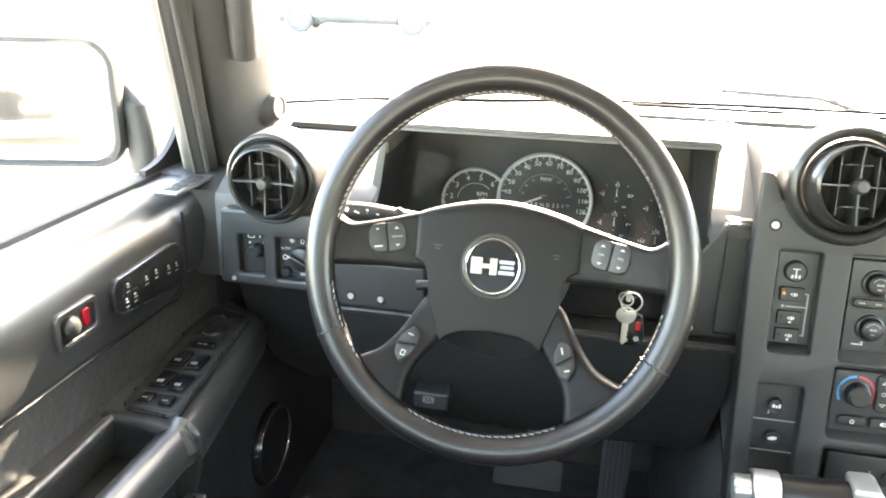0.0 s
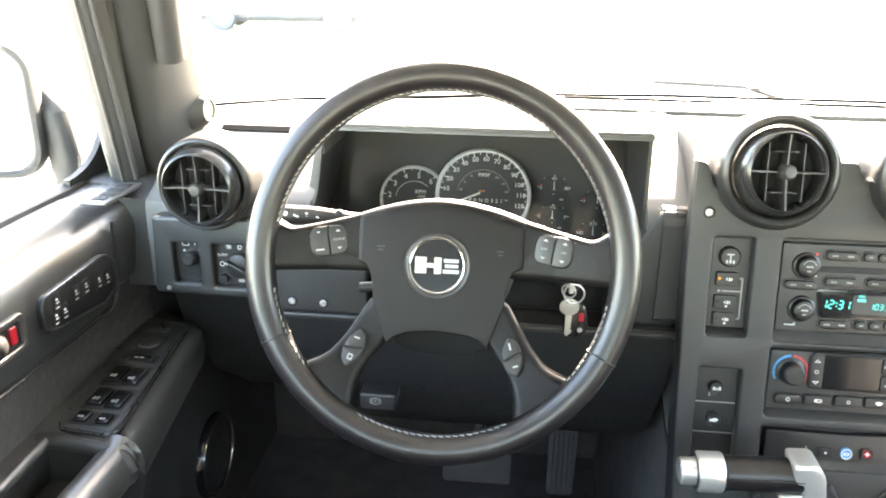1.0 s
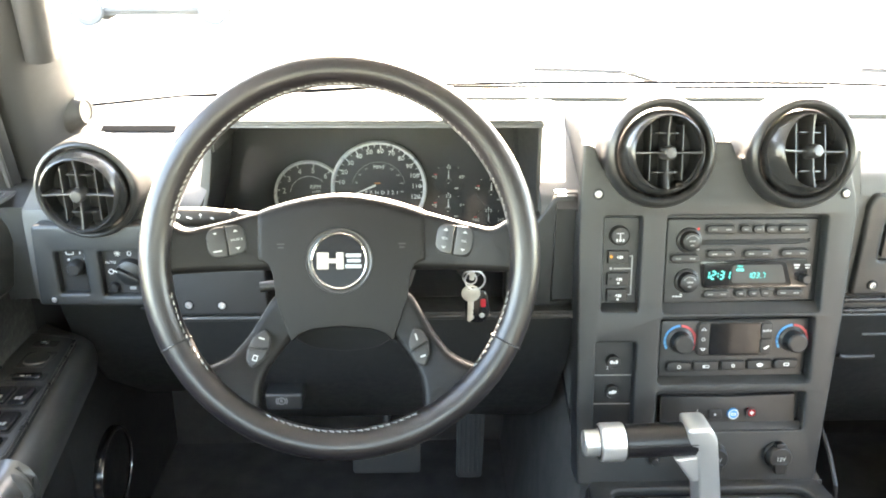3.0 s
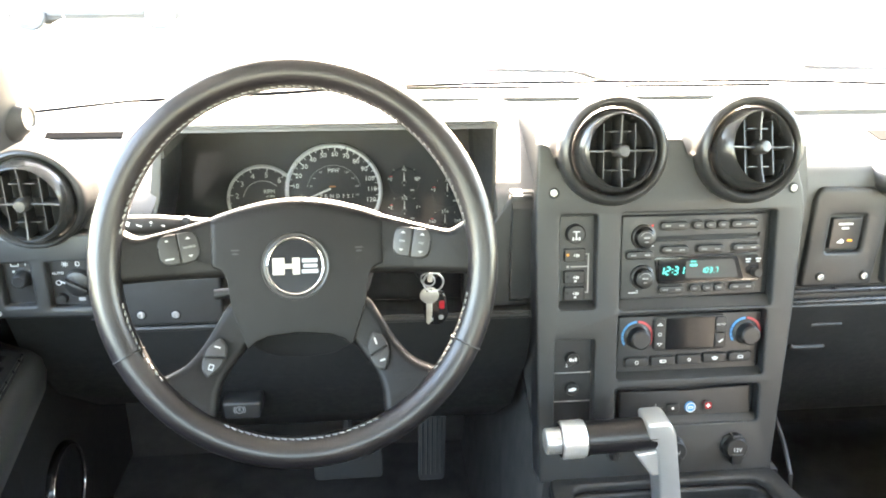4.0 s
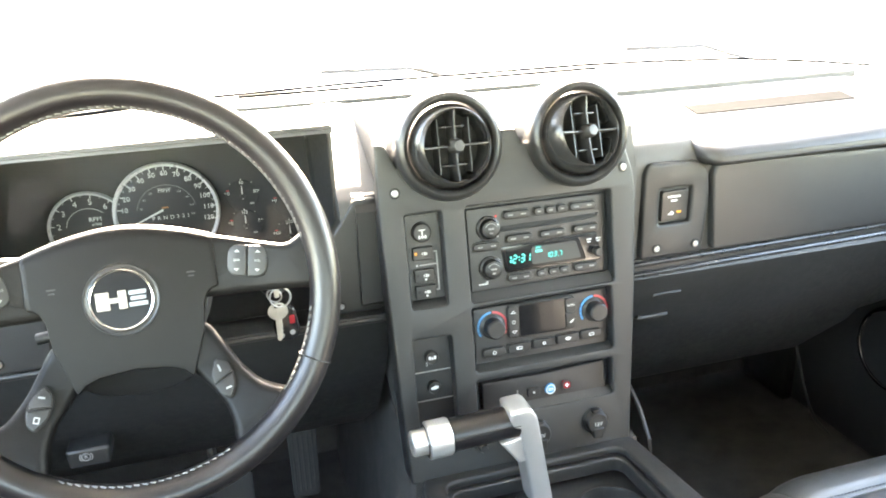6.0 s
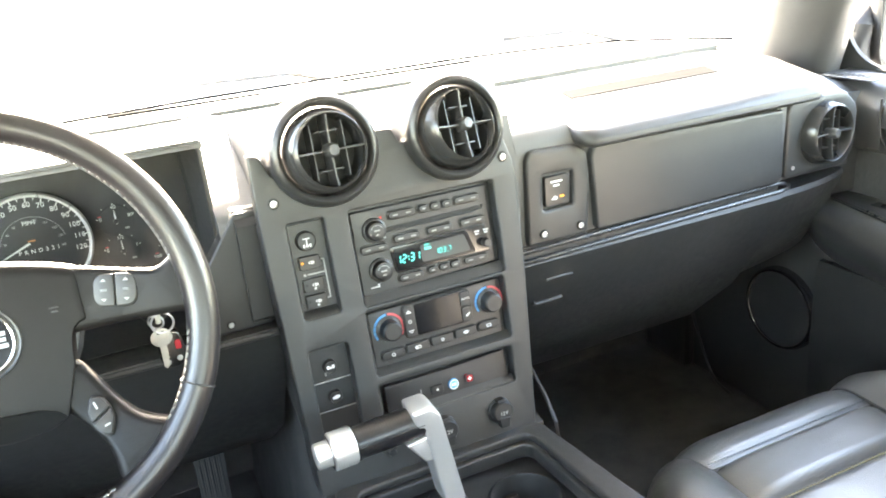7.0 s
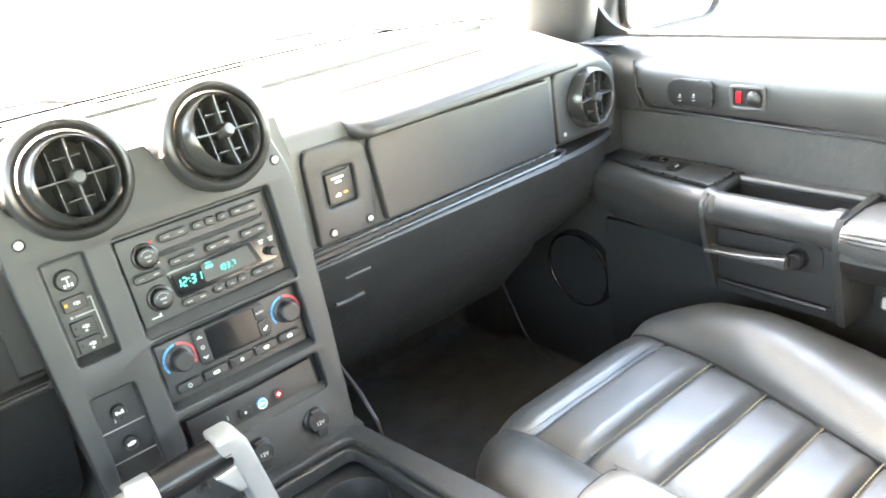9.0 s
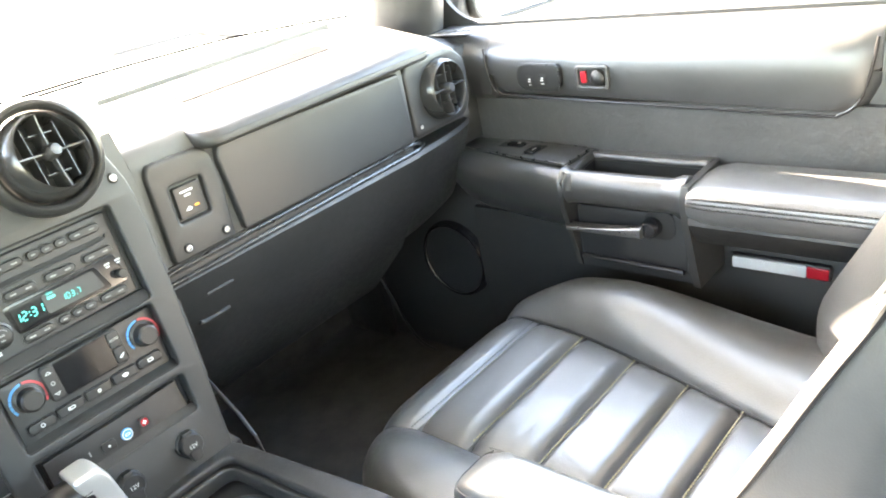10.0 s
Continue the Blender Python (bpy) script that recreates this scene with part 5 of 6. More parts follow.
    for z in (0.2895, 0.2820):
        part("seam", tube(smooth([(0.6535, -0.60, z), (0.6535, -0.33, z), (0.655, -0.295, z), (0.6605, -0.273, z), (0.675, -0.267, z), (0.693, -0.2663, z), (0.712, -0.267, z), (0.7255, -0.273, z), (0.731, -0.295, z), (0.7325, -0.60, z)]), 0.0009, 5), SEAM, ar)
    return t


seat()


# ---- things in the centre stack ----
def on_stack(u, v, w=0.0, rz=0.0):
    return STACK_M @ at(u, v, w, rz)


def pill(u, v, w, h, r, z0, z1, bev=0.001):
    return plate([rr(u, v, w, h, r)], z0, z1, bev)


SEGMENTS = {"1": "bc", "2": "abged", "3": "abgcd", "0": "abcdef", "7": "abc"}


def digits(text, w, h, th):
    """Display digits made of bars, as loops for a plate."""
    loops, x = [], 0.0
    spots = {"a": (0, h, 1), "g": (0, h / 2, 1), "d": (0, 0, 1), "b": (w / 2, h * 0.75, 0), "c": (w / 2, h * 0.25, 0), "e": (-w / 2, h * 0.25, 0), "f": (-w / 2, h * 0.75, 0)}
    for c in text:
        if c in ":.":
            for y in ((h * 0.3, h * 0.7) if c == ":" else (0.0,)):
                loops.append(rr(x - w * 0.22, y, th, th, th * 0.3, 2))
            x += w * 0.55
            continue
        for s in SEGMENTS[c]:
            cx, cy, flat = spots[s]
            sw, sh = (w - th * 1.15, th) if flat else (th, h / 2 - th * 0.7)
            loops.append([(px + 0.12 * py, py) for px, py in rr(x + cx, cy, sw, sh, th * 0.3, 2)])
        x += w * 1.55
    n = x / 2
    return [[(px - n + w * 0.6, py - h / 2) for px, py in lp] for lp in loops]


def word_bars(cx, cy, n, size):
    """Unreadable lettering: a row of small bars."""
    return [rr(cx + (i - (n - 1) / 2) * size * 1.15, cy, size * (0.75 if i % 3 else 0.9), size * (1.3 if i % 2 else 1.1), size * 0.2, 2) for i in range(n)]


def radio():
    t = thing("car_radio", "black car radio with knobs, disc slot and lit cyan clock", "car radio", on_stack(0.0345, 0.0748, -0.008))
    o = lambda u, v: (u - 0.0345, v - 0.0785)
    part("face", plate([rounded([(-0.097, -0.054), (0.095, -0.050), (0.098, 0.057), (-0.097, 0.057)], 0.004)], -0.030, -0.006, 0.002), RECESS, t, "black radio face")
    for v in (0.108, 0.055):
        u, y = o(-0.034, v)
        part("collar", lathe([(0.0165, -0.0062), (0.0155, -0.002), (0.0135, -0.001), (0.012, -0.004)], 32), VENT, t, m=at(u, y))
        k = part("knob", lathe([(0, 0.0075), (0.0085, 0.0075), (0.0112, 0.006), (0.0118, -0.005)], 32), BUTTON, t, "black rotary knob", m=at(u, y))
        part("legend", plate([ring(0, 0, 0.0084, 24, 25, 155) + ring(0, 0, 0.0078, 24, 155, 25)], 0.0073, 0.0078), GREYPRINT, k)
        part("legend", plate(word_bars(0, 0.001, 4, 0.0017) + word_bars(0, -0.0045, 3, 0.0014), 0.0076, 0.0079), GREYPRINT, k)
    keys = [(0.0055, 0.122, 0.036), (0.0370, 0.122, 0.014), (0.0535, 0.122, 0.014), (0.0700, 0.122, 0.014), (0.0995, 0.122, 0.037),
            (0.0075, 0.0903, 0.036), (0.0548, 0.0906, 0.036), (0.1030, 0.0910, 0.036), (-0.0385, 0.0847, 0.036),
            (0.0050, 0.0378, 0.034), (0.0362, 0.0386, 0.014), (0.0536, 0.0387, 0.015), (0.0692, 0.0389, 0.014), (0.0998, 0.0391, 0.034)]
    for u, v, w in keys:
        a, b = o(u, v)
        part("bezel", plate([rr(a, b, w + 0.0045, 0.0140, 0.0065), rr(a, b, w + 0.0015, 0.0110, 0.0052)], -0.0065, -0.0045, 0.0005), VENT, t)
        k = part("button", pill(a, b, w, 0.0098, 0.0046, -0.007, -0.0015, 0.0012), BUTTON, t)
        for du in ((-0.25, 0.25) if w > 0.03 else (0,)):
            part("legend", plate(word_bars(a + du * w, b, 4 if w > 0.03 else 3, 0.0015), -0.0015, -0.0012), GREYPRINT, k)
    a, b = o(0.0496, 0.1055)
    sl = part("disc_slot", plate([rounded([(a - 0.072, b + 0.0025), (a + 0.066, b + 0.0035), (a + 0.069, b + 0.001), (a + 0.06, b - 0.001), (a - 0.072, b - 0.0035)], 0.001)], -0.0065, -0.0048), DARK, t, "dark disc slot")
    part("lip", tube([(a - 0.072, b - 0.0042, -0.005), (a + 0.05, b - 0.003, -0.0048), (a + 0.070, b - 0.001, -0.005)], 0.001, 6), STACK, sl)
    part("release", lathe([(0, 0.001), (0.002, 0.0008), (0.0024, -0.002)], 12), BUTTON, t, m=at(a + 0.072, b + 0.002, -0.004))
    a, b = o(0.048, 0.0625)
    part("display_bezel", plate([rounded([(a - 0.067, b + 0.0185), (a + 0.072, b + 0.022), (a + 0.077, b - 0.0165), (a - 0.062, b - 0.0175)], 0.006)], -0.0065, -0.005, 0.0006), GLOSS, t)
    d = part("display", plate([rounded([(a - 0.061, b + 0.0155), (a + 0.045, b + 0.0165), (a + 0.055, b - 0.0145), (a - 0.059, b - 0.0145)], 0.004)], -0.006, -0.0042, 0.0004), DISPLAY, t, "dark display window")
    part("panel", plate([rounded([(a - 0.024, b + 0.0125), (a + 0.040, b + 0.0135), (a + 0.047, b - 0.0105), (a - 0.024, b - 0.0105)], 0.003)], -0.0042, -0.0038), STACK, d)
    u, v = o(0.0052, 0.0627)
    part("lettering", plate(digits("12:31", 0.0052, 0.0098, 0.0016), 0, 0.0003), CYAN_GLOW, d, "lit cyan clock digits", m=at(u, v, -0.0036))
    u, v = o(0.0338, 0.0738)
    part("lettering", lettering("FM1", 0.0045), CYAN_GLOW, d, m=at(u, v, -0.0034))
    part("lettering", plate([rr(u, v - 0.0045, 0.0095, 0.0028, 0.0004)], -0.0037, -0.0032), CYAN_GLOW, d)
    u, v = o(0.0555, 0.0622)
    part("lettering", plate(digits("103.7", 0.0036, 0.0066, 0.0011), 0, 0.0003), CYAN_GLOW, d, "lit cyan station digits", m=at(u, v, -0.0034))
    u, v = o(0.1177, 0.058)
    part("small_knob", lathe([(0, 0.006), (0.005, 0.006), (0.0058, 0.005), (0.006, -0.005)], 20), BUTTON, t, m=at(u, v))
    for k in range(2):
        part("legend", plate(word_bars(u - 0.010 + 0.014 * k, v + 0.017, 4, 0.0016) + word_bars(u - 0.010 + 0.014 * k, v + 0.0135, 3, 0.0016), -0.005, -0.0045), WHITE, t)
    u, v = o(-0.0223, 0.1225)
    part("lamp", lathe([(0, 0.0), (0.0012, 0.0), (0.0016, -0.002)], 10), RED_GLOW, t, "tiny red lamp", m=at(u, v, -0.005))
    for k, (u, v, w) in enumerate(((-0.045, 0.0345, 0.014), (-0.024, 0.096, 0.010), (-0.040, 0.037, 0.005))):
        a, b = o(u, v)
        part("legend", plate(word_bars(a, b, int(w / 0.0017), 0.0014), -0.006, -0.0055), WHITE, t)
    return t


radio()


def climate():
    t = thing("climate_control", "black climate control panel with two dials and dark display", "climate control", on_stack(0.033, -0.0405, -0.008))
    o = lambda u, v: (u - 0.033, v + 0.037)
    part("face", plate([rounded([(-0.097, -0.041), (0.095, -0.038), (0.099, 0.041), (-0.096, 0.039)], 0.004)], -0.030, -0.006, 0.002), RECESS, t, "black panel face")
    for u in (-0.0373, 0.1108):
        a, b = o(u, -0.0252)
        dl = part("dial", lathe([(0, 0.0125), (0.0108, 0.0125), (0.0130, 0.0105), (0.0138, -0.005)], 36), BUTTON, t, "black temperature dial", m=at(a, b))
        part("skirt", lathe([(0.0138, -0.004), (0.0165, -0.0052), (0.0168, -0.0065)], 36), VENT, dl)
        for a0, a1, mt in ((93, 158, BLUEPRINT), (160, 176, BLUEPRINT), (178, 194, BLUEPRINT), (196, 212, BLUEPRINT), (87, -18, REDPRINT), (-21, -36, REDPRINT)):
            part("scale", plate([ring(0, 0, 0.0215, 20, a0, a1) + ring(0, 0, 0.0186, 20, a1, a0)], -0.0062, -0.0055), mt, dl, "blue cold scale" if mt is BLUEPRINT else "red hot scale")
    a, b = o(0.033, -0.0222)
    part("display_frame", plate([rr(a, b, 0.1, 0.047, 0.008)], -0.0065, -0.003, 0.001), BUTTON, t)
    part("display", plate([rr(a + 0.0005, b, 0.066, 0.043, 0.002)], -0.004, -0.0022, 0.0004), DISPLAY, t, "dark unlit display window")
    for du, dv, h in ((-0.0415, 0, 0.042), (0.0415, 0.0108, 0.0205), (0.0415, -0.0108, 0.0205)):
        part("button", plate([rr(a + du, b + dv, 0.0145, h, 0.004)], -0.004, -0.001, 0.0008), BUTTON, t)
    for dv, tri in ((0.0135, 1), (-0.0135, -1)):
        part("legend", plate([[(a - 0.0455, b + dv - tri * 0.0016), (a - 0.0375, b + dv - tri * 0.0016), (a - 0.0415, b + dv + tri * 0.0024)][::tri],
                              [(a - 0.0438, b + dv - tri * 0.0008), (a - 0.0392, b + dv - tri * 0.0008), (a - 0.0415, b + dv + tri * 0.0013)][::tri]], -0.001, -0.0007), WHITE, t)
    part("legend", plate([ring(a - 0.0415, b, 0.0028, 8), ring(a - 0.0415, b, 0.0014, 8)], -0.001, -0.0007), GREYPRINT, t)
    part("lettering", lettering("AUTO", 0.0042), WHITE, t, m=at(a + 0.0415, b + 0.0108, -0.0008))
    part("legend", plate([rounded([(a + 0.038, b - 0.013), (a + 0.0455, b - 0.0085), (a + 0.0455, b - 0.0105), (a + 0.041, b - 0.0145)], 0.0005)], -0.001, -0.0007), WHITE, t)
    for i, u in enumerate((-0.0383, -0.0027, 0.0331, 0.0684, 0.1036)):
        a, b = o(u, -0.0596 + 0.0006 * i)
        part("bezel", plate([rr(a, b, 0.0345, 0.0150, 0.004)], -0.0065, -0.0055), DARK, t)
        part("button", plate([rr(a, b, 0.0318, 0.0125, 0.0055 if i in (0, 4) else 0.002)], -0.0065, -0.001, 0.0012), BUTTON, t)
        g = [[ring(a, b, 0.0026, 16), ring(a, b, 0.0016, 16)], [rr(a, b, 0.009, 0.004, 0.0018), rr(a + 0.001, b, 0.005, 0.002, 0.0009)], [ring(a, b, 0.0024, 8), ring(a, b, 0.0013, 8)],
             [rounded([(a - 0.0048, b + 0.001), (a, b + 0.0028), (a + 0.0048, b + 0.001), (a + 0.002, b - 0.0022), (a - 0.002, b - 0.0022)], 0.0006)], [rr(a, b, 0.0075, 0.0042, 0.001), rr(a, b, 0.0052, 0.0022, 0.0006)]][i]
        part("legend", plate(g, -0.001, -0.0006), WHITE, t)
    return t


climate()


def switch_bank():
    t = thing("drive_switch_bank", "black bank of drive mode buttons with amber lamp", "switch panel", on_stack(-0.122, 0.0705, -0.008))
    o = lambda u, v: (u + 0.122, v - 0.074)
    part("face", plate([rr(0, 0, 0.050, 0.124, 0.003)], -0.03, -0.0085), RECESS, t)
    a, b = o(-0.1229, 0.1141)
    k = part("round_button", lathe([(0, -0.0012), (0.0105, -0.001), (0.0125, -0.003), (0.0128, -0.0085)], 32), BUTTON, t, "round button", m=at(a, b))
    for g in ([rr(0, -0.001, 0.0012, 0.009, 0.0004)], [rr(0, 0.0035, 0.009, 0.0012, 0.0004)], [rr(-0.004, -0.0055, 0.002, 0.004, 0.0004)], [rr(0, -0.0055, 0.0028, 0.0028, 0.0004)], [rr(0.004, -0.0055, 0.002, 0.004, 0.0004)]):
        part("legend", plate(g, -0.0012, -0.0008), WHITE, k)
    for v in (0.0866, 0.0580, 0.0366):
        a, b = o(-0.1235, v)
        k = part("button", plate([rr(a, b, 0.0268, 0.0170, 0.002)], -0.009, -0.003, 0.0012), BUTTON, t)
        part("lettering", lettering("4", 0.0058), WHITE, k, m=at(a - 0.001, b, -0.0029))
        part("legend", plate([rr(a + 0.0022, b, 0.0018, 0.0042, 0.0004), rr(a + 0.0046, b, 0.0014, 0.0034, 0.0004)], -0.003, -0.0026), WHITE, k)
        if v < 0.08:
            part("legend", plate([rr(a + 0.001, b - 0.0048, 0.0028, 0.0022, 0.0004)], -0.003, -0.0026), WHITE, k)
        part("lamp", plate([rr(a - 0.0095, b + 0.001, 0.0034, 0.0034, 0.0016)], -0.003, -0.0022), AMBER_GLOW if v > 0.08 else DARK, k, "lit amber lamp" if v > 0.08 else "")
    part("bracket", plate([[(0.0165, -0.038), (0.0182, -0.038), (0.0182, 0.014), (0.0135, 0.014), (0.0135, 0.0125), (0.0165, 0.0125), (0.0165, -0.0023), (-0.006, -0.0023), (-0.006, -0.0038), (0.0165, -0.0038), (0.0165, -0.0365), (0.0135, -0.0365), (0.0135, -0.038)][::-1]], -0.0085, -0.0081), GREYPRINT, t)
    part("legend", plate([rr(-0.0095, -0.003, 0.003, 0.003, 0.0004)], -0.0085, -0.0081), GREYPRINT, t)
    t2 = thing("suspension_switch_bank", "black panel with two round buttons", "switch panel", on_stack(-0.1235, -0.092, -0.008))
    part("face", plate([rr(0, 0, 0.053, 0.125, 0.003)], -0.03, -0.0085), RECESS, t2)
    for v in (-0.0515, -0.0925):
        k = part("round_button", lathe([(0, -0.002), (0.007, -0.002), (0.0088, -0.004), (0.0092, -0.0085)], 28), BUTTON, t2, m=at(-0.0005, v + 0.088))
        part("rim", lathe([(0.0072, -0.0022), (0.0080, -0.0012), (0.0090, -0.0035)], 28), VENT, k)
        g = [rounded([(-0.005, -0.002), (-0.0045, 0.0008), (-0.002, 0.001), (0.0005, 0.0025), (0.0055, 0.0015), (0.005, -0.001), (0.001, -0.0025)], 0.0006)] if v < -0.09 else [rr(-0.003, 0, 0.0035, 0.0042, 0.0012), rr(0.0005, -0.0008, 0.002, 0.0030, 0.0006), rr(0.0038, 0.0002, 0.0026, 0.0045, 0.0005)]
        part("legend", plate(g, -0.002, -0.0014), WHITE, k)
    part("lettering", lettering("2", 0.006), WHITE, t2, m=at(-0.007, 0.0265, -0.0083))
    for v in (-0.0712, -0.111):
        part("divider", box(0.050, 0.0012, 0.0012, 0), GREYPRINT, t2, m=at(0, v + 0.088, -0.0085))


switch_bank()


def drawer():
    t = thing("storage_drawer", "black ashtray drawer with three small buttons", "drawer", on_stack(0.0325, -0.1250, -0.008))
    o = lambda u, v: (u - 0.030, v + 0.1195)
    part("front", plate([rounded([(-0.092, -0.0205), (0.091, -0.0215), (0.089, 0.0225), (0.0, 0.0195), (-0.091, 0.0205)], 0.003)], -0.03, -0.004, 0.002), RECESS, t, "black drawer front")
    a, b = o(0.0115, -0.124)
    k = part("button", plate([rr(a, b, 0.018, 0.0125, 0.003)], -0.005, -0.001, 0.001), BUTTON, t)
    part("legend", lathe([(0, 0.0004), (0.0017, 0.0)], 12), WHITE, k, m=at(a, b, -0.001))
    a, b = o(0.0362, -0.1238)
    k = part("round_button", lathe([(0, -0.001), (0.007, -0.001), (0.008, -0.005)], 28), BLUEPRINT, t, "round blue assistance button", m=at(a, b))
    part("legend", plate([ring(0, 0, 0.0068, 28), ring(0, 0, 0.0056, 28)], -0.001, -0.0006), WHITE, k)
    part("legend", plate([rr(0, 0, 0.007, 0.0035, 0.001), rr(0, 0, 0.004, 0.0016, 0.0005)], -0.001, -0.0006), WHITE, k)
    a, b = o(0.0605, -0.1221)
    k = part("button", plate([rr(a, b, 0.0125, 0.0125, 0.003)], -0.005, -0.001, 0.001), RED_LENS, t, "dark red emergency button")
    part("bezel", plate([rr(a, b, 0.0145, 0.0145, 0.004), rr(a, b, 0.0095, 0.0095, 0.003)], -0.001, -0.0003, 0.0003), BUTTON, k)
    part("legend", plate([rr(a, b, 0.0055, 0.0018, 0.0004)], -0.001, -0.0006), WHITE, k)
    part("legend", plate([rr(a, b, 0.0018, 0.0055, 0.0004)], -0.001, -0.0005), WHITE, k)
    part("keyhole", box(0.0016, 0.006, 0.001, 0), GREYPRINT, t, m=at(a - 0.072, b + 0.0015, -0.0042))
    for u in (0.0115, 0.0965):
        s = thing("power_socket", "black capped power socket marked 12V", "power socket", on_stack(u, -0.1825), group="power sockets")
        part("cap", lathe([(0, 0.014), (0.0135, 0.014), (0.0158, 0.0115), (0.0165, 0.004), (0.018, 0.003), (0.0185, -0.002)], 36), BUTTON, s, "round rubber cap")
        part("tab", plate([rounded([(-0.009, -0.006), (0.009, -0.006), (0.007, -0.022), (-0.007, -0.022)], 0.003)], 0.006, 0.0155, 0.002), BUTTON, s, "pull tab")
        part("hinge", box(0.012, 0.005, 0.012, 0.0015), BUTTON, s, m=at(0, 0.0165, 0))
        part("lettering", lettering("12V", 0.0078), WHITE, s, m=at(0, -0.001, 0.0143))
    s = thing("dimmer_knob", "small black knob on the fascia", "knob", on_stack(-0.069, -0.1865))
    part("knob", lathe([(0, 0.012), (0.0045, 0.0115), (0.006, 0.008), (0.0065, 0.002), (0.009, 0.0015), (0.0095, -0.001)], 24), BUTTON, s)


drawer()


# ---- instrument cluster ----
def cluster():
    CM = face_at(0.0, 0.372, 0.0)
    t = thing("instrument_cluster", "black instrument cluster with white-ringed speedometer and small gauges", "instrument cluster", CM)
    A = [(-0.222, 0.46), (-0.1815, 0.612), (-0.1695, 0.6965), (0.2385, 0.6975), (0.2395, 0.60), (0.240, 0.46)]
    B = [(-0.224, 0.46), (-0.188, 0.60), (-0.1765, 0.681), (0.226, 0.681), (0.231, 0.58), (0.232, 0.46)]
    part("shroud", loft([[(x, z, 0.150) for x, z in rounded(A, 0.010)], [(x, z, 0.146) for x, z in rounded(A, 0.010)], [(x, z, 0.0) for x, z in rounded(B, 0.010)]], True, False), RECESS, t, "black shroud walls")
    part("bezel", plate([[(-0.235, 0.458), (0.2445, 0.458), (0.2445, 0.60), (0.2435, 0.702), (-0.1785, 0.701), (-0.1935, 0.616), (-0.1865, 0.6105), (-0.2275, 0.48)][::-1], rounded(A, 0.010)], 0.140, 0.1475, 0.001), DASH_TOP, t, "charcoal surround")
    part("face", plate([[(-0.240, 0.455), (-0.184, 0.684), (0.2435, 0.684), (0.2435, 0.455)][::-1]], -0.03, 0.0), RECESS, t, "black gauge face")

    def gauge(cx, cz, r, labels, a0, a1, size, ticks, ringed):
        g = part("gauge", lathe([(0, 0.001), (r * 0.93, 0.001), (r * 0.95, 0.0)], 56), GLOSSDIAL, t, "black dial", m=at(cx, cz, 0.008 if r > 0.06 else 0.001))
        if ringed:
            part("dial_ring", lathe([(r * 0.93, 0.001), (r * 0.945, 0.006), (r * 0.985, 0.0065), (r * 1.01, 0.004), (r * 1.015, 0.0)], 64), DIALRING, g, "bright silver ring")
        n = len(labels)
        for i, s in enumerate(labels):
            a = radians(a0 + (a1 - a0) * i / max(1, n - 1))
            if s:
                part("lettering", lettering(s, size), DIALWHITE, g, m=at(r * ticks[2] * math.cos(a), r * ticks[2] * math.sin(a), 0.0016))
        k = ticks[0]
        for i in range(k + 1):
            a = radians(a0 + (a1 - a0) * i / k)
            major = i % ticks[1] == 0
            l = r * (0.10 if major else 0.06)
            part("tick", box(l, 0.0013 if major else 0.0008, 0.0004, 0), DIALWHITE, g, m=Matrix.Rotation(a, 4, "Z") @ at(r * ticks[3] - l / 2, 0, 0.0012))
        return g
    g = gauge(0.029, 0.573, 0.070, [str(10 * k) for k in range(1, 13)], 171, -14.6, 0.0098, (22, 2, 0.79, 0.94), True)
    part("lettering", lettering("MPH", 0.0078), DIALWHITE, g, m=at(0, 0.031, 0.0016))
    for k in range(1, 10):
        a = radians(188 - 22 * k)
        part("lettering", lettering(str(20 * k), 0.0042), GREYPRINT, g, m=at(0.034 * math.cos(a), 0.034 * math.sin(a), 0.0016))
    part("scale", plate([ring(0, 0, 0.0392, 40, 170, 10) + ring(0, 0, 0.0388, 40, 10, 170)], 0.0012, 0.0015), GREYPRINT, g)
    part("lettering", plate([rr(-0.002, 0.007, 0.009, 0.0022, 0.0004)], 0.0012, 0.0016), AMBERPRINT, g)
    part("lettering", lettering("PRND321", 0.0078, spacing=1.75), DIALWHITE, g, m=at(0.004, -0.0075, 0.0016))
    part("needle", plate([[(-0.046, -0.0125), (-0.0455, -0.0135), (-0.004, 0.0035), (-0.005, 0.0062)]], 0.004, 0.005), DIALWHITE, g, "white needle")
    g = gauge(-0.074, 0.560, 0.052, [str(k) for k in range(1, 8)], 200, 20, 0.0115, (12, 2, 0.73, 0.94), True)
    part("lettering", lettering("RPM", 0.0088), DIALWHITE, g, m=at(0.009, 0.0125, 0.0016))
    part("lettering", lettering("x1000", 0.005), DIALWHITE, g, m=at(0.010, 0.0055, 0.0016))
    part("scale", plate([ring(0, 0, 0.0292, 40, 170, 45) + ring(0, 0, 0.0286, 40, 45, 170)], 0.0012, 0.0015), DIALWHITE, g)
    for cx, cz, labs in ((0.132, 0.582, ("0", "40", "80")), (0.196, 0.564, ("9", "14", "19")), (0.132, 0.538, ("E", "1/2", "F")), (0.193, 0.515, ("160", "210", "260"))):
        g = gauge(cx, cz, 0.0235, labs, 165, 15, 0.0072, (4, 2, 0.84, 1.06), False)
        part("needle", plate([[(-0.0012, -0.004), (-0.0004, 0.016), (0.0004, 0.016), (0.0012, -0.004)][::-1]], 0.003, 0.0036), DIALWHITE, g, "white needle")
        part("hub", lathe([(0, 0.005), (0.003, 0.0045), (0.0036, 0.001)], 16), BUTTON, g)
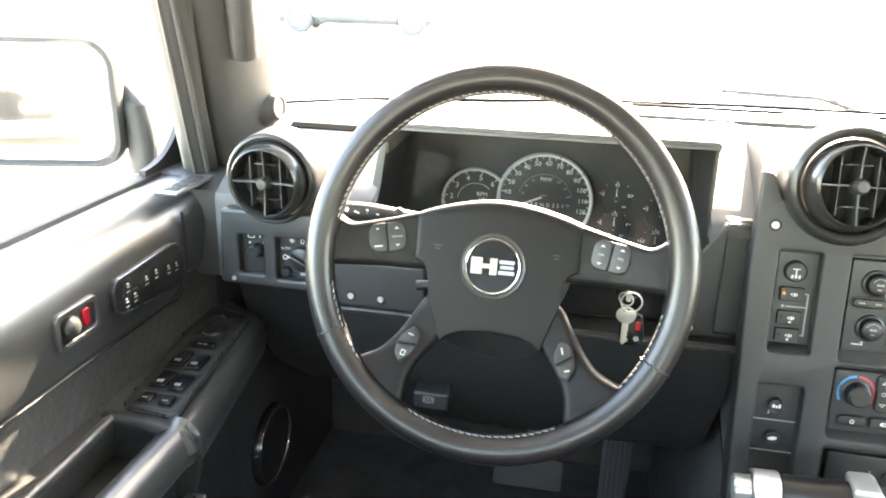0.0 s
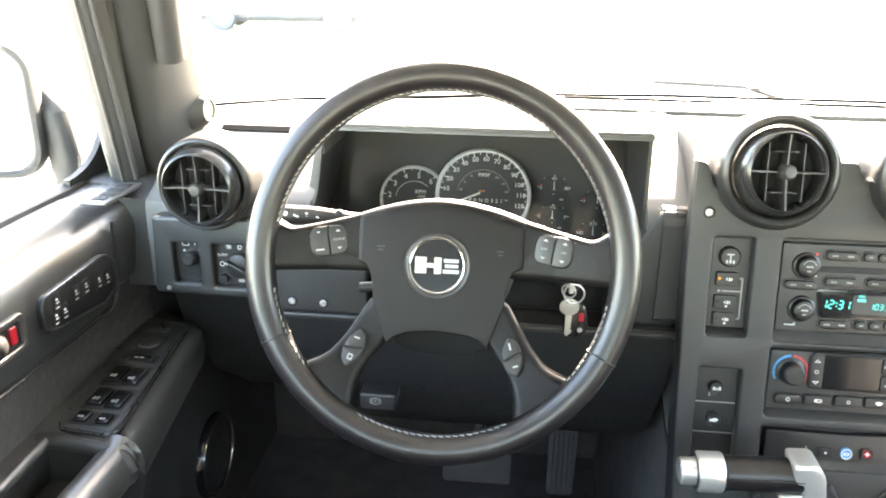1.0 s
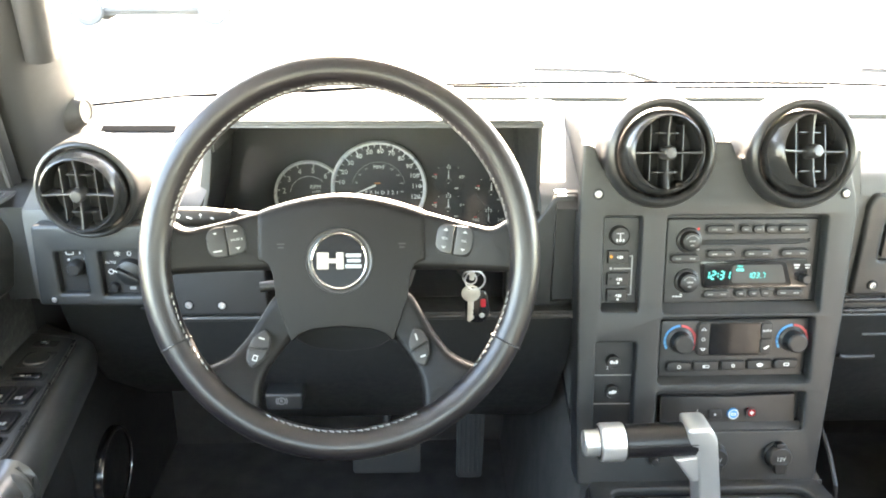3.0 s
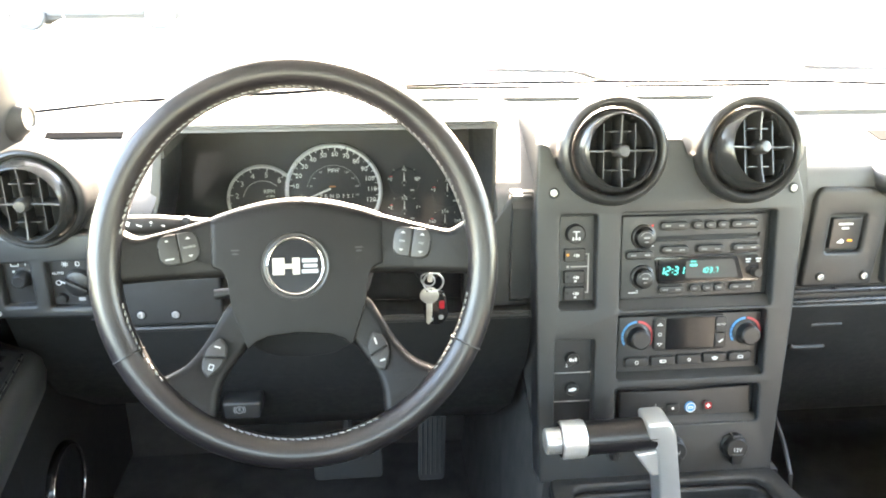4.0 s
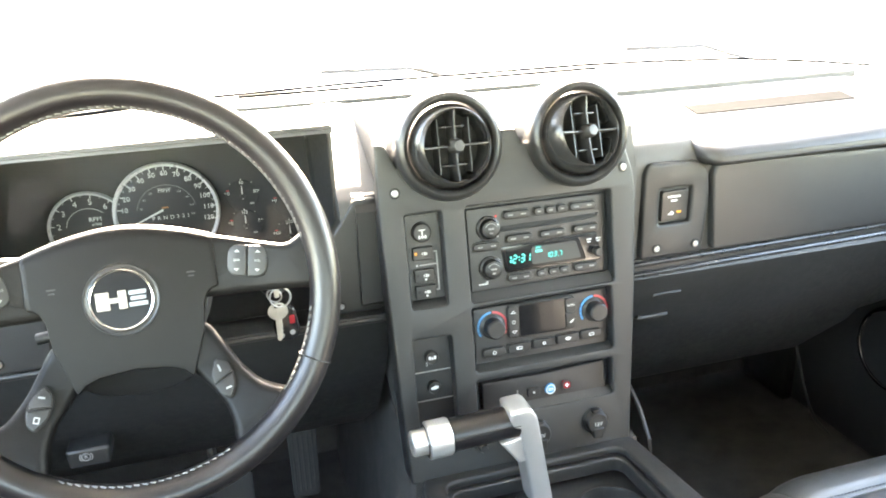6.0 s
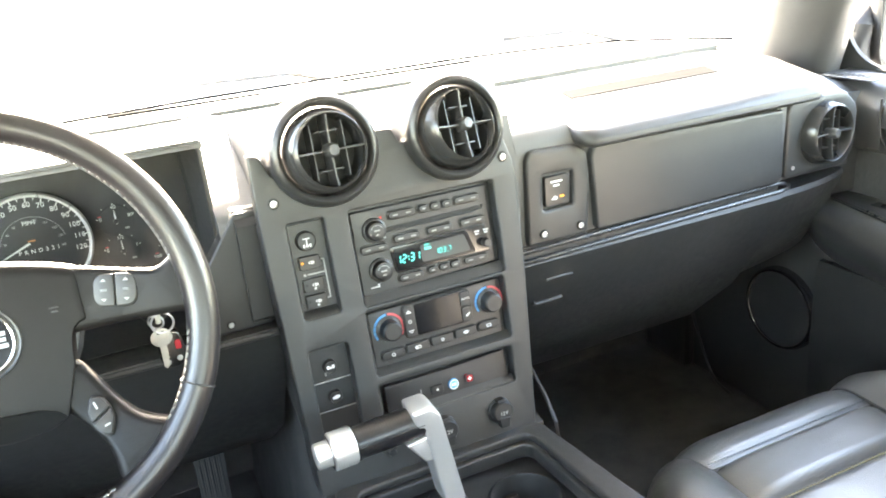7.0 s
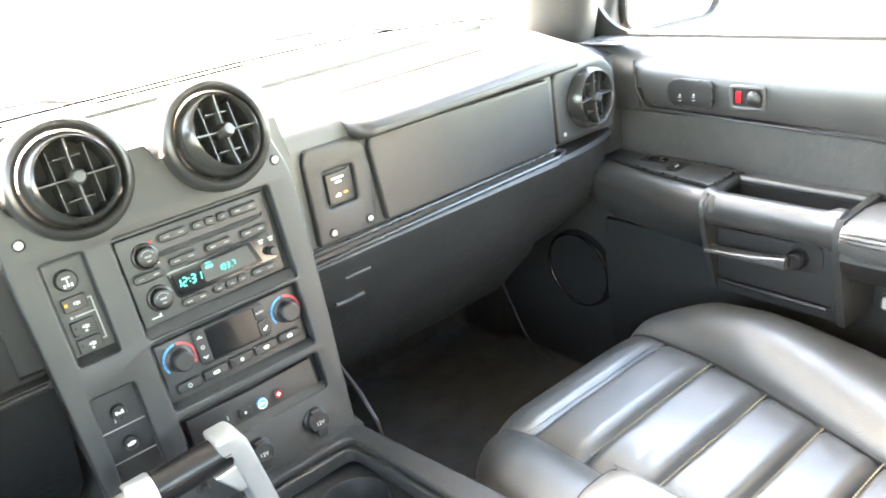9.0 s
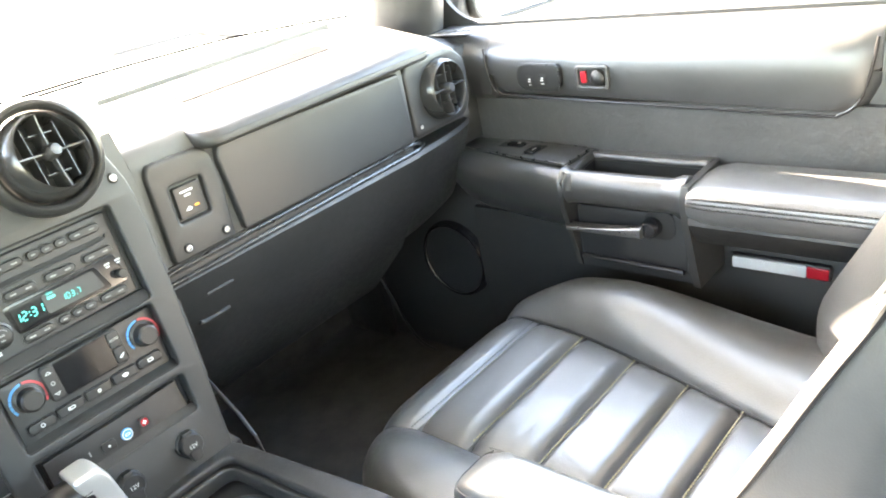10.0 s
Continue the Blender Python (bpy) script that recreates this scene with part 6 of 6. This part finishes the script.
        part("lettering", plate([rr(0.012, -0.012, 0.006, 0.0026, 0.0008)], 0.0012, 0.0016), GREYPRINT, g)
        part("scale", plate([rr(-0.0195, 0.0095, 0.0045, 0.0014, 0.0004)], 0.0012, 0.0016), REDPRINT, g)
    ln = part("lens", plate([[(-0.205, 0.47), (-0.172, 0.668), (0.228, 0.670), (0.245, 0.47)][::-1]], 0.030, 0.0305), LENS, t, "clear gauge lens")
    ln.visible_shadow = False
    return t


GLOSSDIAL = material("matt_black_dial", (0.012, 0.012, 0.012), 0.6, var=0.05)
cluster()


# ---- left of the wheel ----
def light_switches():
    t = thing("wiper_switch", "black rear wiper knob with white symbols", "switch", face_at(-0.3625, 0.212, 0.507))
    part("knob", lathe([(0, 0.018), (0.007, 0.018), (0.0095, 0.015), (0.0105, 0.002), (0.013, 0.0)], 28), BUTTON, t, m=at(0.0045, 0.006))
    for u, v, w, h in ((-0.004, 0.024, 0.010, 0.006), (-0.008, -0.001, 0.0055, 0.005), (-0.0065, 0.014, 0.003, 0.003), (0.009, 0.024, 0.0014, 0.004), (0.013, 0.014, 0.0014, 0.003)):
        lp = [rr(u, v, w, h, 0.001)] + ([rr(u, v, w - 0.002, h - 0.002, 0.0005)] if w > 0.005 else [])
        part("legend", plate(lp, 0.0, 0.0006), WHITE, t)
    t = thing("headlamp_switch", "black rotary headlamp switch with white symbols", "switch", face_at(-0.2955, 0.212, 0.505))
    part("dial", lathe([(0, 0.010), (0.013, 0.010), (0.0165, 0.008), (0.018, 0.001), (0.019, 0.0)], 36), BUTTON, t, m=at(0.004, -0.001))
    part("grip", box(0.032, 0.006, 0.009, 0.002), BUTTON, t, m=at(0.004, -0.001, 0.009, -30))
    part("pointer", box(0.0055, 0.0012, 0.0006, 0), WHITE, t, m=at(-0.009, 0.0065, 0.018, -30))
    part("legend", plate([ring(-0.0215, -0.001, 0.0036, 20), ring(-0.0215, -0.001, 0.0026, 20)], 0, 0.0006), WHITE, t)
    part("lettering", lettering("AUTO", 0.0052), WHITE, t, m=at(-0.0205, 0.012, 0.0004))
    for k in range(4):
        part("legend", box(0.0085, 0.0009, 0.0005, 0), WHITE, t, m=at(-0.0105, 0.0245, 0, 45 * k + 10))
    part("legend", plate([rounded([(0.002, 0.0275), (0.0075, 0.0275), (0.0075, 0.021), (0.002, 0.021)], 0.0025), rounded([(0.0034, 0.0265), (0.0066, 0.0265), (0.0066, 0.022), (0.0034, 0.022)], 0.0016)], 0, 0.0005), WHITE, t)
    part("thumb_wheel", lathe([(0, 0.008), (0.006, 0.0075), (0.007, 0.006), (0.0072, 0)], 20), BUTTON, t, m=at(-0.0195, -0.022))
    part("legend", plate([rr(0.004, -0.0245, 0.0085, 0.0045, 0.0012)], 0, 0.0005), GREYPRINT, t)


light_switches()


def column():
    t = thing("steering_column", "black steering column shroud with two stalks", "steering column", WHEEL_M @ at(0, 0, -0.10))
    body = []
    for z, w, up, dn in ((-0.20, 0.058, 0.035, 0.070), (-0.05, 0.062, 0.04, 0.082), (-0.005, 0.066, 0.04, 0.092), (0.004, 0.062, 0.036, 0.088), (0.006, 0.04, 0.02, 0.06)):
        body.append([((w + 0.01 * math.cos(2 * a)) * math.cos(a), (up if math.sin(a) > 0 else dn) * math.sin(a), z) for a in (2 * math.pi * k / 36 for k in range(36))])
    part("shroud", loft(body), RECESS, t, "black column shroud")
    st = part("turn_stalk", tube([(-0.04, 0.030, -0.01), (-0.10, 0.040, 0.005), (-0.150, 0.0425, 0.014), (-0.184, 0.0425, 0.018)], [0.007, 0.008, 0.0105, 0.0105], 14), BUTTON, t, "black turn signal stalk")
    for k, (w, h) in enumerate(((0.0035, 0.0045), (0.006, 0.0014), (0.0025, 0.004), (0.006, 0.0014))):
        part("legend", box(w, h, 0.0006, 0), WHITE, st, m=at(-0.176 + 0.011 * k, 0.0435 - 0.002 * (k % 2), 0.0278 - 0.0018 * k, -20))
    part("knob", lathe([(0, 0.006), (0.004, 0.0055), (0.005, 0.003), (0.005, 0)], 18), BUTTON, st, m=at(-0.120, 0.046, 0.012))
    part("tilt_lever", tube([(-0.05, -0.03, -0.02), (-0.10, -0.035, -0.02)], 0.006, 10), BUTTON, t)
    return t


column()


def keys():
    t = thing("ignition_lock", "black ignition lock beside the column", "ignition lock", face_at(0.150, 0.150, 0.532))
    part("barrel", lathe([(0, 0.006), (0.010, 0.006), (0.015, 0.003), (0.018, -0.005), (0.019, -0.06)], 28), RECESS, t)
    part("slot", box(0.010, 0.002, 0.001, 0), DARK, t, m=at(0, 0, 0.006))
    k = thing("car_keys", "nickel car key on a split ring with black remote fob", "keys", face_at(0.150, 0.132, 0.501) @ Matrix.Scale(0.9, 4))
    head = [(x * 1.05, z) for x, z in ring(0, 0.004, 0.0125, 28)]
    part("key", plate([head, rr(0, 0.011, 0.009, 0.004, 0.0018)], 0, 0.0022, 0.0006), STEEL, k, "worn nickel key head")
    part("blade", plate([[(-0.0042, -0.006), (0.0042, -0.006), (0.0042, -0.020), (0.003, -0.022), (0.0042, -0.025), (0.0028, -0.028), (0.004, -0.031), (0.0025, -0.036), (-0.001, -0.040), (-0.0042, -0.037)][::-1]], 0.0003, 0.002, 0.0004), STEEL, k, "cut key blade")
    part("split_ring", tube([(0.005 + 0.0135 * math.cos(a), 0.025 + 0.0145 * math.sin(a), 0.005 + 0.002 * math.sin(a)) for a in (2 * math.pi * j / 28 for j in range(28))], 0.0014, 6, True), SCREWMETAL, k, "bright split ring")
    part("split_ring", tube([(-0.002 + 0.009 * math.cos(a), 0.026 + 0.009 * math.sin(a), -0.001 + 0.004 * math.cos(a)) for a in (2 * math.pi * j / 28 for j in range(28))], 0.0012, 6, True), SCREWMETAL, k, "bright split ring")
    part("key_bow", plate([rr(0.001, 0.032, 0.007, 0.016, 0.002)], -0.006, 0.004, 0.001), STEEL, k)
    fb = part("fob", plate([rounded([(0.002, 0.010), (0.022, 0.006), (0.028, -0.03), (0.018, -0.044), (-0.004, -0.042), (-0.008, -0.02)], 0.008)], -0.014, -0.002, 0.003), GLOSS, k, "black remote fob")
    part("panic_button", plate([rr(0.0175, -0.012, 0.0075, 0.0125, 0.002)], -0.003, -0.001, 0.0006), RED_LENS, fb, "red panic button")
    for x, z in ((0.0165, -0.031), (0.002, -0.034)):
        part("fob_button", lathe([(0, 0.0012), (0.0035, 0.001), (0.004, -0.001)], 14), GREYPRINT, fb, m=at(x, z, -0.002))


keys()


def pedals():
    t = thing("brake_release", "black parking brake release handle with white symbol", "brake release", face_at(-0.106, 0.225, 0.302))
    part("handle", plate([rounded([(-0.026, 0.013), (0.028, 0.013), (0.026, -0.014), (-0.024, -0.014)], 0.005)], -0.05, 0.012, 0.004), RECESS, t)
    part("legend", plate([ring(-0.002, 0.002, 0.0058, 24), ring(-0.002, 0.002, 0.0048, 24)], 0.012, 0.0124), GREYPRINT, t)
    part("lettering", lettering("R", 0.0075), GREYPRINT, t, m=at(-0.002, 0.002, 0.0123))
    for a0 in (140, -40):
        part("legend", plate([ring(-0.002, 0.002, 0.0082, 10, a0, a0 + 80) + ring(-0.002, 0.002, 0.0072, 10, a0 + 80, a0)], 0.012, 0.0124), GREYPRINT, t)
    p = thing("accelerator_pedal", "black ribbed rubber accelerator pedal", "pedal", frame_of((0.176, 0.45, 0.07), (0, 0.35, 1)))
    part("pad", plate([rounded([(-0.022, -0.065), (0.024, -0.065), (0.032, 0.06), (-0.020, 0.06)], 0.008)], -0.006, 0.006, 0.002), RUBBER, p)
    for k in range(5):
        part("rib", box(0.0035, 0.11, 0.003, 0.001, 1), RUBBER, p, m=at(-0.014 + 0.0085 * k, 0, 0.005, -2))
    part("stem", tube([(0.005, 0.05, -0.005), (0.008, 0.14, -0.02), (0.01, 0.26, -0.06)], 0.008, 8), RUBBER, p)
    b = thing("brake_pedal", "black rubber brake pedal", "pedal", frame_of((0.03, 0.42, 0.06), (0, 0.35, 1)))
    part("pad", plate([rr(0, 0, 0.12, 0.055, 0.008)], -0.006, 0.006, 0.002), RUBBER, b)
    part("stem", tube([(0, 0.02, -0.005), (0, 0.12, -0.03), (0, 0.30, -0.06)], 0.009, 8), RUBBER, b)
    for x, y, z, side in ((1.388, 0.378, 0.094, 1), (-0.468, 0.457, 0.015, -1)):
        s = thing("door_speaker", "round black speaker grille low in the side trim", "speaker", frame_of((x, y, z), (0, 0, 1), (0, -side, 0)) @ Matrix.Scale(1.16 if side > 0 else 1.0, 4), group="kick panel speakers")
        part("ring", lathe([(0.072, 0.005), (0.074, 0.0085), (0.077, 0.008), (0.080, 0.003), (0.081, -0.02)], 56), GLOSS, s, "gloss black ring")
        part("trim_ring", tube([(0.0725 * math.cos(2 * math.pi * k / 48), 0.0725 * math.sin(2 * math.pi * k / 48), 0.0075) for k in range(48)], 0.0013, 6, True), CHROME, s, "thin bright ring")
        part("grille", lathe([(0, 0.005), (0.04, 0.0045), (0.073, 0.003)], 48), DASH, s)
    for side, nm in ((-1, "wall_left_kick"), (1, "wall_right_kick")):
        structure(nm, box(0.08, 0.60, 0.78, 0.01, 2, (XC + side * 0.962 + (0.012 if side > 0 else -0.012), 0.56, FLOOR_Z)), KICK, "dark grey kick panel beside the footwell", "wall")
    kick_trim = bpy.data.objects["wall_right_kick"]
    part("trim_edge", tube(smooth([(1.372, 0.690, 0.16), (1.372, 0.672, 0.09), (1.372, 0.652, 0.032), (1.372, 0.626, -0.027), (1.372, 0.579, -0.121), (1.372, 0.541, -0.165), (1.372, 0.49, -0.178)]), 0.0035, 8), DASH, kick_trim, "moulded edge of the sill trim", m=kick_trim.matrix_world.inverted())
    part("trim_backing", box(0.03, 0.16, 0.5, 0.005, 2, (1.384, 0.73, FLOOR_Z)), DASH, kick_trim, m=kick_trim.matrix_world.inverted())


pedals()
structure("floor_tunnel", loft([[(0.28, 0.83, FLOOR_Z), (0.66, 0.83, FLOOR_Z), (0.60, 0.83, 0.34), (0.34, 0.83, 0.34)], [(0.27, 0.10, FLOOR_Z), (0.66, 0.10, FLOOR_Z), (0.625, 0.10, 0.24), (0.30, 0.10, 0.24)]]), CARPET, "black carpeted transmission tunnel", "floor")


# ---- outside ----
TRIMGREY = material("weathered_grey_plastic", (0.008, 0.008, 0.008), 0.7, grain=0.3)


def side_mirror(side):
    m = Matrix.Translation((XC + side * 1.238, 0.33, 0.676)) @ pose(0, 0, 0, 0, 0, side * -14) @ FACE
    t = thing("wing_mirror", "black wing mirror outside the door window", "wing mirror", m, group="wing mirrors")
    out = rr(0, 0, 0.27, 0.207, 0.045, 8)
    secs = [[(x * s, y * s, z) for x, y in out] for s, z in ((0.70, -0.085), (0.93, -0.06), (1.0, -0.01), (0.995, 0.006), (0.97, 0.013), (0.92, 0.013), (0.885, 0.008), (0.875, 0.0))]
    part("housing", loft(secs), TRIMGREY, t, "black mirror housing")
    part("glass", plate([rr(0, 0, 0.238, 0.183, 0.038, 8)], 0.0005, 0.0025), MIRROR, t, "mirror glass")
    W = lambda d, y, z: (XC + side * d, y, z)
    part("arm", tube([W(1.17, 0.41, 0.68), W(1.12, 0.40, 0.685), W(1.098, 0.39, 0.665), W(1.092, 0.385, 0.60), W(1.092, 0.385, 0.54), W(1.05, 0.39, 0.50)], [0.022, 0.024, 0.025, 0.024, 0.022, 0.025], 16), TRIMGREY, t, "grey mirror bracket", m=m.inverted())
    return t


side_mirror(-1)
side_mirror(1)


def bonnet():
    t = thing("car_bonnet", "white painted bonnet ahead of the windscreen", "car bonnet")
    part("panel", box(1.72, 1.25, 0.06, 0.03, 3, (XC, 1.55, 0.50)), PAINT, t)
    part("cowl", extrude_profile([(0.815, 0.56), (0.815, 0.620), (0.87, 0.615), (0.95, 0.56), (0.95, 0.50)], XC - 0.93, XC + 0.93), RUBBER, t, "black cowl under the wipers")
    part("louvre", box(0.40, 0.5, 0.02, 0.01, 2, (XC, 1.75, 0.56)), PAINT, t)
    for x, n in ((0.02, 0.60), (0.66, 0.66)):
        w = thing("wiper", "black windscreen wiper at rest", "wiper", group="wipers")
        part("arm", tube([(x + n + 0.03, 0.90, 0.63), (x + n * 0.8, 0.845, 0.676), (x + n * 0.5, 0.832, 0.684)], [0.006, 0.004, 0.003], 8), RUBBER, w)
        part("blade", tube([(x, 0.822, 0.676), (x + n * 0.5, 0.826, 0.6795), (x + n, 0.820, 0.674)], 0.0026, 6), RUBBER, w)


bonnet()


def parked_car(m, paint, label, nose=False):
    t = thing("parked_car", label, "car", m, group="parked cars")
    side = rounded([(-2.2, 0.35), (-2.25, 0.75), (-2.05, 0.95), (-1.2, 1.0), (-0.6, 1.48), (0.75, 1.5), (1.45, 1.02), (2.1, 0.95), (2.2, 0.7), (2.2, 0.35)], 0.12)
    part("body", plate([side], -0.86, 0.86, 0.06), paint, t, m=pose(0, 0, 0, 90, 0, 0))
    # dark box; the shadow beneath the car is put into its colour
    part("underbody", box(3.9, 1.5, 0.16, 0.03, 2, (0, 0, 0.20)), TYRE, t, "dark underside standing in for the shadow beneath the car")
    if nose:
        part("grille", box(0.06, 1.22, 0.32, 0.02, 2, (2.185, 0, 0.40)), SLOT, t, "dark grille")
        for y in (-0.43, 0.43):
            part("headlamp", box(0.05, 0.24, 0.07, 0.02, 2, (2.205, y, 0.50)), CLEAR_LENS, t, "clear headlamp")
    for y in (-0.875, 0.875):
        part("sill", box(2.1, 0.04, 0.10, 0.01, 2, (0, y * 0.985, 0.30)), TYRE, t, "dark strip along the sill")
        for x0, x1 in ((-0.98, -0.1), (0.0, 1.0)):
            part("window", plate([rounded([(x0, 1.03), (x0 + (0.42 if x0 < -0.5 else 0.0), 1.40), (x1 - (0.0 if x1 < 0.5 else 0.42), 1.40), (x1, 1.03)][::-1], 0.04)], -0.012, 0.012), GLOSS, t, "dark side window", m=at(0, y) @ pose(0, 0, 0, 90, 0, 0))
        for x in (-1.4, 1.35):
            w = part("wheel", lathe([(0, 0.02), (0.2, 0.02), (0.21, 0.09), (0.32, 0.10), (0.34, 0.06), (0.34, -0.1), (0, -0.1)], 32), TYRE, t, m=pose(x, y, 0.34, 90 if y < 0 else -90, 0, 0))
            part("rim", lathe([(0, 0.05), (0.05, 0.05), (0.19, 0.03), (0.205, 0.085)], 24), SILVER, w)
    return t


parked_car(pose(-7.05, 22.6, -1.0, 0, 0, 7) @ Matrix.Scale(1.18, 4), PAINT, "white parked car across the lot")
parked_car(pose(-18.9, 19.8, -1.0, 0, 0, 4), REDPAINT, "red parked car across the lot")
parked_car(pose(-2.50, -8.75, -1.0, 0, 0, 90), PAINT, "white parked car standing behind, seen in the mirror", nose=True)
